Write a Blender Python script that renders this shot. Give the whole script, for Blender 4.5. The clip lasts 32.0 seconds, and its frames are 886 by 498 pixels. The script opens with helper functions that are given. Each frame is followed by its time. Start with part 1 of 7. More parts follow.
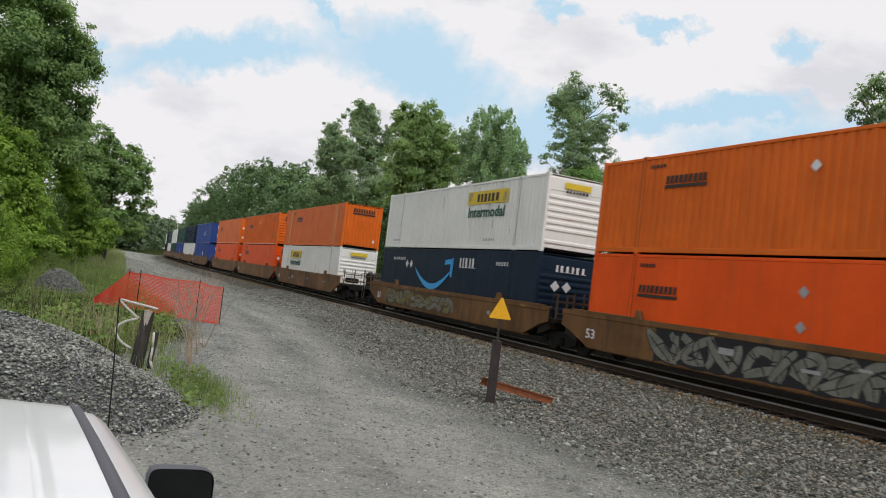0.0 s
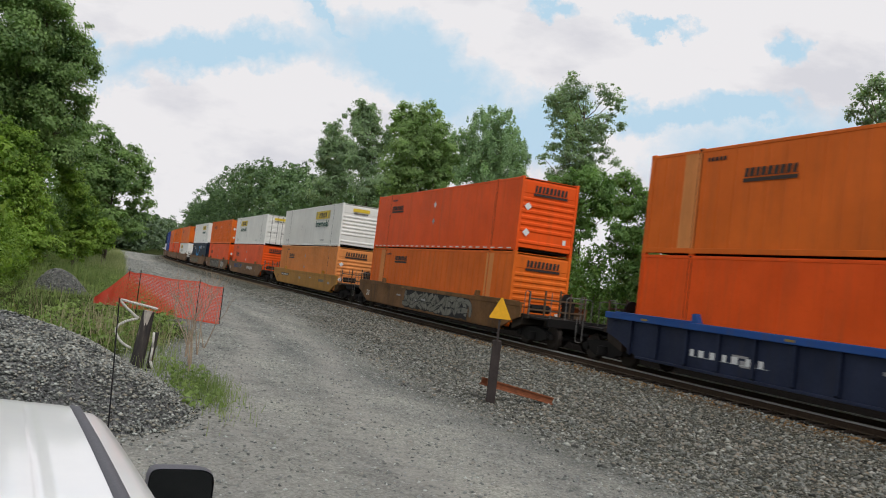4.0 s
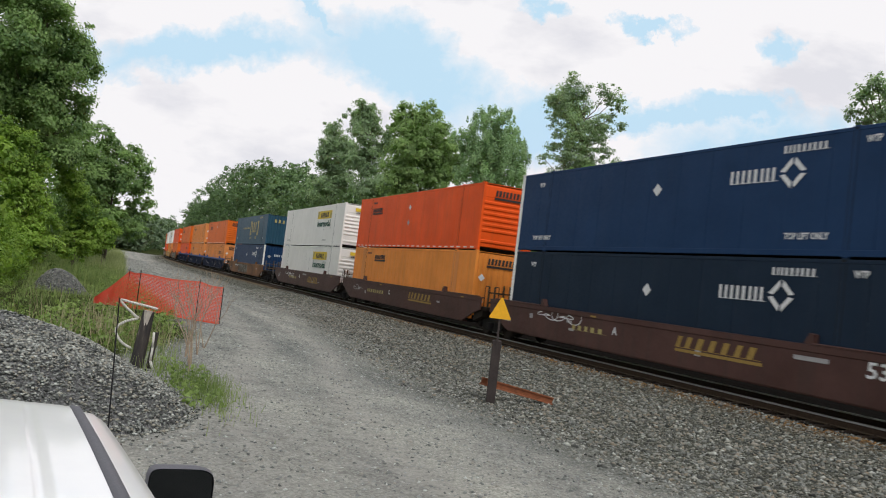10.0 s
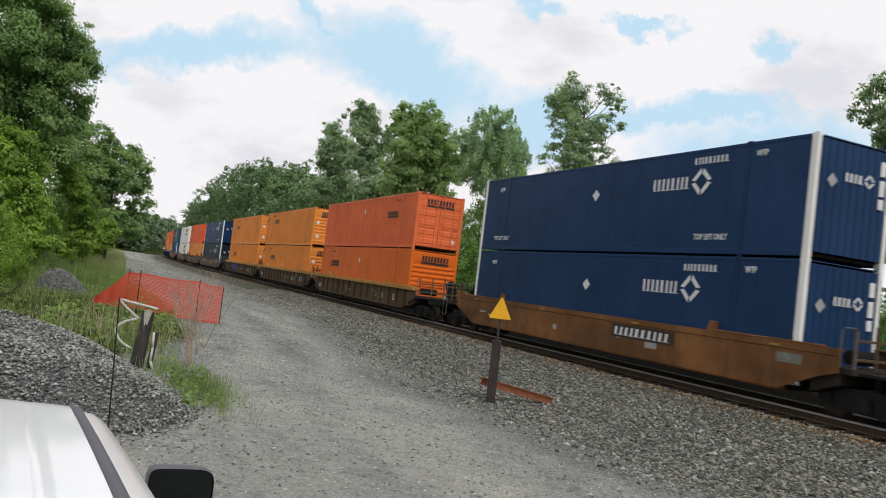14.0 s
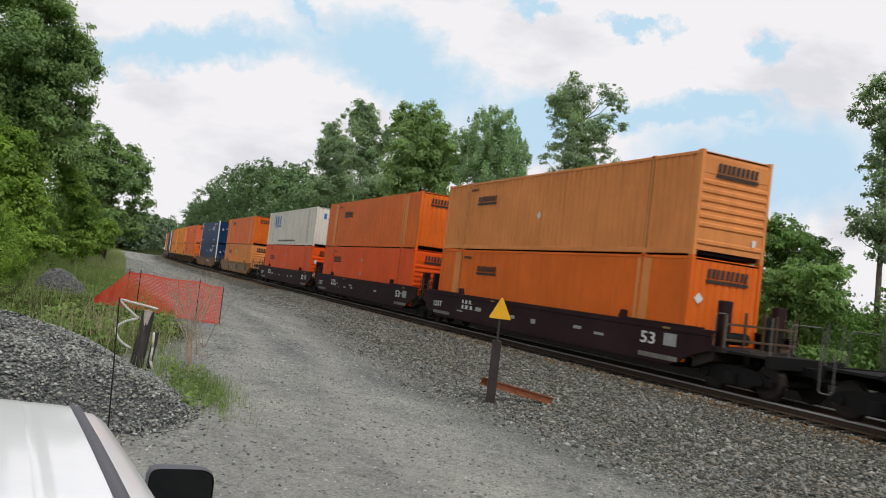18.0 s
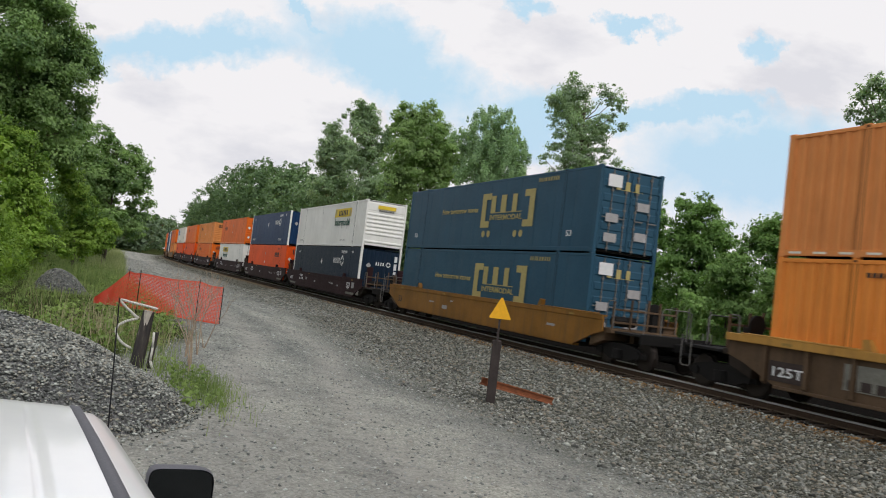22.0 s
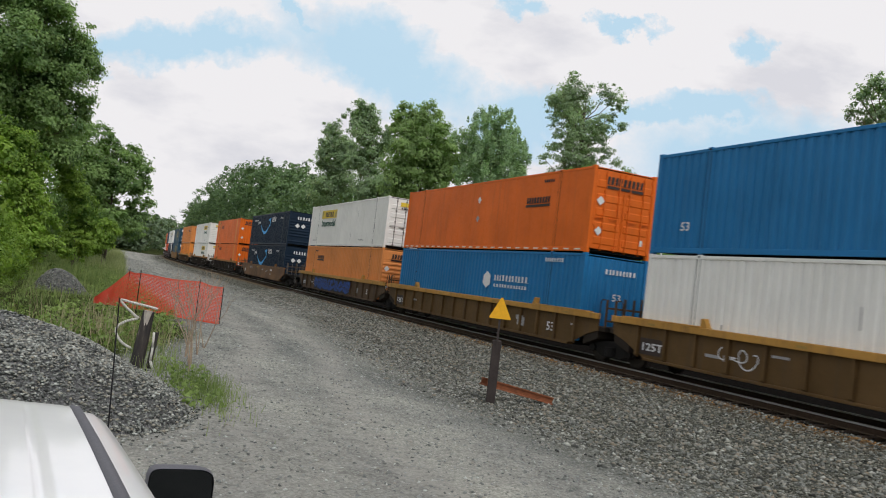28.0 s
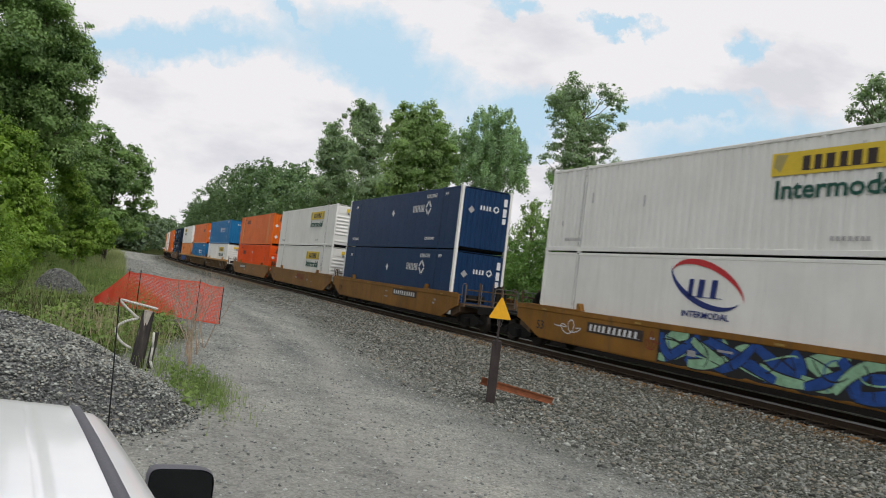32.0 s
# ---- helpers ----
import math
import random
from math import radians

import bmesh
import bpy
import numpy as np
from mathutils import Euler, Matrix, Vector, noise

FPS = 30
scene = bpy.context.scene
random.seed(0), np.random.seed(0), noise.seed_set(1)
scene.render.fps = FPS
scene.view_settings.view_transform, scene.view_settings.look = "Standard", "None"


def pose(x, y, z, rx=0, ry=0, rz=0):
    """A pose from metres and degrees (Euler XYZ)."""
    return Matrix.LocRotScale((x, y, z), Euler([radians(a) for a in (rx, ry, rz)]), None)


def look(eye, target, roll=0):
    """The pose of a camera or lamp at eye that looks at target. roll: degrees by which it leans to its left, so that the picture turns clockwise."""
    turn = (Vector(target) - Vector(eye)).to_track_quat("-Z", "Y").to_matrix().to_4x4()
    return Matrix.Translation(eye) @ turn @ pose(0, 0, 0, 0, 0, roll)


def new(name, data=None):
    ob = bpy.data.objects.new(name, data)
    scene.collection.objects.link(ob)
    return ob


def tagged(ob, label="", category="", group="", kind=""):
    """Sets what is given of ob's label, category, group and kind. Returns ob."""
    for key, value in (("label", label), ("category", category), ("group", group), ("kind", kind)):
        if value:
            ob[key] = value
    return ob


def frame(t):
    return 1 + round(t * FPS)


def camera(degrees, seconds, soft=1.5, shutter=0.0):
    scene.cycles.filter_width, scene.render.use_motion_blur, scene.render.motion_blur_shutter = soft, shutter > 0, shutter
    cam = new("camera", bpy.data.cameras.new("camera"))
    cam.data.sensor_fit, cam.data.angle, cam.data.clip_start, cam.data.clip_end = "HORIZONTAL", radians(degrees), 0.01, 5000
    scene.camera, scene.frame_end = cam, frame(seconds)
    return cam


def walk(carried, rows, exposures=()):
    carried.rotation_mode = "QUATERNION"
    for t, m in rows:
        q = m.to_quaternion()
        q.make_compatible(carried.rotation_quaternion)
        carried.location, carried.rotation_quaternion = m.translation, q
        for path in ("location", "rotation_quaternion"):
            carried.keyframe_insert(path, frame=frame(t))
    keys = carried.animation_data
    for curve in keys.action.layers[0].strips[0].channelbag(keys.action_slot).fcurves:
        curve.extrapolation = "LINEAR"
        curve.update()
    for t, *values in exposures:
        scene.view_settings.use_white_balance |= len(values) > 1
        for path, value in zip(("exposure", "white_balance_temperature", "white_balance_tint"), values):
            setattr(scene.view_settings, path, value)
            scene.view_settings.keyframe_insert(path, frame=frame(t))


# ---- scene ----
# The camera stands on a gravel lane beside a railway. z = 0 is the rail head.
cam = camera(59.67, 32.0, soft=1.05, shutter=0.12)
EYE = (0.0, 0.0, 1.895)
PITCH, ROLL = 2.4885, 6.854
TARGET = (0.0, math.cos(radians(PITCH)), 1.895 + math.sin(radians(PITCH)))
EXPOSURES = [(0, -0.03), (1, -0.04), (3, -0.13), (6, 0.0), (7, 0.0), (8, 0.05), (9, -0.13), (10, 0.06), (12, 0.05), (13, 0.05), (14, 0.05), (18, 0.0), (19, 0.05), (20, 0.04), (22, 0.0), (23, 0.02), (24, -0.1), (25, -0.13), (25.5, 0.1), (27.5, -0.05), (28, -0.05), (30, -0.03), (32, -0.05)]
walk(cam, [(0.0, look(EYE, TARGET, ROLL)), (32.0, look(EYE, TARGET, ROLL))], exposures=EXPOSURES)

# ---- light: bright broken cloud, soft sun behind the camera ----
SUN_AZ, SUN_EL = radians(155), radians(52)      # azimuth clockwise from +y
world = bpy.data.worlds.new("sky")
scene.world = world
world.use_nodes = True
wn, wl = world.node_tree.nodes, world.node_tree.links
wn.clear()
w_out = wn.new("ShaderNodeOutputWorld")
w_bg = wn.new("ShaderNodeBackground")
w_sky = wn.new("ShaderNodeTexSky")
w_sky.sky_type, w_sky.sun_disc = "NISHITA", False
w_sky.sun_elevation, w_sky.sun_rotation = SUN_EL, SUN_AZ
w_sc = wn.new("ShaderNodeVectorMath")
w_sc.operation = "SCALE"
w_sc.inputs["Scale"].default_value = 0.12
w_tc = wn.new("ShaderNodeTexCoord")
w_no = wn.new("ShaderNodeTexNoise")
w_no.inputs["Scale"].default_value, w_no.inputs["Detail"].default_value = 2.2, 6
w_rp = wn.new("ShaderNodeValToRGB")
w_rp.color_ramp.elements[0].position, w_rp.color_ramp.elements[1].position = 0.40, 0.52
w_mx = wn.new("ShaderNodeMixRGB")
w_mx.inputs[2].default_value = (0.868, 0.868, 0.868, 1)
wl.new(w_sky.outputs[0], w_sc.inputs[0])
wl.new(w_tc.outputs["Generated"], w_no.inputs["Vector"])
wl.new(w_no.outputs[0], w_rp.inputs[0])
wl.new(w_rp.outputs[0], w_mx.inputs[0])
wl.new(w_sc.outputs[0], w_mx.inputs[1])
wl.new(w_mx.outputs[0], w_bg.inputs[0])
wl.new(w_bg.outputs[0], w_out.inputs[0])
w_bg.inputs[1].default_value = 1.05

sun = new("sun", bpy.data.lights.new("sun", "SUN"))
sun.data.energy, sun.data.angle, sun.data.color = 1.5, radians(14), (1.0, 0.975, 0.93)
sun.matrix_world = look((0, 0, 0), (-math.sin(SUN_AZ) * math.cos(SUN_EL), -math.cos(SUN_AZ) * math.cos(SUN_EL), -math.sin(SUN_EL)))

# ---- the railway line: straight, then a wide bend to the right ----
HEAD, DIST, BEND_S, BEND_K = -0.42596, 15.927, 106.7, 0.000587
ORIGIN = (DIST * math.cos(HEAD), -DIST * math.sin(HEAD))


def line_at(s):
    """Place and heading (clockwise from +y) on the centre line, s metres along it."""
    x, y = ORIGIN[0] + min(s, BEND_S) * math.sin(HEAD), ORIGIN[1] + min(s, BEND_S) * math.cos(HEAD)
    if s <= BEND_S:
        return x, y, HEAD
    th = HEAD + BEND_K * (s - BEND_S)
    return (x + (math.cos(HEAD) - math.cos(th)) / BEND_K, y + (math.sin(th) - math.sin(HEAD)) / BEND_K, th)


def at_line(s, lat, z=0.0):
    """World place: s along the line, lat to its right."""
    x, y, th = line_at(s)
    return (x + lat * math.cos(th), y - lat * math.sin(th), z)


def line_pose(s, half=0.0, lat=0.0, z=0.0):
    """A pose with x along the line; half: half the wheelbase, for long bodies."""
    a, b = at_line(s - half, lat), at_line(s + half, lat)
    if half:
        ang = math.atan2(b[1] - a[1], b[0] - a[0])
        p = ((a[0] + b[0]) / 2, (a[1] + b[1]) / 2)
    else:
        ang, p = math.pi / 2 - line_at(s)[2], a
    return Matrix.Translation((p[0], p[1], z)) @ Matrix.Rotation(ang, 4, "Z")


# ---- materials ----
def nodes_of(name):
    m = bpy.data.materials.new(name)
    m.use_nodes = True
    t = m.node_tree
    return m, t.nodes, t.links, t.nodes["Principled BSDF"]


def coords(n, l, random_shift=True, where="Object"):
    tc = n.new("ShaderNodeTexCoord")
    if not random_shift:
        return tc.outputs[where]
    oi = n.new("ShaderNodeObjectInfo")
    mu = n.new("ShaderNodeMath")
    mu.operation = "MULTIPLY"
    mu.inputs[1].default_value = 57.0
    ad = n.new("ShaderNodeVectorMath")
    l.new(oi.outputs["Random"], mu.inputs[0])
    l.new(tc.outputs[where], ad.inputs[0])
    l.new(mu.outputs[0], ad.inputs[1])
    return ad.outputs[0]


def tex(n, l, co, scale, detail=4, rough=0.6, stretch=None):
    if stretch:
        mp = n.new("ShaderNodeMapping")
        mp.inputs["Scale"].default_value = stretch
        l.new(co, mp.inputs[0])
        co = mp.outputs[0]
    t = n.new("ShaderNodeTexNoise")
    t.inputs["Scale"].default_value, t.inputs["Detail"].default_value, t.inputs["Roughness"].default_value = scale, detail, rough
    l.new(co, t.inputs["Vector"])
    return t.outputs[0]


def ramp(n, l, fac, stops):
    r = n.new("ShaderNodeValToRGB")
    e = r.color_ramp.elements
    while len(e) < len(stops):
        e.new(0.5)
    for el, (p, c) in zip(e, stops):
        el.position, el.color = p, (*c, 1) if len(c) == 3 else c
    l.new(fac, r.inputs[0])
    return r.outputs[0]


def blend(n, l, fac, a, b, mode="MIX"):
    m = n.new("ShaderNodeMixRGB")
    m.blend_type = mode
    for i, v in enumerate((fac, a, b)):
        if isinstance(v, (int, float)):
            m.inputs[i].default_value = v
        elif isinstance(v, tuple):
            m.inputs[i].default_value = (*v, 1)
        else:
            l.new(v, m.inputs[i])
    return m.outputs[0]


def bump(n, l, b, height, strength=0.3, dist=0.02):
    u = n.new("ShaderNodeBump")
    u.inputs["Strength"].default_value, u.inputs["Distance"].default_value = strength, dist
    l.new(height, u.inputs["Height"])
    l.new(u.outputs[0], b.inputs["Normal"])


def k(v):
    return (v, v, v)


def paint(name, col, rough=0.5, grime=0.5, dirt=(0.10, 0.075, 0.055), metal=0.0, fade=0.12, spec=0.22):
    """Weathered paint on steel: faded patches, streaks that run down, road dirt in grain."""
    m, n, l, b = nodes_of(name)
    co = coords(n, l)
    big = tex(n, l, co, 0.55, 4)
    streak = tex(n, l, co, 1.0, 5, 0.7, (3.5, 3.5, 0.28))
    fine = tex(n, l, co, 14.0, 5, 0.7)
    lighter = tuple(min(1, c * (1 + fade) + 0.03 * fade) for c in col)
    darker = tuple(c * (1 - fade) for c in col)
    c1 = ramp(n, l, big, [(0.3, darker), (0.7, lighter)])
    f1 = ramp(n, l, streak, [(0.50, k(0)), (0.74, k(grime))])
    c2 = blend(n, l, f1, c1, dirt)
    f2 = ramp(n, l, fine, [(0.56, k(0)), (0.78, k(grime * 0.7))])
    c3 = blend(n, l, f2, c2, dirt)
    l.new(c3, b.inputs["Base Color"])
    rr = ramp(n, l, fine, [(0.3, k(max(0.05, rough - 0.12))), (0.7, k(min(1, rough + 0.15)))])
    l.new(rr, b.inputs["Roughness"])
    b.inputs["Metallic"].default_value = metal
    b.inputs["Specular IOR Level"].default_value = spec
    bump(n, l, b, big, 0.12, 0.02)
    return m


def plain(name, col, rough=0.6, metal=0.0, scale=9.0, amount=0.18, bmp=0.15):
    m, n, l, b = nodes_of(name)
    co = coords(n, l)
    a = tex(n, l, co, scale, 5, 0.65)
    a2 = tex(n, l, co, scale * 7, 3, 0.6)
    c = ramp(n, l, a, [(0.3, tuple(v * (1 - amount) for v in col)), (0.7, tuple(min(1, v * (1 + amount)) for v in col))])
    c = blend(n, l, 0.35, c, ramp(n, l, a2, [(0.3, tuple(v * (1 - amount) for v in col)), (0.7, tuple(min(1, v * (1 + amount)) for v in col))]))
    l.new(c, b.inputs["Base Color"])
    b.inputs["Roughness"].default_value, b.inputs["Metallic"].default_value = rough, metal
    b.inputs["Specular IOR Level"].default_value = 0.25
    bump(n, l, b, a2, bmp, 0.01)
    return m


def leaves(name, dark, light, rough=0.55, glow=0.35):
    m, n, l, b = nodes_of(name)
    g = n.new("ShaderNodeNewGeometry")
    co = coords(n, l)
    a = tex(n, l, co, 0.6, 3)
    mixed = n.new("ShaderNodeMath")
    mixed.operation = "MULTIPLY_ADD"
    mixed.inputs[1].default_value = 0.32
    l.new(g.outputs["Random Per Island"], mixed.inputs[0])
    sub = n.new("ShaderNodeMath")
    sub.operation = "MULTIPLY_ADD"
    sub.inputs[1].default_value, sub.inputs[2].default_value = 2.0, -0.645
    l.new(a, sub.inputs[0])
    l.new(sub.outputs[0], mixed.inputs[2])
    c = ramp(n, l, mixed.outputs[0], [(0.1, dark), (0.85, light)])
    l.new(c, b.inputs["Base Color"])
    b.inputs["Roughness"].default_value = rough
    b.inputs["Specular IOR Level"].default_value = 0.3
    tr = n.new("ShaderNodeBsdfTranslucent")
    l.new(blend(n, l, 1.0, c, (0.9, 1.0, 0.5), "MULTIPLY"), tr.inputs[0])
    mx = n.new("ShaderNodeMixShader")
    mx.inputs[0].default_value = glow
    l.new(b.outputs[0], mx.inputs[1])
    l.new(tr.outputs[0], mx.inputs[2])
    l.new(mx.outputs[0], n["Material Output"].inputs[0])
    return m


def stone(name, dark, light, scale=22.0):
    """Broken stone: a tone for each piece, dust and dark joints between."""
    m, n, l, b = nodes_of(name)
    co = coords(n, l, False)
    v = n.new("ShaderNodeTexVoronoi")
    v.inputs["Scale"].default_value = scale
    l.new(co, v.inputs["Vector"])
    e = n.new("ShaderNodeTexVoronoi")
    e.feature = "DISTANCE_TO_EDGE"
    e.inputs["Scale"].default_value = scale
    l.new(co, e.inputs["Vector"])
    tone = ramp(n, l, v.outputs["Color"], [(0.1, dark), (0.6, light), (0.95, tuple(min(1, c * 1.5) for c in light))])
    big = tex(n, l, co, 0.5, 4)
    c = blend(n, l, 0.5, tone, ramp(n, l, big, [(0.3, k(0.35)), (0.7, k(0.75))]), "OVERLAY")
    joint = ramp(n, l, e.outputs[0], [(0.0, k(0.35)), (0.12, k(1))])
    c = blend(n, l, 0.8, c, joint, "MULTIPLY")
    l.new(c, b.inputs["Base Color"])
    b.inputs["Roughness"].default_value = 0.9
    bump(n, l, b, e.outputs[0], 0.9, 0.04)
    return m


def loose_stone(name, dark, light, warm):
    m, n, l, b = nodes_of(name)
    g = n.new("ShaderNodeNewGeometry")
    c = ramp(n, l, g.outputs["Random Per Island"], [(0.0, dark), (0.62, light), (0.86, warm), (0.98, tuple(min(1, v * 1.55) for v in light))])
    f = tex(n, l, coords(n, l, False), 40, 4)
    c = blend(n, l, 0.5, c, ramp(n, l, f, [(0.3, k(0.3)), (0.7, k(0.7))]), "OVERLAY")
    l.new(c, b.inputs["Base Color"])
    b.inputs["Roughness"].default_value = 0.88
    b.inputs["Specular IOR Level"].default_value = 0.05
    return m


def ground_material():
    """Crushed-stone lane, coarse ballast by the rails and earth with grass, mixed by three masks and noise."""
    m, n, l, b = nodes_of("ground_gravel")
    co = coords(n, l, False)

    def mask(name):
        at = n.new("ShaderNodeAttribute")
        at.attribute_name = name
        return at.outputs["Fac"]
    v = n.new("ShaderNodeTexVoronoi")
    v.inputs["Scale"].default_value = 26
    l.new(co, v.inputs["Vector"])
    e = n.new("ShaderNodeTexVoronoi")
    e.feature = "DISTANCE_TO_EDGE"
    e.inputs["Scale"].default_value = 26
    l.new(co, e.inputs["Vector"])
    v2 = n.new("ShaderNodeTexVoronoi")
    v2.inputs["Scale"].default_value = 36
    l.new(co, v2.inputs["Vector"])
    fine = tex(n, l, co, 48, 5, 0.8)
    mid = tex(n, l, co, 4.2, 6, 0.7)
    big = tex(n, l, co, 0.35, 5, 0.6)
    ballast = ramp(n, l, v.outputs["Color"], [(0.1, (0.034, 0.0345, 0.028)), (0.55, (0.138, 0.141, 0.118)), (0.95, (0.37, 0.37, 0.32))])
    ballast = blend(n, l, 0.85, ballast, ramp(n, l, e.outputs[0], [(0.0, k(0.12)), (0.16, k(1))]), "MULTIPLY")
    rust = ramp(n, l, mid, [(0.55, k(0)), (0.78, k(0.42))])
    ballast = blend(n, l, rust, ballast, (0.14, 0.105, 0.07))
    lane = ramp(n, l, v2.outputs["Color"], [(0.1, (0.10, 0.107, 0.103)), (0.5, (0.232, 0.244, 0.233)), (0.9, (0.44, 0.45, 0.43))])
    lane = blend(n, l, 0.35, lane, ramp(n, l, fine, [(0.34, (0.10, 0.107, 0.103)), (0.5, (0.24, 0.252, 0.241)), (0.68, (0.43, 0.44, 0.42))]))
    lane = blend(n, l, 0.7, lane, ramp(n, l, big, [(0.35, k(0.36)), (0.65, (0.66, 0.645, 0.60))]), "OVERLAY")
    lane = blend(n, l, 0.42, lane, ramp(n, l, mid, [(0.33, k(0.30)), (0.66, k(0.66))]), "OVERLAY")
    turn = n.new("ShaderNodeMapping")
    turn.vector_type = "TEXTURE"
    turn.inputs["Rotation"].default_value, turn.inputs["Scale"].default_value = (0, 0, math.pi / 2 - HEAD), (9.0, 1.0, 1.0)
    l.new(co, turn.inputs[0])
    ruts = tex(n, l, turn.outputs[0], 1.0, 2, 0.5)
    lane = blend(n, l, 0.42, lane, ramp(n, l, ruts, [(0.36, k(0.33)), (0.62, (0.68, 0.665, 0.62))]), "OVERLAY")
    track = mask("pale_lane")
    lane = blend(n, l, blend(n, l, 1.0, track, ramp(n, l, mid, [(0.3, k(0.25)), (0.6, k(0.8))]), "MULTIPLY"), lane, (0.38, 0.366, 0.33))
    ballast = blend(n, l, blend(n, l, 1.0, mask("rusted"), ramp(n, l, mid, [(0.3, k(0.3)), (0.6, k(0.9))]), "MULTIPLY"), ballast, (0.17, 0.105, 0.052))
    # shade under and beyond the train, painted near-black into the oily ballast
    shade_bed = ramp(n, l, v.outputs["Color"], [(0.1, (0.004, 0.0036, 0.0033)), (0.9, (0.018, 0.016, 0.015))])
    ballast = blend(n, l, mask("soiled_shade"), ballast, shade_bed)
    earth = ramp(n, l, mid, [(0.3, (0.025, 0.034, 0.013)), (0.55, (0.05, 0.062, 0.022)), (0.75, (0.12, 0.105, 0.06))])

    def soft(mk, sharp=0.22):
        a = n.new("ShaderNodeMath")
        a.operation = "MULTIPLY_ADD"
        a.inputs[1].default_value, a.inputs[2].default_value = 0.9, -0.45
        l.new(mid, a.inputs[0])
        s = n.new("ShaderNodeMath")
        l.new(mk, s.inputs[0])
        l.new(a.outputs[0], s.inputs[1])
        return ramp(n, l, s.outputs[0], [(0.5 - sharp, k(0)), (0.5 + sharp, k(1))])
    fb, fg = soft(mask("ballast"), 0.35), soft(mask("grass"))
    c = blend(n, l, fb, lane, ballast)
    c = blend(n, l, fg, c, earth)
    l.new(c, b.inputs["Base Color"])
    b.inputs["Roughness"].default_value = 0.93
    b.inputs["Specular IOR Level"].default_value = 0.0
    hgt = blend(n, l, fb, blend(n, l, 0.5, fine, v2.outputs["Distance"]), e.outputs[0])
    bump(n, l, b, hgt, 1.0, 0.03)
    return m


MAT = {}
ORANGES = dict(orange=(0.72, 0.138, 0.010), red=(0.80, 0.088, 0.004), tan=(0.70, 0.26, 0.075), amber=(0.78, 0.265, 0.045), pink=(0.74, 0.155, 0.05))
for nm, col in ORANGES.items():
    MAT[nm] = paint("orange_paint_" + nm, col, 0.55, 0.25, (0.24, 0.085, 0.03))
MAT["white"] = paint("white_paint", (0.80, 0.785, 0.745), 0.5, 0.14, (0.36, 0.32, 0.26), fade=0.06)
MAT["dirty_white"] = paint("dirty_white_paint", (0.72, 0.68, 0.60), 0.6, 0.42, (0.20, 0.12, 0.07), fade=0.08)
MAT["navy"] = paint("navy_paint", (0.009, 0.036, 0.10), 0.5, 0.12, (0.03, 0.045, 0.07), spec=0.14)
MAT["ink"] = paint("dark_navy_paint", (0.008, 0.020, 0.040), 0.5, 0.12, (0.035, 0.04, 0.05), spec=0.14)
MAT["teal"] = paint("steel_blue_paint", (0.020, 0.072, 0.118), 0.5, 0.2, (0.06, 0.075, 0.08))
MAT["blue"] = paint("blue_paint", (0.013, 0.16, 0.37), 0.45, 0.16, (0.05, 0.08, 0.12))
MAT["royal"] = paint("royal_blue_paint", (0.03, 0.07, 0.27), 0.45, 0.16, (0.05, 0.06, 0.1))
MAT["green"] = paint("dark_green_paint", (0.03, 0.075, 0.06), 0.5, 0.2)
MAT["car_brown"] = paint("rust_brown_car_paint", (0.165, 0.077, 0.024), 0.6, 0.75, (0.055, 0.038, 0.028), fade=0.45)
MAT["car_yellow"] = paint("yellow_car_paint", (0.225, 0.10, 0.013), 0.55, 0.65, (0.10, 0.06, 0.032), fade=0.24)
MAT["car_gold"] = paint("golden_yellow_car_paint", (0.43, 0.205, 0.03), 0.55, 0.5, (0.16, 0.09, 0.045), fade=0.2)
MAT["car_ochre"] = paint("ochre_car_paint", (0.105, 0.058, 0.018), 0.6, 0.7, (0.07, 0.05, 0.035), fade=0.25)
MAT["car_rust"] = paint("rusty_orange_car_paint", (0.17, 0.068, 0.017), 0.6, 0.7, (0.07, 0.04, 0.024), fade=0.5)
MAT["car_maroon"] = paint("maroon_car_paint", (0.075, 0.034, 0.028), 0.55, 0.4, (0.04, 0.035, 0.03), fade=0.2)
MAT["car_dark"] = paint("dark_brown_car_paint", (0.026, 0.0095, 0.0115), 0.65, 0.4, (0.03, 0.022, 0.018), fade=0.25, spec=0.1)
MAT["car_umber"] = paint("umber_car_paint", (0.098, 0.060, 0.033), 0.7, 0.6, (0.026, 0.02, 0.015), fade=0.25)
MAT["car_soot"] = paint("sooty_car_paint", (0.028, 0.021, 0.016), 0.7, 0.6, (0.02, 0.016, 0.012), fade=0.25, spec=0.12)
MAT["car_blue"] = paint("dark_blue_car_paint", (0.013, 0.020, 0.048), 0.6, 0.45, (0.03, 0.028, 0.028), fade=0.25)
MAT["chord_blue"] = paint("blue_top_chord_paint", (0.018, 0.075, 0.27), 0.5, 0.35)
MAT["chord_yellow"] = paint("yellow_top_chord_paint", (0.44, 0.23, 0.05), 0.55, 0.55, (0.12, 0.07, 0.04))
MAT["chord_rust"] = paint("rusty_top_chord_paint", (0.27, 0.12, 0.022), 0.65, 0.65, (0.07, 0.04, 0.025), fade=0.3)
MAT["under"] = plain("greasy_black_steel", (0.010, 0.009, 0.0085), 0.85)
MAT["wheel"] = plain("worn_wheel_steel", (0.035, 0.028, 0.024), 0.6, 0.3)
MAT["grey"] = plain("grey_steel", (0.16, 0.15, 0.14), 0.55, 0.2)
MAT["black_ink"] = plain("black_lettering", (0.045, 0.032, 0.028), 0.6, amount=0.3)
MAT["white_ink"] = plain("white_lettering", (0.70, 0.70, 0.70), 0.6, amount=0.1)
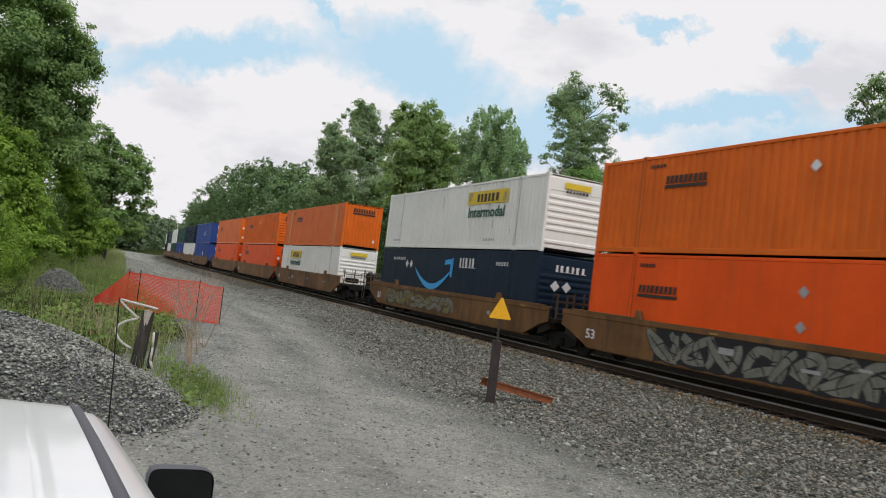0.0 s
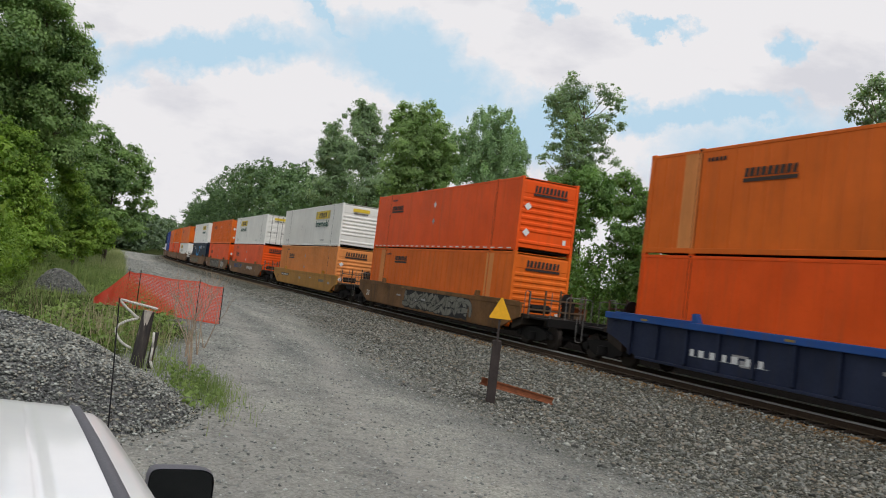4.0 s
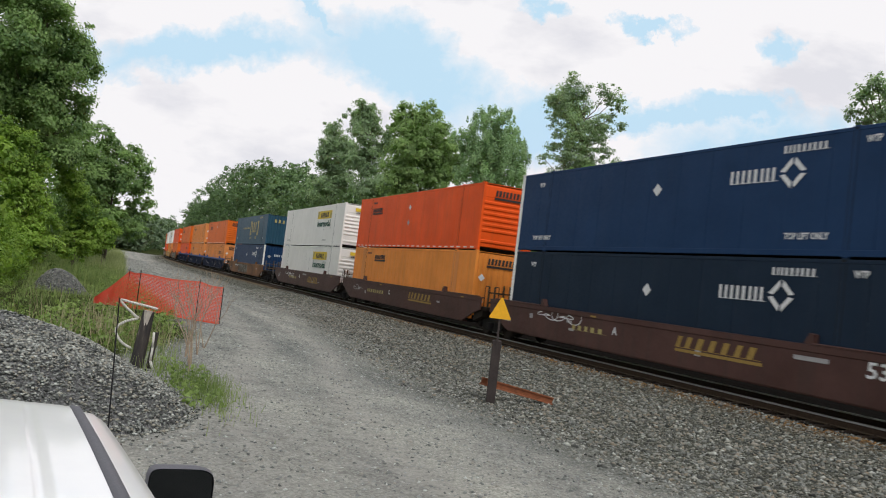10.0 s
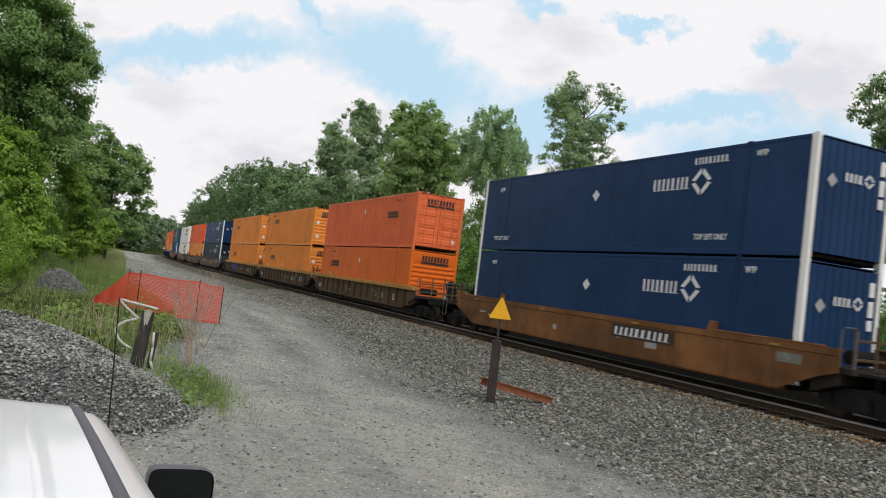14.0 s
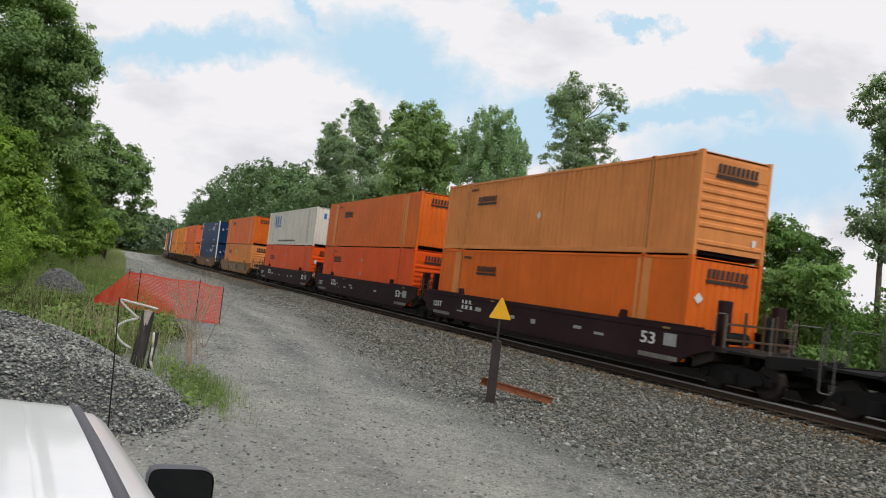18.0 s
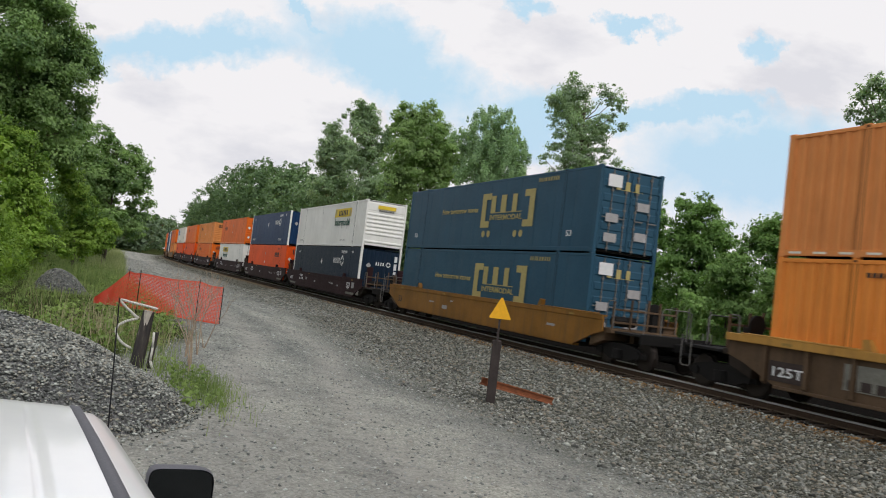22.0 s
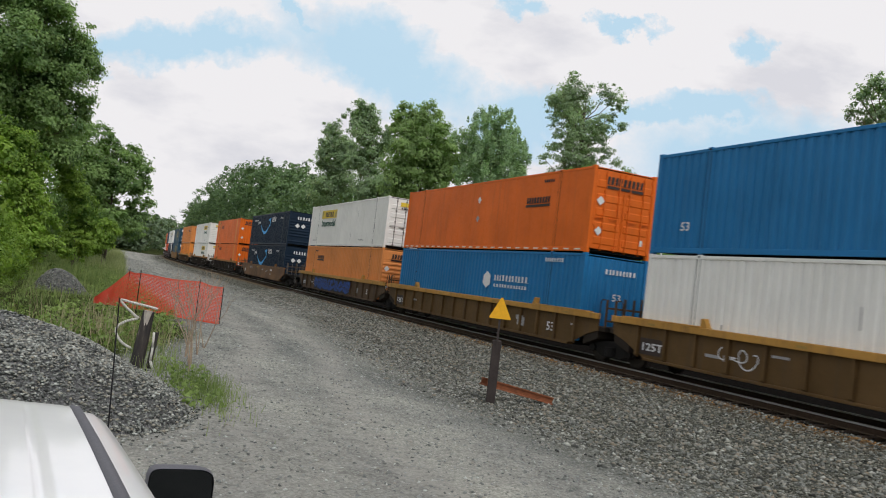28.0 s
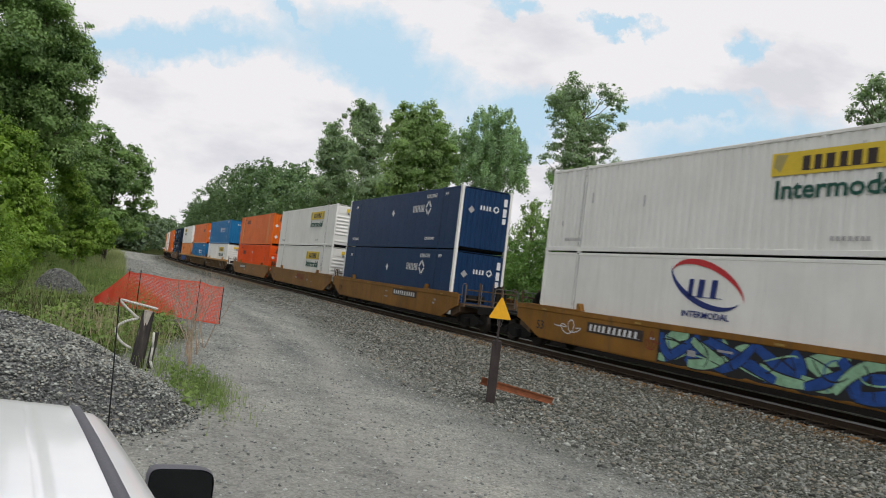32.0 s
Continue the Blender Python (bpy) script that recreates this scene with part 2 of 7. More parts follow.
MAT["grey_ink"] = plain("grey_lettering", (0.35, 0.34, 0.34), 0.7, amount=0.2)
MAT["yellow_ink"] = plain("yellow_lettering", (0.70, 0.50, 0.045), 0.6, amount=0.1)
MAT["gold_ink"] = plain("gold_lettering", (0.40, 0.33, 0.13), 0.6, amount=0.15)
MAT["ochre_ink"] = plain("faded_ochre_lettering", (0.31, 0.20, 0.055), 0.7, amount=0.25)
MAT["green_ink"] = plain("dark_green_lettering", (0.015, 0.085, 0.06), 0.6)
MAT["sky_ink"] = plain("light_blue_lettering", (0.065, 0.38, 0.78), 0.6, amount=0.1)
MAT["csx_ink"] = plain("mid_blue_lettering", (0.03, 0.16, 0.45), 0.6, amount=0.15)
MAT["red_ink"] = plain("red_lettering", (0.50, 0.035, 0.04), 0.6)
MAT["rust_ink"] = plain("faded_red_lettering", (0.20, 0.045, 0.03), 0.7, amount=0.35)
MAT["navy_ink"] = plain("navy_lettering", (0.02, 0.035, 0.16), 0.6)
MAT["graffiti_grey"] = plain("grey_spray_paint", (0.18, 0.175, 0.148), 0.7, amount=0.45, scale=2.5)
MAT["graffiti_pale"] = plain("pale_grey_spray_paint", (0.36, 0.345, 0.31), 0.7, amount=0.45, scale=2.5)
MAT["graffiti_dusk"] = plain("dusky_spray_paint", (0.075, 0.068, 0.055), 0.7, amount=0.4, scale=2.5)
MAT["graffiti_black"] = plain("black_spray_paint", (0.02, 0.02, 0.022), 0.7)
MAT["graffiti_olive"] = plain("olive_spray_paint", (0.17, 0.15, 0.06), 0.7, amount=0.4, scale=2.5)
MAT["graffiti_blue"] = plain("blue_spray_paint", (0.02, 0.065, 0.25), 0.7, amount=0.5, scale=4)
MAT["graffiti_teal"] = plain("teal_spray_paint", (0.06, 0.28, 0.30), 0.7, amount=0.3, scale=4)
MAT["graffiti_mint"] = plain("mint_spray_paint", (0.26, 0.44, 0.28), 0.7, amount=0.4, scale=4)
MAT["reflect"] = plain("white_reflective_tape", (0.75, 0.70, 0.62), 0.4, amount=0.1)
# worn steel, with the sky's grazing reflection painted in as pale grey
MAT["rail_head"] = plain("worn_glint_rail_head", (0.46, 0.45, 0.43), 0.4, 0.3)
MAT["rail"] = plain("rusty_rail_steel", (0.06, 0.038, 0.025), 0.8, 0.1, amount=0.35)
# paler than the rail: light falling on the flange is put in the colour
MAT["foot"] = plain("lit_rail_foot", (0.13, 0.095, 0.065), 0.85)
MAT["tie"] = plain("weathered_tie_wood", (0.055, 0.037, 0.025), 0.9, amount=0.45, scale=5, bmp=0.5)
MAT["stones"] = loose_stone("loose_ballast", (0.035, 0.037, 0.034), (0.262, 0.27, 0.245), (0.235, 0.20, 0.15))
MAT["pile_stones"] = loose_stone("dark_crushed_stone", (0.036, 0.040, 0.037), (0.31, 0.325, 0.30), (0.27, 0.25, 0.20))
# crib stones: the train's shade is in their colour, besides oil
MAT["soiled_shade_stones"] = loose_stone("oily_shade_ballast", (0.008, 0.007, 0.006), (0.026, 0.024, 0.022), (0.035, 0.026, 0.02))
MAT["lane_stones"] = loose_stone("lane_chippings", (0.11, 0.117, 0.113), (0.325, 0.338, 0.32), (0.305, 0.288, 0.25))
MAT["brown_stones"] = loose_stone("rust_dusted_ballast", (0.08, 0.042, 0.018), (0.28, 0.165, 0.075), (0.36, 0.19, 0.06))
MAT["pile"] = stone("crushed_stone_pile", (0.04, 0.041, 0.041), (0.15, 0.153, 0.15), 30)
MAT["ground"] = ground_material()
MAT["bark"] = plain("grey_bark", (0.13, 0.105, 0.08), 0.9, amount=0.4, scale=6, bmp=0.6)
MAT["leaf_dark"] = leaves("dark_leaves", (0.11, 0.20, 0.076), (0.32, 0.465, 0.17), glow=0.47)
MAT["leaf_mid"] = leaves("green_leaves", (0.19, 0.285, 0.115), (0.40, 0.55, 0.225), glow=0.54)
MAT["leaf_bright"] = leaves("bright_leaves", (0.082, 0.175, 0.026), (0.35, 0.51, 0.09), glow=0.43)
MAT["leaf_grey"] = leaves("grey_green_leaves", (0.20, 0.305, 0.175), (0.44, 0.60, 0.35), glow=0.54)
MAT["leaf_poplar"] = leaves("poplar_leaves", (0.185, 0.265, 0.165), (0.42, 0.55, 0.33), glow=0.53)
MAT["leaf_bush"] = leaves("light_bush_leaves", (0.12, 0.22, 0.06), (0.36, 0.54, 0.19), glow=0.48)
MAT["leaf_shrub"] = leaves("shrub_leaves", (0.075, 0.155, 0.042), (0.26, 0.43, 0.125), glow=0.46)
MAT["leaf_slope"] = leaves("wooded_slope_leaves", (0.06, 0.115, 0.055), (0.21, 0.32, 0.145), glow=0.36)
# haze of distance mixed into the leaf colour: paler and greyer
MAT["leaf_far"] = leaves("hazed_far_leaves", (0.11, 0.165, 0.105), (0.22, 0.30, 0.18), glow=0.4)
MAT["grass"] = leaves("grass_blades", (0.10, 0.165, 0.05), (0.35, 0.42, 0.17), glow=0.42)
MAT["weeds"] = leaves("weed_leaves", (0.095, 0.165, 0.042), (0.31, 0.42, 0.135), glow=0.44)
MAT["pale_grass"] = leaves("pale_seeding_grass", (0.20, 0.24, 0.10), (0.42, 0.46, 0.24), glow=0.35)
MAT["straw"] = leaves("dry_stems", (0.24, 0.20, 0.11), (0.46, 0.41, 0.27), glow=0.15)
MAT["twig"] = plain("brown_twigs", (0.33, 0.25, 0.18), 0.85, amount=0.35)


# ---- geometry kit ----
class Geo:
    """Collects faces for one mesh."""

    def __init__(self):
        self.v, self.f, self.mi = [], [], []

    def add(self, verts, faces, mi=0):
        o = len(self.v)
        self.v += [tuple(p) for p in verts]
        self.f += [tuple(i + o for i in q) for q in faces]
        self.mi += [mi] * len(faces)
        return self

    def box(self, x0, x1, y0, y1, z0, z1, c=0.0, mi=0):
        if not c:
            v = [(x, y, z) for z in (z0, z1) for y in (y0, y1) for x in (x0, x1)]
            return self.add(v, [(0, 2, 3, 1), (4, 5, 7, 6), (0, 1, 5, 4), (2, 6, 7, 3), (0, 4, 6, 2), (1, 3, 7, 5)], mi)
        v, idx = [], {}
        lo, hi = (x0, y0, z0), (x1, y1, z1)
        for sx in (0, 1):
            for sy in (0, 1):
                for sz in (0, 1):
                    sg = (sx, sy, sz)
                    for ax in range(3):
                        p = []
                        for i in range(3):
                            e = hi[i] if sg[i] else lo[i]
                            p.append(e if i == ax else e + (-c if sg[i] else c))
                        idx[sg, ax] = len(v)
                        v.append(tuple(p))
        fs = []
        for ax in range(3):
            a, b2 = [i for i in range(3) if i != ax]
            for s in (0, 1):
                ring = []
                for sa, sb in ((0, 0), (1, 0), (1, 1), (0, 1)):
                    g = [0, 0, 0]
                    g[ax], g[a], g[b2] = s, sa, sb
                    ring.append(idx[tuple(g), ax])
                fs.append(ring)
            for sa in (0, 1):
                for sb in (0, 1):
                    g0, g1 = [0, 0, 0], [0, 0, 0]
                    g0[a] = g1[a] = sa
                    g0[b2] = g1[b2] = sb
                    g1[ax] = 1
                    fs.append([idx[tuple(g0), a], idx[tuple(g1), a], idx[tuple(g1), b2], idx[tuple(g0), b2]])
        for sx in (0, 1):
            for sy in (0, 1):
                for sz in (0, 1):
                    fs.append([idx[(sx, sy, sz), i] for i in range(3)])
        mid = Vector(((x0 + x1) / 2, (y0 + y1) / 2, (z0 + z1) / 2))
        out = []
        for q in fs:
            p = [Vector(v[i]) for i in q]
            nrm = (p[1] - p[0]).cross(p[2] - p[0])
            out.append(q if nrm.dot(sum(p, Vector()) / len(p) - mid) > 0 else q[::-1])
        return self.add(v, out, mi)

    def tube(self, p0, p1, r0, r1=None, n=8, cap=True, mi=0):
        r1 = r0 if r1 is None else r1
        a, b2 = Vector(p0), Vector(p1)
        d = (b2 - a).normalized()
        u = d.orthogonal().normalized()
        w = d.cross(u)
        v = []
        for p, r in ((a, r0), (b2, r1)):
            v += [tuple(p + (u * math.cos(2 * math.pi * i / n) + w * math.sin(2 * math.pi * i / n)) * r) for i in range(n)]
        f = [(i, (i + 1) % n, n + (i + 1) % n, n + i) for i in range(n)]
        if cap:
            f += [tuple(range(n))[::-1], tuple(range(n, 2 * n))]
        return self.add(v, f, mi)

    def path(self, pts, r, n=6, mi=0):
        for a, b2 in zip(pts, pts[1:]):
            self.tube(a, b2, r, r, n, True, mi)
        return self

    def prism(self, poly, axis, a, b2, mi=0):
        """A polygon pulled along an axis from a to b2; poly is in the other two axes in order."""
        def put(p, q):
            return {"x": (q, p[0], p[1]), "y": (p[0], q, p[1]), "z": (p[0], p[1], q)}[axis]
        n = len(poly)
        v = [put(p, a) for p in poly] + [put(p, b2) for p in poly]
        f = [(i, (i + 1) % n, n + (i + 1) % n, n + i) for i in range(n)] + [tuple(range(n))[::-1], tuple(range(n, 2 * n))]
        return self.add(v, f, mi)

    def mesh(self, name, *mats, smooth=False):
        me = bpy.data.meshes.new(name)
        me.from_pydata(self.v, [], self.f)
        for m in mats:
            me.materials.append(m)
        if len(mats) > 1:
            me.polygons.foreach_set("material_index", self.mi)
        bm = bmesh.new()
        bm.from_mesh(me)
        bmesh.ops.recalc_face_normals(bm, faces=bm.faces)
        bm.to_mesh(me)
        bm.free()
        if smooth:
            me.polygons.foreach_set("use_smooth", [True] * len(me.polygons))
        me.update()
        return me


def part(name, me, parent, label="", m=None):
    ob = new(name, me)
    ob.parent = parent
    if m is not None:
        ob.matrix_basis = m
    if label:
        ob["label"] = label
    return ob


def thing(name, label, category, group="", kind="", m=None, data=None):
    ob = new(name, data)
    if m is not None:
        ob.matrix_world = m
    return tagged(ob, label, category, group, kind)


def numpy_mesh(name, verts, sizes_n, mat):
    """verts: (count * n, 3) array, every n of them one loose face."""
    me = bpy.data.meshes.new(name)
    cnt = len(verts) // sizes_n
    me.vertices.add(len(verts))
    me.vertices.foreach_set("co", np.asarray(verts, np.float32).ravel())
    me.loops.add(len(verts))
    me.loops.foreach_set("vertex_index", np.arange(len(verts), dtype=np.int32))
    me.polygons.add(cnt)
    me.polygons.foreach_set("loop_start", np.arange(0, len(verts), sizes_n, dtype=np.int32))
    me.materials.append(mat)
    me.update()
    me.validate()
    return me


# ---- lettering ----
TEXT = {}
for body, size in (("Intermodal", 0.80), ("53", 0.42), ("INTERMODAL", 0.34), ("How tomorrow moves", 0.30), ("TOP LIFT ONLY", 0.22), ("WTP", 0.2), ("125T", 0.34), ("A", 0.34), ("B", 0.34), ("C", 0.34)):
    cu = bpy.data.curves.new("lettering", "FONT")
    cu.body, cu.size, cu.align_x, cu.align_y, cu.extrude, cu.resolution_u = body, size, "CENTER", "CENTER", 0.002, 2
    cu.offset = 0.018 if body == "Intermodal" else 0.006
    tob = bpy.data.objects.new("lettering", cu)
    scene.collection.objects.link(tob)
    TEXT[body] = tob
bpy.context.view_layer.update()
_dg = bpy.context.evaluated_depsgraph_get()
_made = {b: bpy.data.meshes.new_from_object(o.evaluated_get(_dg)) for b, o in TEXT.items()}
for o in list(TEXT.values()):
    bpy.data.objects.remove(o)
TEXT = _made
TEXT_MAT = {}


def text_mesh(body, mat):
    if (body, mat.name) not in TEXT_MAT:
        me = TEXT[body].copy()
        me.materials.clear()
        me.materials.append(mat)
        TEXT_MAT[body, mat.name] = me
    return TEXT_MAT[body, mat.name]


# ---- the ground: one sheet from the lane to the horizon ----
def lane_edge(s):
    """The lane's left edge (lat) along the line."""
    return float(np.interp(s, [-40, 5, 10, 15, 20, 27, 45, 56, 75, 98, 138, 193, 232, 266, 280, 292], [-20.0, -18.0, -17.0, -14.9, -13.0, -13.2, -13.9, -13.6, -13.1, -12.5, -11.9, -12.3, -14.0, -15.5, -14.0, -4.0]))


def ground_z(s, lat):
    z = float(np.interp(lat, [-60, -30, -18, -14, -10.5, -7.8, -4.0, -2.7, -1.65, 1.65, 2.6, 6, 10, 40, 120],
                        [2.5, 0.6, 0.0, -0.13, -0.22, -0.48, -0.50, -0.42, -0.225, -0.225, -0.38, -0.33, 0.1, 1.2, 6.0]))
    return z + 0.03 * noise.noise((s * 0.6, lat * 0.6, 0.0)) + 0.012 * noise.noise((s * 2.3, lat * 2.3, 4.0))


def smooth01(x, a, b):
    t = min(1, max(0, (x - a) / (b - a)))
    return t * t * (3 - 2 * t)


def build_ground():
    ss = [-900, -500, -250, -120, -60, -35, -20, -12] + list(np.arange(-8, 45, 0.5)) + list(np.arange(45, 130, 2.5)) + list(np.arange(130, 340, 12)) + [380, 450, 560, 700, 900, 1200]
    ls = [-2200, -1200, -700, -400, -220, -120, -75, -50, -38, -30, -25, -22] + list(np.arange(-20, 3.01, 0.4)) + [4, 5, 6.5, 8, 10, 13, 17, 24, 34, 50, 80, 130, 220, 400, 700, 1100]
    vs, ba, gr, wt, so, ru = [], [], [], [], [], []
    for s in ss:
        e = lane_edge(s)
        for la in ls:
            z = ground_z(s, la)
            if la < -120 or la > 120:
                z = ground_z(s, max(-120, min(120, la)))
            vs.append(at_line(s, la, z))
            near_edge = float(np.interp(s, [0, 8, 15, 36, 80, 250], [-7.0, -8.2, -8.8, -5.6, -4.2, -3.4]))
            ba.append(smooth01(la, near_edge - 3.4, near_edge + 1.8) * (1 - smooth01(la, 6.0, 8.0)))
            gr.append(max(1 - smooth01(la, e - 0.9, e + 0.5), smooth01(la, 7.5, 9.0)))
            # mask of the painted shade: track bed and the ground just beyond
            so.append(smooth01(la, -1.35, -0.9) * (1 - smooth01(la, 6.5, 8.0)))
            ru.append(max(0.0, 1 - abs(la + 1.55) / 0.6))
            mid = e + 0.45 * (near_edge - e)
            # wheel tracks, and a paler patch of lane near the parked car
            wt.append(max(0, 1 - abs(abs(la - mid) - 0.9) / 0.55, 0.6 * (1 - smooth01(s, 7, 19)) * (1 - smooth01(la, near_edge - 4.0, near_edge - 0.5))))
    m = len(ls)
    fs = [(i * m + j, i * m + j + 1, (i + 1) * m + j + 1, (i + 1) * m + j) for i in range(len(ss) - 1) for j in range(m - 1)]
    me = bpy.data.meshes.new("ground")
    me.from_pydata(vs, [], fs)
    me.materials.append(MAT["ground"])
    for nm, data in (("ballast", ba), ("grass", gr), ("pale_lane", wt), ("soiled_shade", so), ("rusted", ru)):
        me.attributes.new(nm, "FLOAT", "POINT").data.foreach_set("value", data)
    me.polygons.foreach_set("use_smooth", [True] * len(fs))
    me.update()
    if me.polygons[0].normal.z < 0:
        me.flip_normals()
    thing("ground", "grey crushed-stone lane, ballast and grassy verge", "ground", kind="structure", data=me)


build_ground()


# ---- track: rails and ties ----
def strip(profile, s_list, lat, name, mat):
    """A profile (lat, z) swept along the line."""
    vs, fs = [], []
    n = len(profile)
    for s in s_list:
        vs += [at_line(s, lat + p[0], p[1]) for p in profile]
    for i in range(len(s_list) - 1):
        for j in range(n):
            fs.append((i * n + j, i * n + (j + 1) % n, (i + 1) * n + (j + 1) % n, (i + 1) * n + j))
    me = bpy.data.meshes.new(name)
    me.from_pydata(vs, [], fs)
    me.materials.append(mat)
    bm = bmesh.new()
    bm.from_mesh(me)
    bmesh.ops.recalc_face_normals(bm, faces=bm.faces)
    bm.to_mesh(me)
    bm.free()
    return me


S_RAIL = [-800, -400, -100, -20, 0, 20, 50, 80, 106.7] + list(np.arange(120, 420, 15)) + list(np.arange(420, 1150, 40))
track = thing("railway_track", "single railway track with shiny rail heads on worn wooden ties", "railway track", kind="structure")
for sd, lat in (("near", -0.755), ("far", 0.755)):
    foot = [(-0.076, -0.186), (0.076, -0.186), (0.07, -0.172), (0.012, -0.155), (0.010, -0.05), (0.034, -0.035), (0.034, -0.004), (-0.034, -0.004), (-0.034, -0.035), (-0.010, -0.05), (-0.012, -0.155), (-0.07, -0.172)]
    r = part("rail", strip(foot, S_RAIL, lat, "rail", MAT["rail"]), track, "rust-brown steel rail")
    part("rail_foot", strip([(-0.078, -0.187), (0.078, -0.187), (0.078, -0.170), (0.04, -0.160), (-0.04, -0.160), (-0.078, -0.170)], S_RAIL, lat, "rail_foot", MAT["foot"]), r, "rail foot, painted paler as if lit")
    part("rail_head", strip([(-0.0365, -0.034), (0.0365, -0.034), (0.0365, -0.006), (0.027, 0.001), (-0.027, 0.001), (-0.0365, -0.006)], S_RAIL, lat, "rail_head", MAT["rail_head"]), r, "worn rail head, sky glint painted pale")

tie_mesh = Geo().box(-0.115, 0.115, -1.3, 1.3, -0.36, -0.188, 0.012).mesh("tie", MAT["tie"])
plate_mesh = Geo().box(-0.10, 0.10, -0.17, 0.17, -0.19, -0.176, 0.004).box(-0.03, -0.005, -0.13, -0.10, -0.18, -0.155).box(0.01, 0.035, 0.10, 0.13, -0.18, -0.155).mesh("tie_plate", MAT["rail"])
rnd = random.Random(5)
TIES = 170
for i in range(TIES):
    s = -2 + i * 0.53
    t = part("tie", tie_mesh, track, m=line_pose(s, 0, rnd.uniform(-0.05, 0.05), rnd.uniform(-0.012, 0.004)) @ pose(0, 0, 0, 0, 0, rnd.uniform(-1.5, 1.5)))
    if i < 70:
        for y in (-0.755, 0.755):
            part("tie_plate", plate_mesh, t, m=pose(0, y, 0))
far = Geo()
for i in range(TIES, 420):
    mtx = line_pose(-2 + i * 0.53)
    q = Geo().box(-0.115, 0.115, -1.3, 1.3, -0.36, -0.188)
    far.add([mtx @ Vector(p) for p in q.v], q.f)
part("far_ties", far.mesh("far_ties", MAT["tie"]), track)["kind"] = "stuff"


# ---- loose stones ----
def stones(name, label, mat, count, place, lo, hi, seed):
    """Loose broken stones, eight facets each, at the places that place() gives."""
    rs = np.random.RandomState(seed)
    base = np.array([(0, 0, 1), (1, 0, 0), (0, 1, 0), (-1, 0, 0), (0, -1, 0), (0, 0, -0.8)], float)
    tri = np.array([(0, 1, 2), (0, 2, 3), (0, 3, 4), (0, 4, 1), (5, 2, 1), (5, 3, 2), (5, 4, 3), (5, 1, 4)])
    pts = np.array([place(rs) for _ in range(count)])
    q = base[None] * (1 + rs.uniform(-0.35, 0.35, (count, 6, 3))) + rs.uniform(-0.25, 0.25, (count, 6, 3))
    q *= np.array([1.35, 0.82, 0.72]) * (lo + (hi - lo) * rs.rand(count, 1, 1) ** 1.6)
    a, t = rs.uniform(0, 6.283, (count, 1)), rs.uniform(-0.9, 0.9, (count, 1))
    y, z = q[..., 1] * np.cos(t) - q[..., 2] * np.sin(t), q[..., 1] * np.sin(t) + q[..., 2] * np.cos(t)
    q = np.stack([q[..., 0] * np.cos(a) - y * np.sin(a), q[..., 0] * np.sin(a) + y * np.cos(a), z], -1) + pts[:, None]
    f = (tri[None] + 6 * np.arange(count)[:, None, None]).reshape(-1, 3)
    me = bpy.data.meshes.new(name)
    me.vertices.add(count * 6)
    me.vertices.foreach_set("co", q.astype(np.float32).ravel())
    me.loops.add(len(f) * 3)
    me.loops.foreach_set("vertex_index", f.astype(np.int32).ravel())
    me.polygons.add(len(f))
    me.polygons.foreach_set("loop_start", np.arange(0, len(f) * 3, 3, dtype=np.int32))
    me.materials.append(mat)
    me.update()
    thing(name, label, "gravel", kind="stuff", data=me)


def shoulder(rs):
    s = 1 + 62 * rs.rand() ** 1.75
    e = float(np.interp(s, [0, 8, 15, 36, 70], [-7.4, -8.6, -9.0, -5.8, -4.6]))
    la = e - 1.0 + (rs.rand() ** 0.66) * (-0.2 - e)
    return at_line(s, la, ground_z(s, la) + 0.006)


def pebbles(rs):
    s = 4 + 40 * rs.rand() ** 1.25
    la = rs.uniform(max(-16.0, lane_edge(s) - 0.6), -6.5)
    return at_line(s, la, ground_z(s, la) + 0.002)


def far_pebbles(rs):
    s = 38 + 100 * rs.rand() ** 1.4
    la = rs.uniform(lane_edge(s), -4.0)
    return at_line(s, la, ground_z(s, la) + 0.004)


def crib(rs):
    s = rs.uniform(2, 40)
    la = rs.uniform(-1.5, 1.4)
    return at_line(s, la, -0.215 + rs.uniform(-0.03, 0.02))


def tie_ends(rs):
    s = 1 + 49 * rs.rand() ** 1.3
    la = -1.38 - abs(rs.normal()) * 0.2
    return at_line(s, la, ground_z(s, la) + 0.004)


stones("ballast_stones", "loose grey and brownish ballast stones by the track", MAT["stones"], 42000, shoulder, 0.017, 0.054, 3)
stones("lane_pebbles", "small loose grey stones on the lane", MAT["lane_stones"], 30000, pebbles, 0.009, 0.027, 5)
stones("far_lane_pebbles", "grey stones on the far part of the lane", MAT["lane_stones"], 14000, far_pebbles, 0.02, 0.055, 8)
stones("crib_stones", "dark ballast stones between the ties", MAT["soiled_shade_stones"], 3200, crib, 0.02, 0.045, 4)
stones("rusty_stones", "rust-dusted brown stones along the tie ends", MAT["brown_stones"], 5200, tie_ends, 0.014, 0.036, 6)


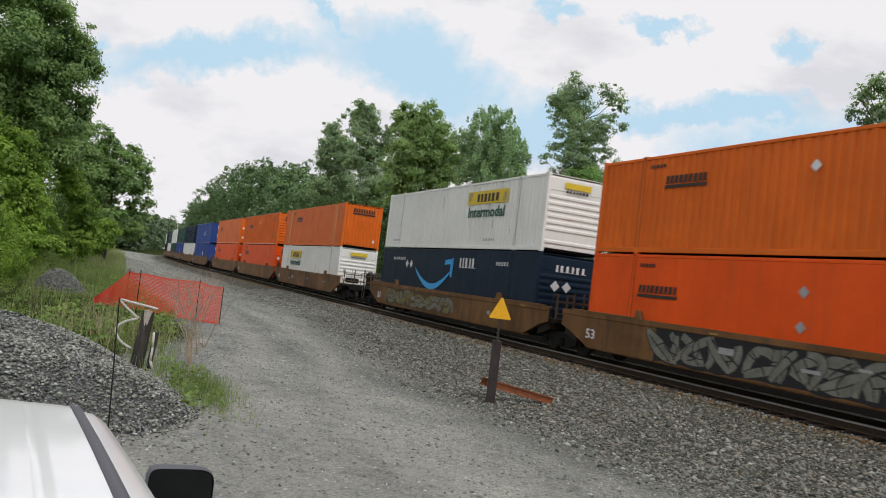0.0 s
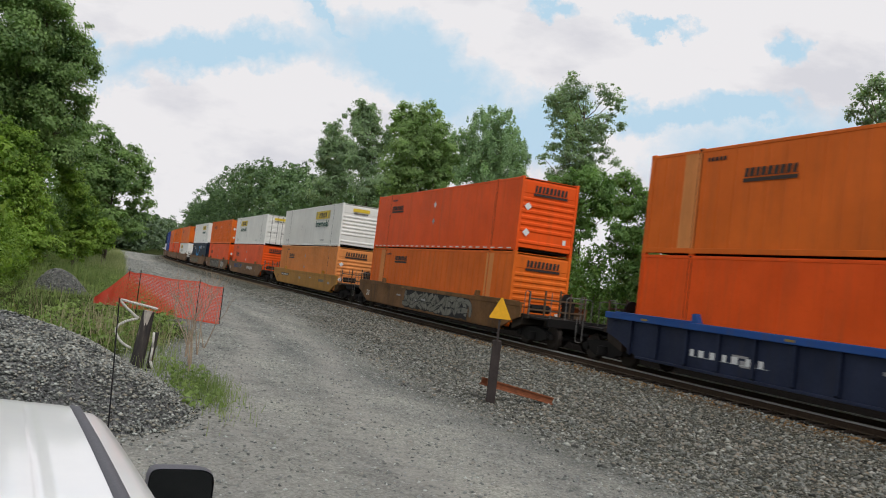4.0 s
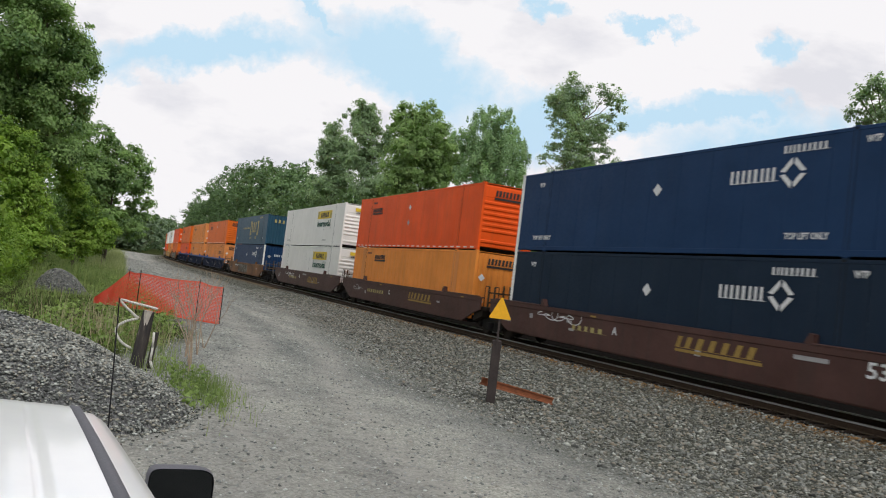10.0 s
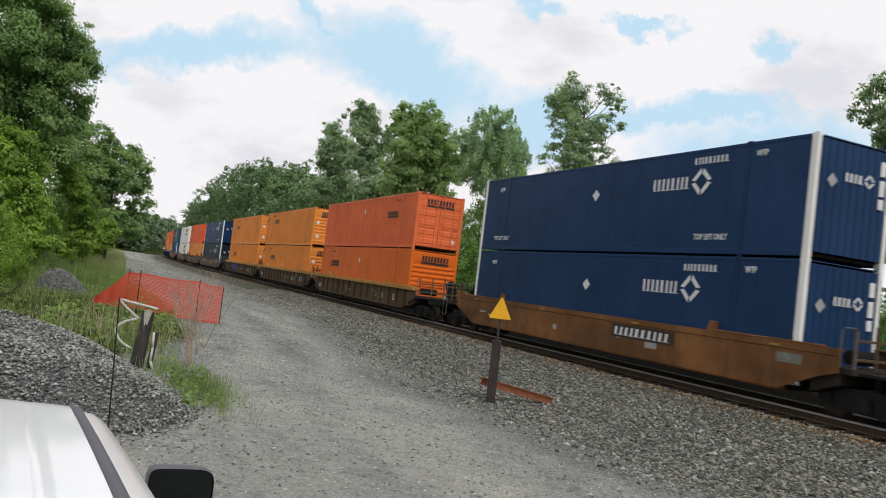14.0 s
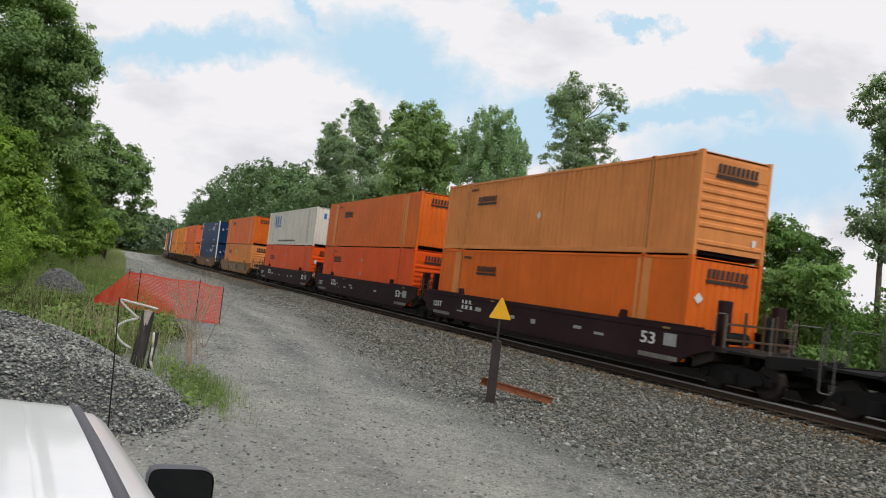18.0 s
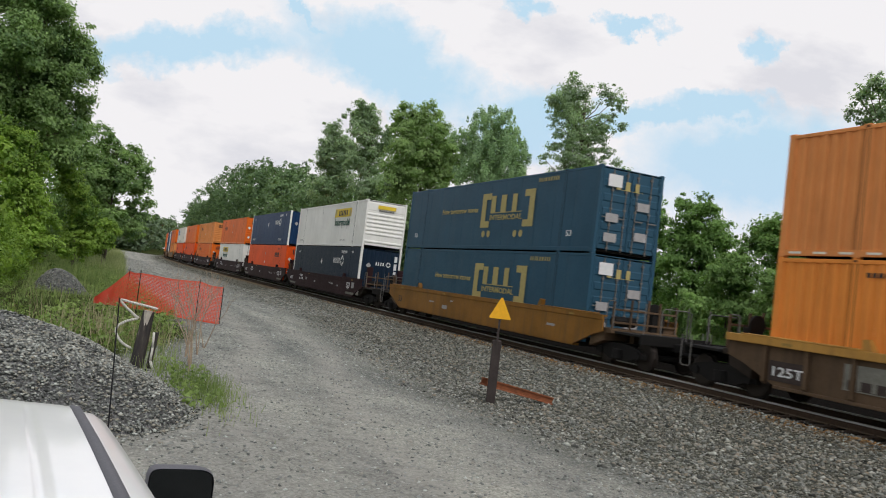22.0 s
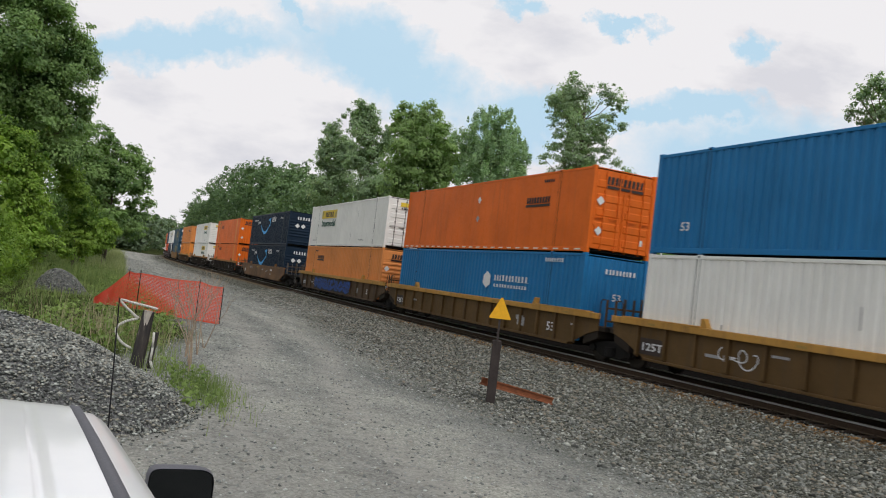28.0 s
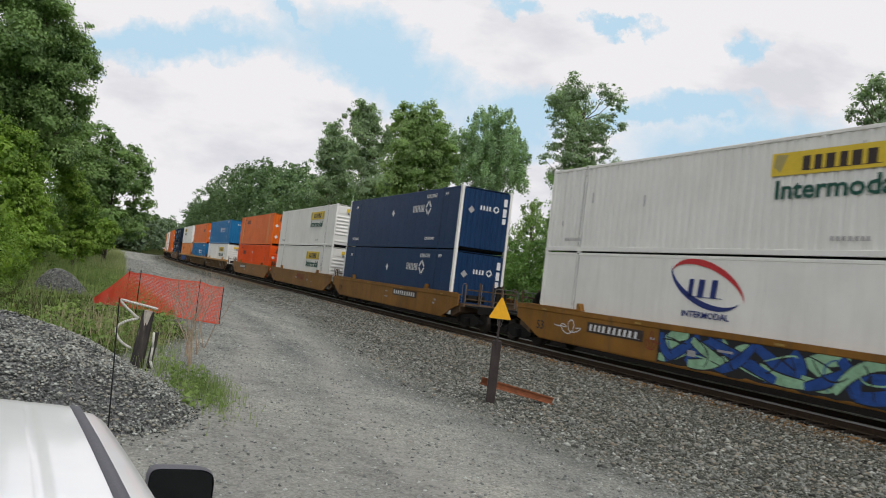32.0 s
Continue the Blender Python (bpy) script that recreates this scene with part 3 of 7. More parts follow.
# ---- the two piles of crushed stone ----
def pile_thing(name, label, c_s, c_lat, rs_, rl, hgt, n, sd, lo, hi, p, q):
    def slope(r):
        return max(0.0, 1 - r ** p) ** q
    g = Geo()
    rings, seg = 12, 40
    vs, fs = [], []
    for i in range(rings + 1):
        for j in range(seg):
            a = 2 * math.pi * j / seg
            r = i / rings
            wob = 1 + 0.16 * noise.noise((math.cos(a) * 1.3 + sd, math.sin(a) * 1.3, 0.5))
            s, la = c_s + r * rs_ * wob * math.cos(a), c_lat + r * rl * wob * math.sin(a)
            z = hgt * slope(r) * (1 + 0.25 * noise.noise((s * 0.9, la * 0.9, sd))) if r < 1 else -0.1
            vs.append(at_line(s, la, ground_z(s, la) + z))
    for i in range(rings):
        for j in range(seg):
            fs.append((i * seg + j, i * seg + (j + 1) % seg, (i + 1) * seg + (j + 1) % seg, (i + 1) * seg + j))
    g.add(vs, fs)
    top = thing(name, label, "gravel pile", data=g.mesh(name, MAT["pile"], smooth=True))

    def on(rs):
        a, r = rs.uniform(0, 6.283), rs.rand() ** 0.5 * (1.16 if rs.rand() < 0.08 else 1.0)
        wob = 1 + 0.16 * noise.noise((math.cos(a) * 1.3 + sd, math.sin(a) * 1.3, 0.5))
        s, la = c_s + r * rs_ * wob * math.cos(a), c_lat + r * rl * wob * math.sin(a)
        z = hgt * slope(r) * (1 + 0.25 * noise.noise((s * 0.9, la * 0.9, sd)))
        return at_line(s, la, ground_z(s, la) + z + 0.01)
    stones("crushed_stone", "dark grey crushed stone lying on the pile", MAT["pile_stones"], n, on, lo, hi, int(sd * 7) + 11)


pile_thing("spoil_mound", "low heap of dark grey crushed stone", 10.8, -17.3, 2.85, 2.8, 0.78, 26000, 1.0, 0.010, 0.028, 3.2, 1.5)
pile_thing("spoil_mound", "small dark gravel heap in the weeds", 31.2, -16.75, 1.0, 0.92, 0.74, 2600, 2.0, 0.012, 0.03, 2.3, 1.15)


# ---- plants ----
def leaf_quads(rs, pts, size, normals=None, up=0.25):
    """One leaf spray (a drooping rhombus) at each point, facing roughly along its normal."""
    n = len(pts)
    if normals is None:
        normals = rs.normal(size=(n, 3)) + np.array([0, 0, up])
    nn = normals + rs.normal(size=(n, 3)) * 0.42
    nn /= np.linalg.norm(nn, axis=1, keepdims=True) + 1e-9
    d = np.cross(nn, rs.normal(size=(n, 3)))
    d /= np.linalg.norm(d, axis=1, keepdims=True) + 1e-9
    w = np.cross(nn, d)
    sz = size * rs.uniform(0.55, 1.35, (n, 1))
    a, b = d * sz, w * sz * 0.40
    tip = pts + a * 0.6
    tip[:, 2] -= sz[:, 0] * 0.18
    q = np.stack([pts - a * 0.5, pts + b, tip, pts - b], 1)
    return q.reshape(-1, 3)


def lobe_points(rs, lobes, per, total=0):
    """Leaf places and normals: each lobe is a shell of small clumps with gaps between them."""
    out, nor = [], []
    if total:
        per = total / sum((q[3] * q[3] * q[4]) ** 0.62 for q in lobes)
    for (x, y, z, rx, rz) in lobes:
        n = int(per * (rx * rx * rz) ** 0.62)
        nc = max(4, n // 20)
        c = rs.normal(size=(nc, 3)) + np.array([0, 0, 0.25])
        c /= np.linalg.norm(c, axis=1, keepdims=True)
        r = rs.uniform(0.3, 1.0, (nc, 1)) ** 0.5
        r *= 1 + 0.28 * np.sin(c[:, :1] * 7 + x) * np.cos(c[:, 1:2] * 6 + y)
        r = np.where(rs.rand(nc, 1) < 0.06, r * rs.uniform(1.05, 1.3, (nc, 1)), r)
        k_ = rs.randint(0, nc, n)
        o = np.clip(rs.normal(size=(n, 3)), -1.7, 1.7) * np.array([0.25, 0.25, 0.19]) * rs.uniform(0.6, 1.3, (nc, 1))[k_]
        out.append((c[k_] * r[k_] + o) * np.array([rx, rx, rz]) + np.array([x, y, z]))
        nor.append(c[k_] * 0.55 + o * 2.6 + np.array([0, 0, 0.62]))
    return np.concatenate(out), np.concatenate(nor)


TREE_KINDS = {}


def tree_kind(key, seed, height, spread, low, lobes_n, per, leaf, leafmat, tall=False, shell=0.25):
    """Trunk, limbs and crown of many leaf sprays in uneven lobes. Base at the origin."""
    rs = np.random.RandomState(seed)
    g = Geo()
    lobes = []
    g.tube((0, 0, -0.4), (0.1, 0.05, height * 0.45), height * 0.017, height * 0.012, 8)
    g.tube((0.1, 0.05, height * 0.45), (0.0, 0.15, height * 0.9), height * 0.012, height * 0.003, 7)
    for i in range(lobes_n):
        f = (i + 0.5) / lobes_n
        z = height * (low + (0.97 - low) * f)
        prof = math.sin(math.pi * min(1, 0.22 + 0.78 * f)) ** 0.7 if not tall else 0.55 + 0.45 * math.sin(math.pi * f)
        a = i * 2.4 + rs.uniform(-0.5, 0.5)
        rad = spread * prof * rs.uniform(shell, 0.88)
        x, y = rad * math.cos(a), rad * math.sin(a)
        rx = spread * rs.uniform(0.18, 0.36) * (0.6 + 0.6 * prof)
        rz = rx * rs.uniform(0.75, 1.15)
        lobes.append((x, y, z, rx, rz))
        z0 = max(height * 0.12, z - rad * 0.9)
        g.tube((0.05, 0.05, z0), (x * 0.85, y * 0.85, z), height * 0.0036, height * 0.001, 5)
    pts, nor = lobe_points(rs, lobes, 0, per)
    crown = numpy_mesh("crown", leaf_quads(rs, pts, leaf, nor), 4, leafmat)
    TREE_KINDS[key] = (g.mesh("trunk", MAT["bark"], smooth=True), crown)


tree_kind("oak", 1, 14, 4.6, 0.08, 50, 20000, 0.20, MAT["leaf_dark"], shell=0.6)
tree_kind("back_oak", 8, 14, 4.6, 0.08, 44, 8000, 0.32, MAT["leaf_dark"], shell=0.5)
tree_kind("maple", 4, 13, 4.4, 0.06, 62, 10500, 0.24, MAT["leaf_mid"])
tree_kind("sapling", 5, 7, 2.5, 0.02, 46, 12500, 0.17, MAT["leaf_bright"])
tree_kind("bush", 6, 4.5, 2.7, 0.02, 40, 9500, 0.16, MAT["leaf_bright"])
tree_kind("shrub", 7, 4.5, 2.7, 0.02, 46, 6500, 0.15, MAT["leaf_shrub"])


def plant(key, s, lat, height, label, category="tree", wide=1.0, turn=0.0, group=""):
    base = {"oak": 14, "back_oak": 14, "maple": 13, "sapling": 7, "bush": 4.5, "shrub": 4.5}[key]
    sc = height / base
    m = Matrix.Translation(at_line(s, lat, ground_z(s, max(-120, min(120, lat))) - 0.05)) @ Matrix.Rotation(turn, 4, "Z") @ Matrix.Diagonal((sc * wide, sc * wide, sc, 1))
    t = thing({"bush": "bush", "shrub": "bush"}.get(key, "tree"), label, category, group, m=m)
    trunk, crown = TREE_KINDS[key]
    part("trunk", trunk, t)
    part("crown", crown, t, {"oak": "dark green leafy crown", "back_oak": "dark green leafy crown", "bush": "yellow-green leaves", "sapling": "yellow-green leaves"}.get(key, "grey-green leafy crown"))
    return t


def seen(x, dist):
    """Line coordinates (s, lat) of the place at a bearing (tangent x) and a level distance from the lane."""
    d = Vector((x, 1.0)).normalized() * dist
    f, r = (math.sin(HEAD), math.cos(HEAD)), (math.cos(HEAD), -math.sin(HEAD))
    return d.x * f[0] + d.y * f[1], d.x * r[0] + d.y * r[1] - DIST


rt = random.Random(12)
# crowns built of leafy masses: offset to the right as seen from the lane, height, radius
SWAYING = []


def crown_leaves(rs, masses, leaf, dense, spiky):
    """Leaf places and normals: each mass is a shell of flattened clumps, open at the rim."""
    out, nor = [], []
    for u, v, h, r in masses:
        rc = min(max(0.42 * r, 1.7 * leaf), 0.8)
        nc = int(2.6 * (r / rc) ** 2) + 5
        c = rs.normal(size=(nc, 3)) + np.array([0, 0, 0.35])
        c /= np.linalg.norm(c, axis=1, keepdims=True)
        at = c * (r * 1.08 * rs.uniform(0.12, 1.0, (nc, 1)) ** 0.6)
        size = rs.uniform(0.6, 1.25, (nc, 1))
        wisp = rs.rand(nc, 1) < 0.14
        at, size = np.where(wisp, at / (np.linalg.norm(at, axis=1, keepdims=True) + 1e-6) * r * rs.uniform(1.1, 1.32, (nc, 1)), at), np.where(wisp, size * 0.6, size)
        n = max(10, int(dense * 13.0 * rc * rc / (leaf * leaf)))
        k_ = np.repeat(np.arange(nc), n)
        flat = np.array([0.62, 0.62, 0.40]) if not spiky else np.array([0.36, 0.36, 0.85])
        o = np.clip(rs.normal(size=(len(k_), 3)), -1.8, 1.8) * flat * rc * size[k_]
        out.append(at[k_] + o + np.array([u, v, h]))
        nor.append(c[k_] * 0.5 + o / rc * 0.5 + np.array([0, -0.25, 0.55 if not spiky else 0.15]))
    return np.concatenate(out), np.concatenate(nor)


def grown(tx, dist, masses, mat, leaf, dense, spiky, label, category, group, lean):
    """One tree or bush: a trunk, a limb to every mass, and the crown."""
    rs = np.random.RandomState(int(abs(tx) * 1000 + dist))
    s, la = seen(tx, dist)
    z0 = ground_z(s, la) - 0.05
    turn = Matrix.Rotation(-math.atan(tx), 4, "Z")
    t = thing(category, label, category, group, m=Matrix.Translation(at_line(s, la, z0)) @ turn)
    wide = max(abs(u) for u, h, r in masses)
    top = max(h for u, h, r in masses) - z0
    full = []
    for u, h, r in masses:
        depth = math.sqrt(max(0.05, 1 - (u / (wide * 1.15)) ** 2)) * wide
        v = rs.uniform(-0.5, 0.5) * depth
        r *= 1.16
        full.append((u, v, h - z0, r))
        if r > 0.25 * wide:
            full.append((u * 0.9, (v + depth * 0.8) if v < 0 else (v - depth * 0.8), h - z0 - 0.2 * r, r * 0.85))
    if category == "bush" and dist < 50:
        for q in range(5):
            full.append((wide * (0.45 * q - 0.9), rs.uniform(-0.6, 0.6) * wide, rs.uniform(0.4, 0.9), rs.uniform(0.55, 0.8)))
    rad = max(0.02, top * 0.011)
    g = Geo()
    mid = sum(u for u, v, h, r in full) / len(full)
    g.tube((0, 0, -0.4), (mid * 0.4, 0.05, top * 0.4), rad, rad * 0.75, 8)
    g.tube((mid * 0.4, 0.05, top * 0.4), (mid, 0.0, top * 0.93), rad * 0.75, rad * 0.2, 7)
    for u, v, h, r in full:
        f = min(0.85, max(0.10, (h - 0.6 * math.hypot(u - mid, v) - 0.5 * r) / top))
        a = Vector((mid * 0.4 * f / 0.4, 0, top * f)) if f < 0.4 else Vector((mid * (0.4 + 0.6 * (f - 0.4) / 0.53), 0, top * f))
        b = Vector((u, v, h))
        knee = a.lerp(b, 0.5) - Vector((0, 0, 0.12 * (b - a).length))
        g.tube(a, knee, rad * 0.24, rad * 0.15, 5, False)
        g.tube(knee, b, rad * 0.15, rad * 0.05, 5, False)
    part("trunk", g.mesh("trunk", MAT["bark"], smooth=True), t)
    pts, nor = crown_leaves(rs, full, leaf, dense, spiky)
    crown = part("crown", numpy_mesh("crown", leaf_quads(rs, pts, leaf, nor), 4, mat), t)
    SWAYING.append((crown, lean, rs.uniform(0, 6.28)))
    return t


grown(-0.547, 44.0, [(-0.9, 12.6, 1.41), (0.6, 12.3, 0.86), (1.4, 11.9, 0.67), (2, 11.3, 0.52), (-0.3, 10.9, 1.25), (1.1, 10.6, 1.09), (2.3, 10.4, 0.41), (-0.8, 9.1, 1.46), (0.7, 9, 1.14), (1.9, 8.8, 0.58), (2.2, 8.2, 0.32), (0.1, 7.6, 1.02), (1.4, 7.7, 0.78), (-1.6, 10.7, 1.56), (-3, 11.1, 1.81), (-2.6, 8.7, 1.81), (-2, 14.4, 1.56), (-0.6, 13.8, 0.79), (-0, 13.2, 0.46), (-0.7, 6.3, 1.4), (0.8, 6.2, 1.14)],
      MAT["leaf_dark"], 0.132, 1, False, "tall dark green broadleaf tree at the wood's edge", "tree", "trees at the wood's edge", 0.35)
grown(-0.4323, 60.0, [(-2.4, 9.3, 0.72), (-1.3, 9.5, 0.64), (-3.4, 8.5, 1.03), (-0.3, 8.6, 0.73), (0.9, 8.5, 0.53), (1.4, 7.9, 0.61), (-1.5, 8.1, 0.96), (0.4, 7.4, 0.85), (1.8, 7.2, 0.45), (-0.2, 6.3, 0.97), (1.6, 5.8, 0.61), (2.4, 5.1, 0.33), (1.2, 4.5, 0.73), (0.9, 6.5, 0.75), (-0.8, 5.4, 0.96), (1.7, 3.3, 0.6), (1.9, 6.5, 0.4), (0.2, 3.7, 0.89), (2.2, 4, 0.41), (-1.7, 6.4, 1.04), (-2.2, 4.8, 1.11), (-0.9, 3, 1.12), (1.3, 2.8, 0.73)],
      MAT["leaf_dark"], 0.172, 1, False, "dark green broadleaf tree overhanging the lane's far end", "tree", "trees at the wood's edge", 0.3)
grown(-0.5385, 41.0, [(-1.3, 6.2, 0.63), (-0.6, 6.1, 0.53), (-1.2, 5.1, 0.78), (-0.5, 4.8, 0.63), (0.1, 5.2, 0.48), (-0.8, 3.7, 0.84), (-0, 3.8, 0.58), (0.5, 3.3, 0.32), (-0.6, 2.4, 0.79), (0.1, 2.4, 0.58), (0.8, 2.7, 0.35), (1.2, 2.5, 0.21), (-0.4, 1.5, 0.73), (0.4, 1.7, 0.58), (1, 1.6, 0.4), (1.5, 1.3, 0.22), (-0.5, 0.7, 0.73), (0.3, 0.9, 0.48)],
      MAT["leaf_bright"], 0.115, 0.85, False, "bright green leafy sapling at the verge", "tree", "young trees at the wood's edge", 0.35)
grown(-0.4731, 47.0, [(-1.1, 5.7, 0.43), (-0.6, 5.3, 0.5), (-0.2, 4.5, 0.56), (-0.8, 4.7, 0.43), (0.3, 3.7, 0.53), (-0.2, 3.3, 0.5), (0.3, 2.7, 0.47), (0.9, 3, 0.28), (1, 2.3, 0.31), (0.5, 1.9, 0.47), (-0.3, 2.1, 0.5), (-0.3, 1.2, 0.43), (0.5, 1.2, 0.31)],
      MAT["leaf_bright"], 0.125, 0.85, False, "bright yellow-green leafy sapling in the verge", "tree", "young trees at the wood's edge", 0.35)
grown(-0.4361, 54.0, [(-0, 2.9, 0.36), (0.3, 3.1, 0.22), (0.3, 2.4, 0.29), (-0.7, 2.5, 0.43), (-0.2, 2, 0.36), (0.6, 2.7, 0.18), (0.2, 1.8, 0.29), (-0.4, 1.5, 0.36)],
      MAT["leaf_bright"], 0.135, 0.9, False, "low bright yellow-green bush where the verge narrows", "bush", "bushes at the wood's edge", 0.3)
grown(-0.1492, 98.2, [(-1.1, 19.3, 1.07), (-1.4, 17.6, 1.14), (0.1, 17.3, 1.29), (-1.7, 15.5, 1.14), (0.5, 15.5, 1.57), (-0.4, 14.2, 1.43), (1.6, 17.4, 0.86), (-1.9, 16.7, 0.78), (0.5, 12.8, 1.86), (-1.2, 11.8, 1.57)],
      MAT["leaf_poplar"], 0.24, 0.8, False, "slender dark grey-green tree with open crown beyond the track", "tree", "trees beyond the track", 0.3)
grown(-0.1038, 88.1, [(-2, 20.3, 0.9), (-2.5, 19.4, 1.03), (-0.9, 19.4, 1.03), (-1.7, 18.4, 1.29), (-0.3, 18.2, 0.58), (-1, 16.9, 0.84), (-1.4, 15.5, 0.97), (-0, 15.3, 1.1), (-2.1, 14.1, 0.96), (-0.5, 13.5, 1.09), (1.2, 18.1, 0.71), (1.7, 16.7, 0.84), (0.6, 16.3, 0.58), (-0.3, 11.6, 1.67), (1.6, 12.3, 1.55)],
      MAT["leaf_poplar"], 0.229, 0.8, False, "tall narrow dark grey-green tree with gaps in its crown", "tree", "trees beyond the track", 0.3)
grown(-0.0363, 73.5, [(-2.7, 17.9, 0.65), (-1.7, 17.4, 0.81), (-3.2, 16.8, 0.7), (-0.2, 18.2, 0.6), (0.6, 17.7, 0.54), (-0.8, 16.9, 1.03), (0.6, 16.6, 1.03), (-2.1, 15.7, 1.24), (-0.4, 15.4, 1.35), (1.3, 15.3, 0.87), (-2.3, 13.9, 1.4), (0.1, 13.5, 1.51), (1.8, 13.4, 1.08), (-2.8, 12.3, 1.29), (-0.8, 11.7, 1.51), (1.5, 11.8, 1.3), (-2, 10.3, 1.51), (2.4, 14.8, 0.76), (2.9, 13.2, 1.19)],
      MAT["leaf_mid"], 0.194, 0.9, False, "full-crowned mid-green tree beyond the track", "tree", "trees beyond the track", 0.25)
grown(0.0534, 62.7, [(-1.6, 15.8, 0.42), (-0.5, 16.1, 0.37), (0.6, 16.4, 0.37), (-1, 15.1, 0.69), (0.3, 15.2, 0.69), (1.3, 15, 0.46), (-1.9, 14.5, 0.6), (-2.8, 14, 0.51), (-3.6, 13.8, 0.32), (-0.5, 14, 0.97), (0.9, 13.9, 0.88), (2.1, 14.1, 0.41), (-1.6, 13.3, 0.88), (-2.6, 12.9, 0.65), (0.1, 12.7, 1.15), (1.6, 12.6, 0.92), (-1.1, 12, 1.06), (2.5, 12.6, 0.46), (0.7, 11.4, 1.15), (-0.7, 10.6, 1.11), (-2.2, 11, 0.92), (2.2, 11.1, 0.92)],
      MAT["leaf_grey"], 0.151, 0.76, True, "grey-green tree with upright spiky shoots beyond the track", "tree", "trees beyond the track", 0.25)
grown(0.1683, 50.9, [(-1.2, 16, 0.34), (-1.5, 15.1, 0.78), (-2.2, 14.5, 0.67), (-0.5, 15, 0.71), (-2.1, 13.6, 0.48), (-1.2, 13.8, 0.71), (-0.7, 13.1, 0.71), (0.1, 13.6, 0.41), (1, 15.5, 0.52), (1.6, 15.3, 0.52), (2, 14.6, 0.33), (1.5, 14.1, 0.26), (2.2, 13.5, 0.29), (0.7, 13.2, 0.63), (1.2, 12.9, 0.44), (-1.9, 12.4, 0.34), (-1, 12.1, 0.63), (0.1, 12.2, 0.63), (1, 12.1, 0.41), (-2.2, 11.5, 0.45), (-1.2, 11.1, 0.67), (0.1, 11.1, 0.74), (1.3, 11.4, 0.41), (-2.5, 10.7, 0.34), (-0.4, 10.3, 0.81), (0.7, 10.2, 0.7), (-1.7, 10.1, 0.52), (2.1, 11, 0.29)],
      MAT["leaf_poplar"], 0.119, 0.61, False, "tall open-crowned poplar with a forked grey-green top", "tree", "trees beyond the track", 0.4)
grown(0.1777, 47.6, [(-1.4, 8.7, 0.83), (-0, 8.7, 0.9), (1.3, 8.7, 0.79), (-1, 7.4, 0.9), (0.7, 7.5, 0.89), (-0.1, 6.1, 0.69), (1.6, 7.5, 0.55), (-1.6, 6.2, 0.76), (-1.3, 4.8, 0.9)],
      MAT["leaf_shrub"], 0.143, 0.8, False, "yellow-green young maple under the poplar", "tree", "trees beyond the track", 0.2)
grown(0.2619, 41.9, [(-1.5, 8.5, 0.48), (-0.7, 7.8, 0.54), (-0, 7.2, 0.54), (-1.2, 7, 0.75), (0.5, 6.4, 0.5), (-0.2, 5.8, 0.77), (-1.3, 5.4, 0.78), (1, 5.6, 0.47), (-0.6, 4.3, 0.89), (0.9, 4.4, 0.74), (0.2, 3, 1.01)],
      MAT["leaf_shrub"], 0.132, 0.8, False, "tall loose green bush beside the poplar", "bush", "bushes beyond the track", 0.2)
grown(0.5712, 32.6, [(-1.3, 10.6, 0.19), (-1.1, 11, 0.24), (-0.8, 11.2, 0.28), (-0.4, 10.9, 0.38), (-0.8, 10.4, 0.3), (-1.5, 10.2, 0.21), (-1.1, 10, 0.23), (-0.4, 10, 0.36), (0.2, 10.6, 0.5), (0, 9.7, 0.59), (-0.4, 9.1, 0.42), (0.4, 8.8, 0.62), (-0.7, 8.2, 0.34), (0.4, 7.8, 0.71), (-0.3, 7.2, 0.48), (-1.3, 6.3, 0.17), (-1.1, 5.6, 0.19), (-0.7, 5.9, 0.42), (0.5, 6.3, 0.79), (0, 5.3, 0.62)],
      MAT["leaf_poplar"], 0.114, 0.7, False, "open grey-green poplar close beyond the track", "tree", "trees beyond the track", 0.4)
grown(0.3352, 37.5, [(-1.1, 6.9, 0.32), (-0.3, 6.8, 0.42), (0.2, 6.6, 0.31), (-0.6, 5.9, 0.6), (0.4, 5.7, 0.57), (1, 5.3, 0.39), (-0.1, 4.9, 0.73), (-1.2, 5.3, 0.58), (-1, 4.1, 0.74), (0.5, 4.2, 0.73), (-0.1, 2.8, 0.94)],
      MAT["leaf_shrub"], 0.114, 1, False, "tall dense green bush beyond the track", "bush", "bushes beyond the track", 0.2)
grown(0.4550, 33.6, [(-1.5, 5.4, 0.41), (-1.2, 5.6, 0.3), (-0.8, 5.5, 0.5), (-0.2, 5.3, 0.45), (0.4, 5.1, 0.4), (0.9, 4.9, 0.35), (1.4, 4.6, 0.31), (-1.6, 4.8, 0.41), (-0.6, 4.6, 0.63), (0.5, 4.4, 0.54), (1.2, 3.9, 0.53), (-0.1, 3.6, 0.76)],
      MAT["leaf_shrub"], 0.103, 1, False, "broad rounded green bush beyond the track", "bush", "bushes beyond the track", 0.2)
grown(0.3736, 33.3, [(0.2, 4.2, 0.5), (0.3, 3.6, 0.6), (-0.6, 3.4, 0.55), (0.4, 3.1, 0.5), (0.1, 2.3, 0.64), (-1, 2.3, 0.69), (1, 2.4, 0.59)],
      MAT["leaf_bush"], 0.103, 1, False, "low light green bush beyond the track", "bush", "bushes beyond the track", 0.2)
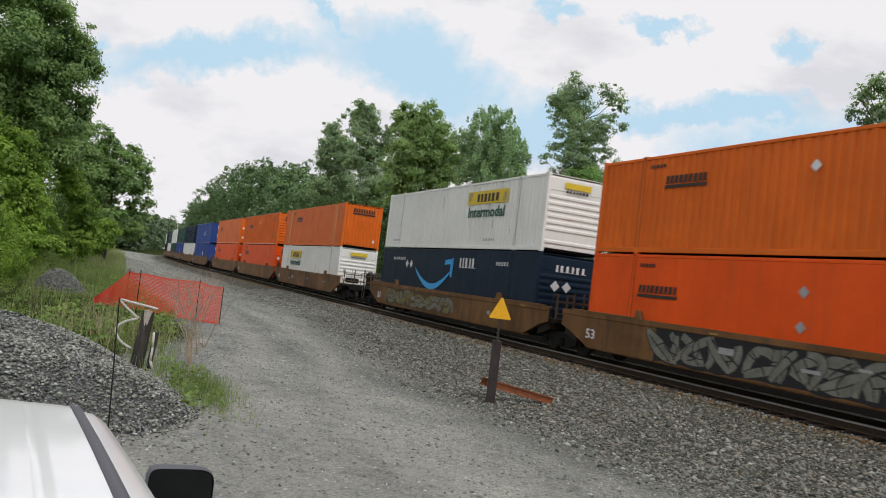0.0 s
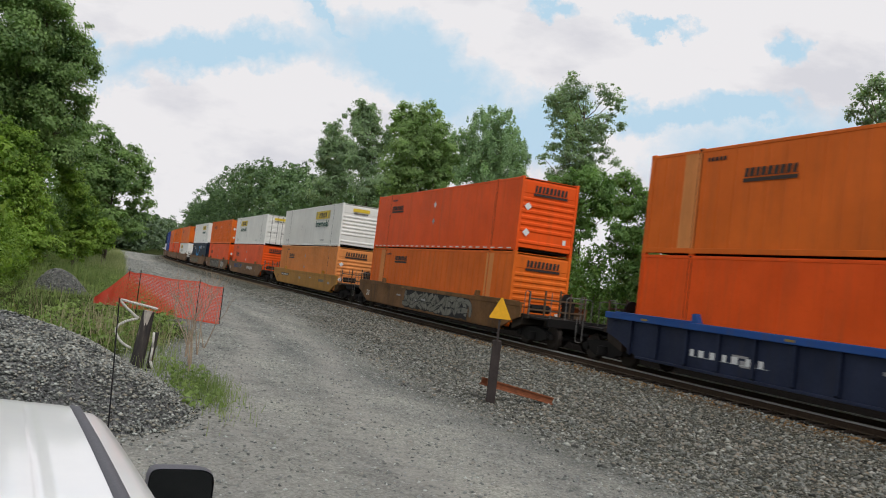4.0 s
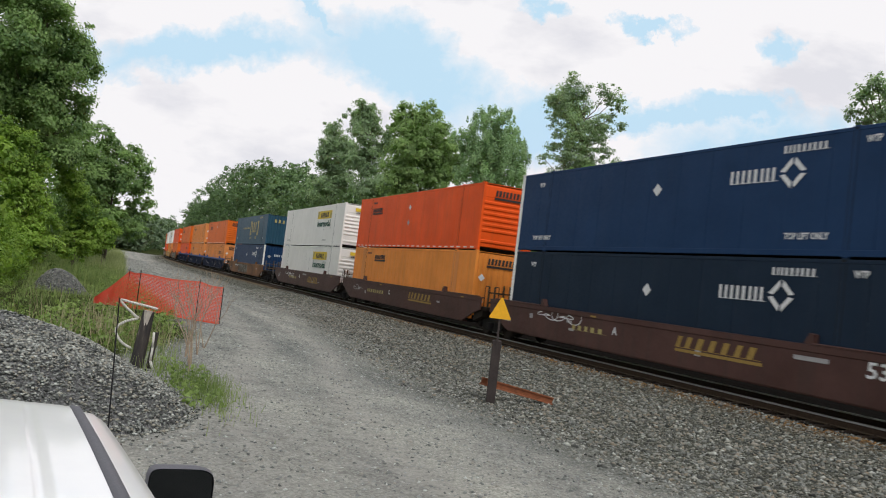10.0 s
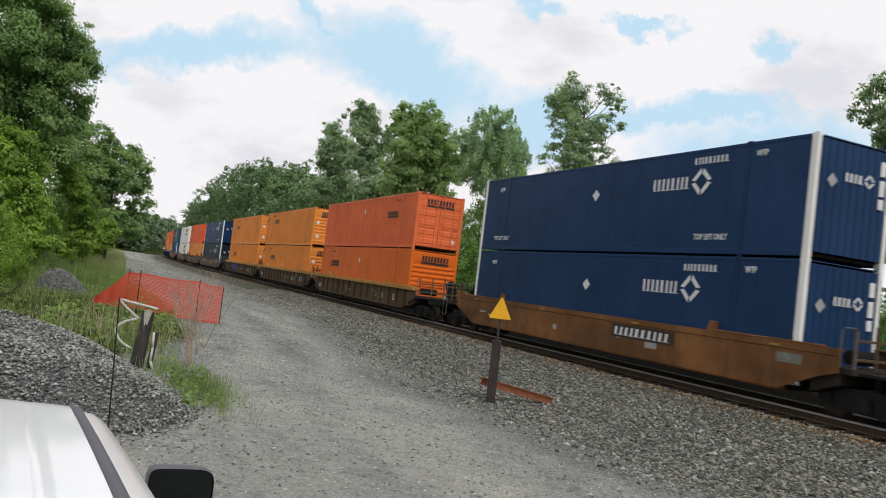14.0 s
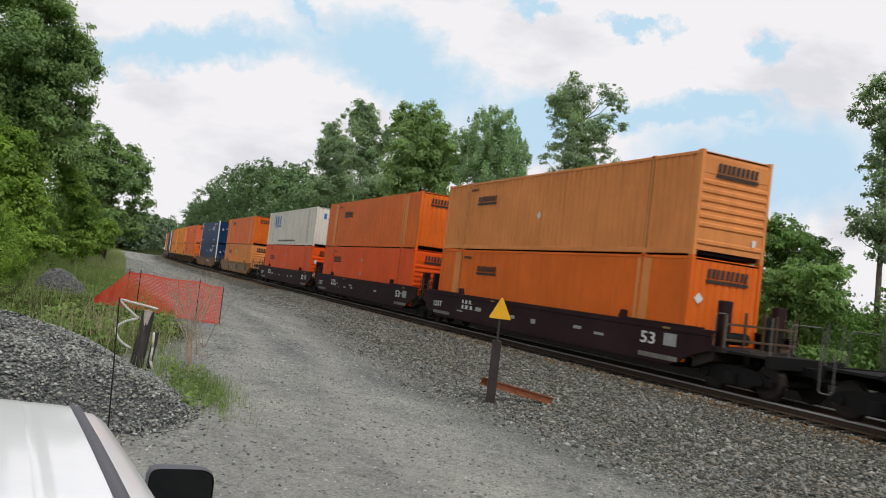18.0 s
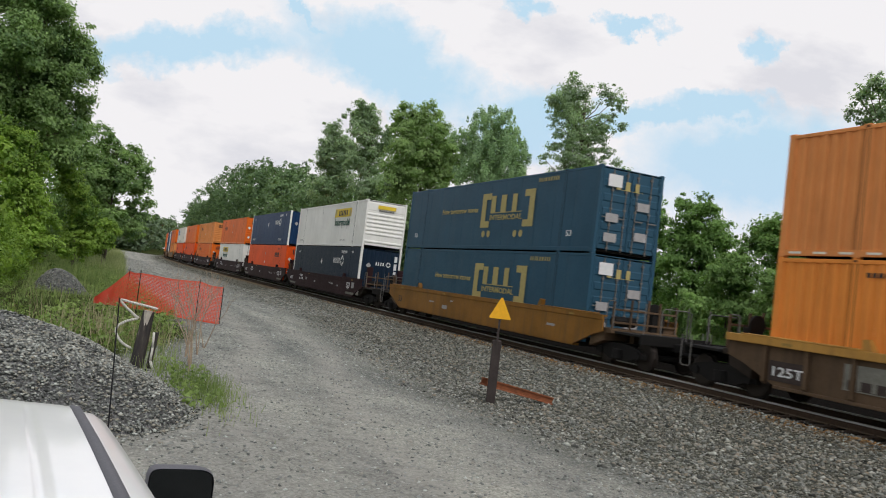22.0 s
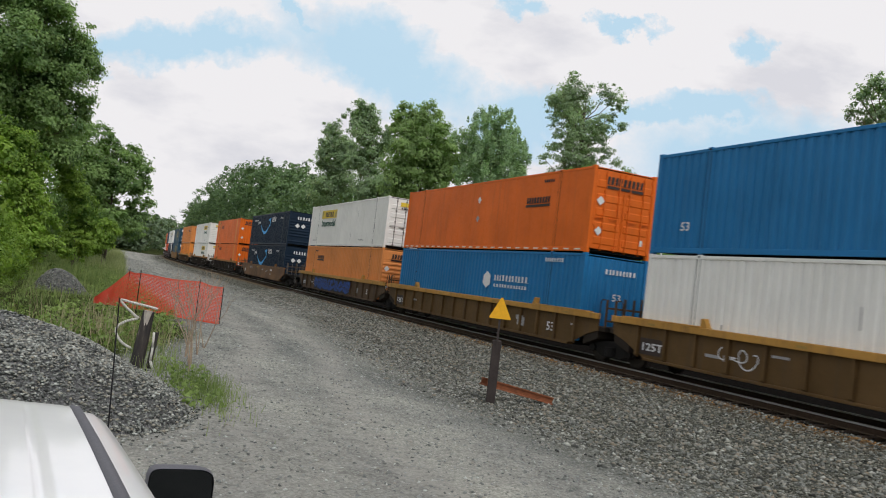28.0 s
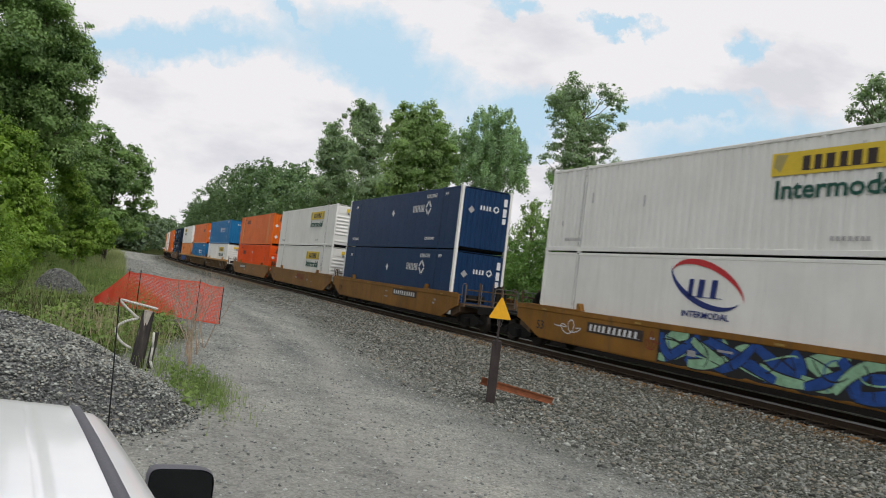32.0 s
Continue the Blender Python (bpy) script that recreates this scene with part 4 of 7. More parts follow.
grown(0.4701, 30.6, [(-1.3, 3.2, 0.46), (-0.4, 3.5, 0.45), (0.5, 3.7, 0.44), (1.1, 3.9, 0.32), (-0, 2.8, 0.61), (-1, 2.4, 0.58), (0.9, 2.8, 0.6)],
      MAT["leaf_bush"], 0.0977, 1, False, "low light green bush beyond the track", "bush", "bushes beyond the track", 0.2)

# the wood behind them
LEFT = [("oak", -0.80, 41, 16.0, 0.9), ("back_oak", -0.60, 58, 14.5, 0.9), ("back_oak", -0.53, 66, 11.0, 0.8), ("back_oak", -0.475, 78, 10.0, 0.8), ("oak", -0.455, 88, 8.5, 0.8),
        ("maple", -0.452, 96, 7.0, 0.9), ("maple", -0.445, 116, 6.8, 0.8)]
for key, tx, d, hgt, wd in LEFT:
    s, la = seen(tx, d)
    plant(key, s, la, hgt, "dark green broadleaf tree inside the wood", wide=wd, turn=rt.uniform(0, 6), group="trees at the wood's edge")
for key, tx, d, hgt, wd in [("sapling", -0.67, 30, 7.0, 1.0), ("bush", -0.60, 30, 2.5, 1.0), ("bush", -0.57, 31, 1.9, 1.0), ("bush", -0.575, 36, 2.6, 1.0), ("bush", -0.462, 72, 2.4, 0.9), ("bush", -0.655, 25, 3.2, 1.0), ("bush", -0.452, 88, 2.4, 0.9)]:
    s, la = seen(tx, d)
    plant(key, s, la, hgt, "bright yellow-green leafy bush at the wood's edge", "bush", wide=wd, turn=rt.uniform(0, 6), group="bushes at the wood's edge")

# lower trees that close the wood beyond the track: place along the line, to its right, height, width
for key, s, la, hgt, wd in [("maple", 66, 14.0, 10.5, 0.8), ("maple", 79, 14, 11.0, 0.9), ("maple", 72, 15, 11.0, 0.9), ("maple", 61, 15, 9.5, 0.85), ("maple", 52, 15, 9.0, 0.8), ("maple", 46, 14, 7.0, 0.8), ("maple", 88, 14, 12.0, 0.9), ("maple", 96, 13, 11.5, 0.9)]:
    plant(key, s, la, hgt, "mid-green broadleaf tree beyond the track", wide=wd, turn=rt.uniform(0, 6), group="trees beyond the track")
for i in range(17):
    s = (3.5, 6.5, 9.5, 12.0, 15, 18.5, 22, 25.5, 29, 33, 36, 39.5, 43, 46.5, 50, 53.5, 57)[i]
    plant("shrub", s, 9.6 + rt.uniform(0, 1.4), rt.uniform(3.2, 4.0) + (1.4 if s > 30 else 0), "dense green bush beyond the track", "bush", wide=rt.uniform(0.9, 1.1), turn=rt.uniform(0, 6), group="bushes beyond the track")


def woods(name, label, spots, per, leaf, mat, seed):
    """Far woods: one mass of uneven crowns."""
    rs = np.random.RandomState(seed)
    pts, nor = [], []
    for x, y, z, r, hgt in spots:
        lobes = [(x + rs.normal() * r * 0.45, y + rs.normal() * r * 0.45, z + hgt * f + rs.normal() * 0.6, r * rs.uniform(0.4, 0.65), r * rs.uniform(0.4, 0.6)) for f in (0.25, 0.45, 0.6, 0.72, 0.85)]
        p, q = lobe_points(rs, lobes, per)
        pts.append(p)
        nor.append(q)
    thing(name, label, "woods", kind="stuff", data=numpy_mesh(name, leaf_quads(rs, np.concatenate(pts), leaf, np.concatenate(nor)), 4, mat))


spots_r, spots_end = [], []
for i in range(76):
    s = 66 + 3.4 * i
    for row in range(2):
        la = 13.2 - 6.4 * smooth01(s, 185, 275) + 6 * row + rt.uniform(-1, 1)
        hgt = float(np.interp(s, [66, 90, 100, 112, 124, 138, 157, 195, 224, 260, 290, 325], [9.5, 11.0, 13.0, 14.5, 17.0, 20.5, 24.0, 26.5, 25.5, 23.0, 19.5, 14.0])) * rt.uniform(0.84, 1.04) + row * 1.2
        spots_r.append((*at_line(s, la, ground_z(s, la)), 3.3, hgt))
for i in range(120):
    s, la = rt.uniform(330, 640), rt.uniform(-100, -16)
    spots_end.append((*at_line(s, la, 0), 6.0 + (s - 330) * 0.006, rt.uniform(12, 15) + (s - 330) * 0.04))
for i in range(24):
    s = 128 + i * 8.5
    spots_end.append((*at_line(s, -19.5 - rt.uniform(0, 6), 0.2), 3.8, rt.uniform(6, 9)))
for i in range(34):
    s = rt.uniform(298, 345)
    spots_end.append((*at_line(s, rt.uniform(-40, -9.5), -0.3), 4.4, rt.uniform(8.0, 12.5)))
woods("woods_beyond_track", "wooded slope beyond the track", spots_r, 70, 0.46, MAT["leaf_slope"], 21)
woods("distant_woods", "far woods where the lane ends, haze in the leaf colour", spots_end, 8, 1.5, MAT["leaf_far"], 22)


# grass and weeds of the verge
def blades(name, label, mat, count, place, h0, h1, w, seed):
    rs = np.random.RandomState(seed)
    q = []
    for i in range(count):
        s, la = place(rs)
        x, y, z = at_line(s, la, ground_z(s, la))
        hgt = rs.uniform(h0, h1) * (1.0 if la > 0 else min(1.3, 0.45 + max(0, s - 20) * 0.016 + max(0, -15.5 - la) * 0.1)) * (0.45 if 22 < s < 37 and -18.0 < la < -15.2 else 1.0)
        a, lean, b = rs.uniform(0, 6.28), rs.uniform(0.05, 0.5) * hgt, rs.uniform(0, 6.28)
        dx, dy = math.cos(a) * w, math.sin(a) * w
        tx, ty = x + math.cos(b) * lean, y + math.sin(b) * lean
        q += [(x - dx, y - dy, z - 0.03), (x + dx, y + dy, z - 0.03), (tx + dx * 0.25, ty + dy * 0.25, z + hgt), (tx - dx * 0.25, ty - dy * 0.25, z + hgt)]
    thing(name, label, "grass", kind="stuff", data=numpy_mesh(name, np.array(q), 4, mat))


def verge(rs):
    while True:
        s = 13.6 + 97 * rs.rand() ** 1.7
        la = lane_edge(s) + 0.45 * noise.noise((s * 0.7, 3.0, 0.0)) - 0.25 - 0.5 * rs.rand() - 7.5 * rs.rand() ** 1.2
        if ((s - 31.0) / 2.0) ** 2 + ((la + 16.75) / 1.2) ** 2 > 0.3 + 0.7 * rs.rand():
            return s, la


CLUMP = (11.8, -14.2)


def clump(rs):
    return CLUMP[0] + rs.normal() * 0.9, CLUMP[1] + rs.normal() * 0.25


def post_weeds(rs):
    s = rs.uniform(13.0, 20.0)
    return s, -14.55 - 0.05 * (s - 13.0) + rs.normal() * 0.28


def straw_spot(rs):
    return 18.0 + rs.normal() * 1.3, -15.3 + rs.normal() * 0.7


def pale_spot(rs):
    s = rs.uniform(48, 112)
    return s, lane_edge(s) - 0.2 - 2.2 * rs.rand() ** 1.5


def verge_edge(rs):
    s = 24 + 46 * rs.rand()
    return s, lane_edge(s) - 0.15 - 4.4 * rs.rand() ** 1.3


def far_side(rs):
    return rs.uniform(2, 70), 8.5 + 5 * rs.rand()


blades("grass_verge", "tall uneven green grass and weeds of the verge", MAT["grass"], 17000, verge, 0.08, 0.38, 0.008, 31)
blades("verge_grass", "tall soft green grass along the lane's edge", MAT["grass"], 9000, verge_edge, 0.35, 0.85, 0.012, 38)
blades("grass_clump", "bright grass clump beside the leaning post", MAT["grass"], 1500, clump, 0.06, 0.5, 0.005, 32)
blades("post_weeds", "rough grass between the leaning post and the netting", MAT["grass"], 1100, post_weeds, 0.12, 0.6, 0.006, 36)
blades("straw_tuft", "pale dry stems behind the gravel heap", MAT["straw"], 260, straw_spot, 0.5, 1.7, 0.007, 35)
blades("dry_weeds", "pale dry weed stems among the grass", MAT["straw"], 420, verge, 0.3, 0.75, 0.006, 33)
blades("tall_grass", "tall pale grass where the verge meets the lane", MAT["pale_grass"], 5200, pale_spot, 0.6, 1.15, 0.014, 37)
blades("far_grass", "rough grass beyond the track", MAT["grass"], 8000, far_side, 0.2, 0.8, 0.015, 34)
rsl = np.random.RandomState(44)
lobes = []
for i in range(1300):
    s, la = verge(rsl)
    if la < lane_edge(s) - 0.7:
        big = rsl.uniform(0.16, 0.50) * min(1.35, 0.6 + s * 0.012) * (0.5 if 22 < s < 37 and -18.0 < la < -15.2 else 1.0)
        lobes.append((*at_line(s, la, ground_z(s, la) + big * 0.35), big, big * rsl.uniform(0.6, 1.1)))
for i in range(60):
    s, la = CLUMP[0] + rsl.uniform(-1.6, 2.4), CLUMP[1] - 0.05 + rsl.uniform(-0.4, 0.4)
    big = rsl.uniform(0.06, 0.17)
    lobes.append((*at_line(s, la, ground_z(s, la) + big * 0.4), big, big))
pts, nor = lobe_points(rsl, lobes, 0, 80000)
thing("leafy_weeds", "low leafy weeds in the verge", "weeds", kind="stuff", data=numpy_mesh("leafy_weeds", leaf_quads(rsl, pts, 0.068, nor), 4, MAT["weeds"]))


# bare twiggy saplings by the orange netting
def twigs(s, la, hgt, seed, label):
    r = random.Random(seed)
    g = Geo()
    x, y, z = at_line(s, la, ground_z(s, la) - 0.03)

    def grow(p, d, ln, rad, depth):
        q = p + d * ln
        g.tube(p, q, rad, rad * 0.65, 5, False)
        if depth:
            for _ in range(r.choice((2, 2, 3))):
                nd = (d + Vector((r.uniform(-0.55, 0.55), r.uniform(-0.55, 0.55), r.uniform(-0.1, 0.35)))).normalized()
                grow(q, nd, ln * r.uniform(0.6, 0.9), rad * 0.62, depth - 1)
    for _ in range(2):
        grow(Vector((x, y, z)), Vector((r.uniform(-0.45, 0.45), r.uniform(-0.3, 0.3), 1)).normalized(), hgt * 0.36, 0.013, 3)
    thing("dead_sapling", label, "dead plant", "dead saplings", data=g.mesh("dead_sapling", MAT["twig"]))


for i, (s, la, hgt) in enumerate([(13.6, -14.15, 1.5), (15.6, -14.0, 1.8), (17.5, -13.4, 1.7), (14.6, -14.0, 1.6), (16.2, -13.7, 1.9)]):
    twigs(s, la, hgt, 60 + i, "leafless reddish sapling in the verge")


# ---- orange safety netting on stakes ----
def netting():
    t = thing("safety_fence", "orange plastic safety netting sagging between thin stakes", "fence")
    m, n, l, b = nodes_of("orange_netting")
    b.inputs["Base Color"].default_value = (0.80, 0.10, 0.03, 1)
    b.inputs["Roughness"].default_value = 0.5
    co = coords(n, l, False, "UV")
    a = tex(n, l, co, 3, 4)
    l.new(ramp(n, l, a, [(0.3, (0.70, 0.075, 0.045)), (0.7, (0.88, 0.14, 0.085))]), b.inputs["Base Color"])
    tl = n.new("ShaderNodeBsdfTranslucent")
    tl.inputs[0].default_value = (0.85, 0.12, 0.05, 1)
    mx = n.new("ShaderNodeMixShader")
    mx.inputs[0].default_value = 0.35
    l.new(b.outputs[0], mx.inputs[1])
    l.new(tl.outputs[0], mx.inputs[2])
    l.new(mx.outputs[0], n["Material Output"].inputs[0])
    # line of stakes: (s, lat, foot height of net, top height)
    stakes = [(26.4, -15.6, 0.08, 0.22), (25.0, -14.75, 0.16, 1.20), (24.7, -14.45, 0.16, 1.20), (24.5, -12.75, 0.05, 1.20), (24.4, -12.05, 0.02, 1.12)]
    pts = []
    for (s0, l0, b0, t0), (s1, l1, b1, t1) in zip(stakes, stakes[1:]):
        steps = max(2, int(math.hypot(s1 - s0, l1 - l0) / 0.045))
        for i in range(steps):
            f = i / steps
            sag = 0.035 * math.sin(math.pi * f)
            pts.append((s0 + (s1 - s0) * f, l0 + (l1 - l0) * f, b0 + (b1 - b0) * f, t0 + (t1 - t0) * f - sag))
    pts.append(stakes[-1])
    g = Geo()
    rows = 26
    for i, (s, la, lo, hi) in enumerate(pts):
        zg = ground_z(s, la)
        s2, la2, lo2, hi2 = pts[min(i + 1, len(pts) - 1)]
        bulge = 0.05 * math.sin(i * 0.33)
        if i < len(pts) - 1:
            for r in range(rows + 1):
                f = r / rows
                hw = 0.0095 if 0 < r < rows else 0.022
                za, zb = zg + lo + (hi - lo) * f, ground_z(s2, la2) + lo2 + (hi2 - lo2) * f
                oa = bulge * math.sin(math.pi * f)
                p = [at_line(s + oa, la, za - hw), at_line(s2 + oa, la2, zb - hw), at_line(s2 + oa, la2, zb + hw), at_line(s + oa, la, za + hw)]
                g.add(p, [(0, 1, 2, 3)])
        hw = 0.008
        prev = None
        for r in range(9):
            f = r / 8
            p = at_line(s + bulge * math.sin(math.pi * f) + 0.003, la, zg + lo + (hi - lo) * f)
            if prev:
                q0, q1 = prev, p
                tx, ty = math.cos(line_at(s)[2]) * hw, -math.sin(line_at(s)[2]) * hw
                g.add([(q0[0] - tx, q0[1] - ty, q0[2]), (q0[0] + tx, q0[1] + ty, q0[2]), (q1[0] + tx, q1[1] + ty, q1[2]), (q1[0] - tx, q1[1] - ty, q1[2])], [(0, 1, 2, 3)])
            prev = p
    part("netting", g.mesh("netting", m), t)
    for s, la, lo, hi in stakes[1:]:
        zg = ground_z(s, la)
        part("stake", Geo().tube(at_line(s, la, zg - 0.1), at_line(s, la, zg + hi + 0.1), 0.014, 0.012, 6).mesh("stake", MAT["under"]), t, "thin dark steel stake")


netting()


# ---- leaning stub post with a loop of pale rope ----
def stub_post():
    b = Vector(at_line(13.75, -15.0, ground_z(13.75, -15.0) - 0.2))
    wood, n, l, bs = nodes_of("old_split_post")
    co = coords(n, l, False)
    a = tex(n, l, co, 3, 4, 0.6, (3, 3, 0.6))
    l.new(ramp(n, l, a, [(0.40, (0.022, 0.020, 0.020)), (0.6, (0.05, 0.042, 0.038)), (0.74, (0.20, 0.17, 0.14))]), bs.inputs["Base Color"])
    bs.inputs["Roughness"].default_value = 0.85
    bump(n, l, bs, a, 0.5, 0.02)
    t = thing("stub_post", "short leaning split post, charred dark with bare pale wood", "post")
    right = Vector((math.cos(HEAD), -math.sin(HEAD), 0))
    top = b + Vector((0, 0, 1.13)) + right * 0.10
    g = Geo()
    d = (top - b)
    g.tube(b, top, 0.115, 0.095, 9)
    part("stub", g.mesh("stub", wood), t)
    part("side_stake", Geo().tube(b + right * 0.19, b + d * 0.70 + right * 0.20, 0.05, 0.04, 7).mesh("side_stake", wood), t, "thin dark stake beside the post")
    bare = plain("bare_grey_wood", (0.46, 0.42, 0.37), 0.85, amount=0.25, scale=14, bmp=0.5)
    off = Vector((0, -0.05, 0)) + right * 0.012
    part("bare_wood", Geo().tube(b + d * 0.63 + off, b + d * 1.01 + off, 0.035, 0.072, 8).mesh("bare_wood", bare), t, "bare pale wood at the broken top")
    rope = plain("pale_rope", (0.62, 0.60, 0.55), 0.85, scale=60, amount=0.2, bmp=0.6)

    def at(rx, z):
        return b + right * rx + Vector((0, -0.14, z + 0.05))
    pts = [at(0.28, 1.14), at(0.12, 1.17), at(-0.12, 1.21), at(-0.30, 1.24), at(-0.22, 1.14), at(-0.05, 1.00), at(-0.01, 0.96), at(-0.18, 0.90), at(-0.30, 0.80), at(-0.30, 0.68), at(-0.20, 0.55), at(-0.06, 0.47)]
    fine = []
    for i in range(len(pts) - 1):
        p0, p1, p2, p3 = pts[max(0, i - 1)], pts[i], pts[i + 1], pts[min(len(pts) - 1, i + 2)]
        for j in range(5):
            f = j / 5
            fine.append(0.5 * ((2 * p1) + (p2 - p0) * f + (2 * p0 - 5 * p1 + 4 * p2 - p3) * f * f + (3 * p1 - p0 - 3 * p2 + p3) * f ** 3))
    fine.append(pts[-1])
    g = Geo().path(fine, 0.021, 7)
    part("rope", g.mesh("rope", rope, smooth=True), t, "pale frayed rope looped over the post")
    part("rope_end", Geo().path([at(0.27, 0.75), at(0.28, 0.5), at(0.27, 0.28), at(0.33, 0.12)], 0.02, 7).mesh("rope_end", rope, smooth=True), t, "pale rope hanging down")


stub_post()


# ---- triangular marker on a post, with a piece of scrap rail ----
def marker():
    s, la = 14.23, -7.98
    b = Vector(at_line(s, la, ground_z(s, la) - 0.12))
    t = thing("marker_post", "dark creosoted post with a yellow triangle on a thin rod", "sign post")
    t.location = b
    w = plain("creosoted_wood", (0.045, 0.036, 0.034), 0.85, amount=0.4, scale=5, bmp=0.5)
    part("post", Geo().box(-0.095, 0.095, -0.09, 0.09, 0, 1.42, 0.018).mesh("post", w), t)
    part("rod", Geo().box(-0.022, 0.022, -0.11, -0.075, 1.25, 1.98, 0.003).mesh("rod", w), t, "thin dark steel rod")
    yel = plain("worn_yellow_sign", (0.78, 0.40, 0.02), 0.55, scale=12, amount=0.12)
    tri = [(-0.215, 1.875), (0.215, 1.875), (0.225, 1.90), (0.02, 2.315), (-0.02, 2.315), (-0.225, 1.90)]
    part("triangle_plate", Geo().prism(tri, "y", -0.122, -0.114).mesh("triangle_plate", yel), t, "orange-yellow triangular plate")
    t.rotation_euler = (0, 0, radians(-4))
    rust = plain("flaking_rust", (0.21, 0.075, 0.035), 0.85, amount=0.5, scale=7, bmp=0.5)
    prof = [(-0.07, 0.0), (0.07, 0.0), (0.07, 0.014), (0.012, 0.03), (0.012, 0.12), (0.035, 0.13), (0.035, 0.16), (-0.035, 0.16), (-0.035, 0.13), (-0.012, 0.12), (-0.012, 0.03), (-0.07, 0.014)]
    g = Geo().prism(prof, "x", 0.0, 1.85)
    x0, x1 = Vector((b.x - 0.22, b.y + 0.35, ground_z(15.3, -7.6) + 0.33)), Vector((b.x + 1.40, b.y + 1.05, ground_z(15, -6) + 0.0))
    d = (x1 - x0).normalized()
    yv = Vector((0, 0, 1)).cross(d).normalized()
    zv = d.cross(yv)
    m = Matrix.Translation(x0) @ Matrix((d, yv, zv)).transposed().to_4x4()
    thing("scrap_rail", "rusty length of scrap rail leaning behind the post", "scrap metal", m=m, data=g.mesh("scrap_rail", rust))


marker()


# ---- the parked white car, seen over its roof ----
CAR_HEAD = radians(-29)


def parked_car():
    f = Vector((math.sin(CAR_HEAD), math.cos(CAR_HEAD), 0))
    r = Vector((math.cos(CAR_HEAD), -math.sin(CAR_HEAD), 0))
    base = r * -0.36
    gz = -0.12
    ang = math.pi / 2 - CAR_HEAD
    m = Matrix.Translation((base.x, base.y, gz)) @ Matrix.Rotation(ang, 4, "Z")      # x forward, y to its left
    car = thing("parked_car", "white parked estate car with dark roof trim and black mirrors", "car", m=m)
    wp, n, l, b = nodes_of("white_car_paint")
    co = coords(n, l, False)
    d = tex(n, l, co, 6, 4)
    l.new(ramp(n, l, d, [(0.35, (0.84, 0.84, 0.85)), (0.65, (0.89, 0.89, 0.89))]), b.inputs["Base Color"])
    b.inputs["Roughness"].default_value = 0.32
    b.inputs["Coat Weight"].default_value, b.inputs["Coat Roughness"].default_value = 0.6, 0.08
    glass, n, l, b = nodes_of("dark_car_glass")
    b.inputs["Base Color"].default_value, b.inputs["Roughness"].default_value = (0.01, 0.012, 0.012, 1), 0.05
    trim = plain("grey_roof_trim", (0.10, 0.10, 0.115), 0.55, scale=30, amount=0.1)
    black = plain("black_plastic", (0.012, 0.012, 0.014), 0.45, scale=30)
    # mirror tint is near-black in place of a reflection of dark trees
    mirror, n, l, b = nodes_of("mirror_glass")
    b.inputs["Metallic"].default_value, b.inputs["Roughness"].default_value, b.inputs["Base Color"].default_value = 1.0, 0.06, (0.045, 0.05, 0.055, 1)
    tyre = plain("tyre_rubber", (0.018, 0.018, 0.018), 0.85)

    def roof_z(x, y):
        """Roof surface: crowned across, falling towards the windscreen."""
        fall = 0.020 * max(0, x - 0.5) ** 2 + (0.55 * max(0, x - 2.20) ** 1.5)
        return 1.67 - fall - 0.035 * (y / 0.6) ** 2
    # roof panel with two pressed channels
    xs = list(np.linspace(0.32, 2.34, 34))
    ys = sorted(list(np.linspace(-0.543, 0.543, 31)) + [sg * (0.445 + d) for sg in (-1, 1) for d in (-0.016, -0.010, -0.004, 0.002, 0.008, 0.014)])
    vs = []
    for x in xs:
        for y in ys:
            ch = 0.005 * max(0, 1 - abs(abs(y) - 0.445) / 0.014) ** 0.6 * smooth01(2.30 - x, 0.0, 0.25)
            vs.append((x, y, roof_z(x, y) - ch))
    nn = len(ys)
    fs = [(i * nn + j, i * nn + j + 1, (i + 1) * nn + j + 1, (i + 1) * nn + j) for i in range(len(xs) - 1) for j in range(nn - 1)]
    part("roof", Geo().add(vs, fs).mesh("roof", wp, smooth=True), car, "white roof with pressed channels")
    for sg in (-1, 1):
        # ditch moulding along the roof edge, then the white side rail that bends down
        vs, fs = [], []
        for x in xs:
            for y, dz in ((0.543, -0.004), (0.546, 0.004), (0.567, 0.003), (0.570, -0.006)):
                vs.append((x, sg * y, roof_z(x, y) + dz))
        fs = [(i * 4 + j, i * 4 + j + 1, (i + 1) * 4 + j + 1, (i + 1) * 4 + j) for i in range(len(xs) - 1) for j in range(3)]
        part("roof_trim", Geo().add(vs, fs).mesh("roof_trim", trim, smooth=True), car, "dark grey roof ditch strip")
        vs = []
        xs2 = xs + [2.42, 2.52, 2.66, 2.82, 2.98]
        for x in xs2:
            base_z = roof_z(min(x, 2.34), 0.6) - max(0, x - 2.34) * 0.62
            off = max(0, x - 2.34) * 0.06
            for y, dz in ((0.570, -0.006), (0.60, -0.012), (0.628, -0.03), (0.642, -0.07), (0.645, -0.14)):
                vs.append((x, sg * (y + off), base_z + dz))
        fs = [(i * 5 + j, i * 5 + j + 1, (i + 1) * 5 + j + 1, (i + 1) * 5 + j) for i in range(len(xs2) - 1) for j in range(4)]
        part("side_rail", Geo().add(vs, fs).mesh("side_rail", wp, smooth=True), car, "white roof side rail and pillar")
        # side glass, body side
        part("side_window", Geo().add([(0.2, sg * 0.62, 1.54), (2.3, sg * 0.62, 1.48), (2.95, sg * 0.70, 0.98), (0.0, sg * 0.70, 0.98)], [(0, 1, 2, 3)]).mesh("side_window", glass), car, "dark side glass")
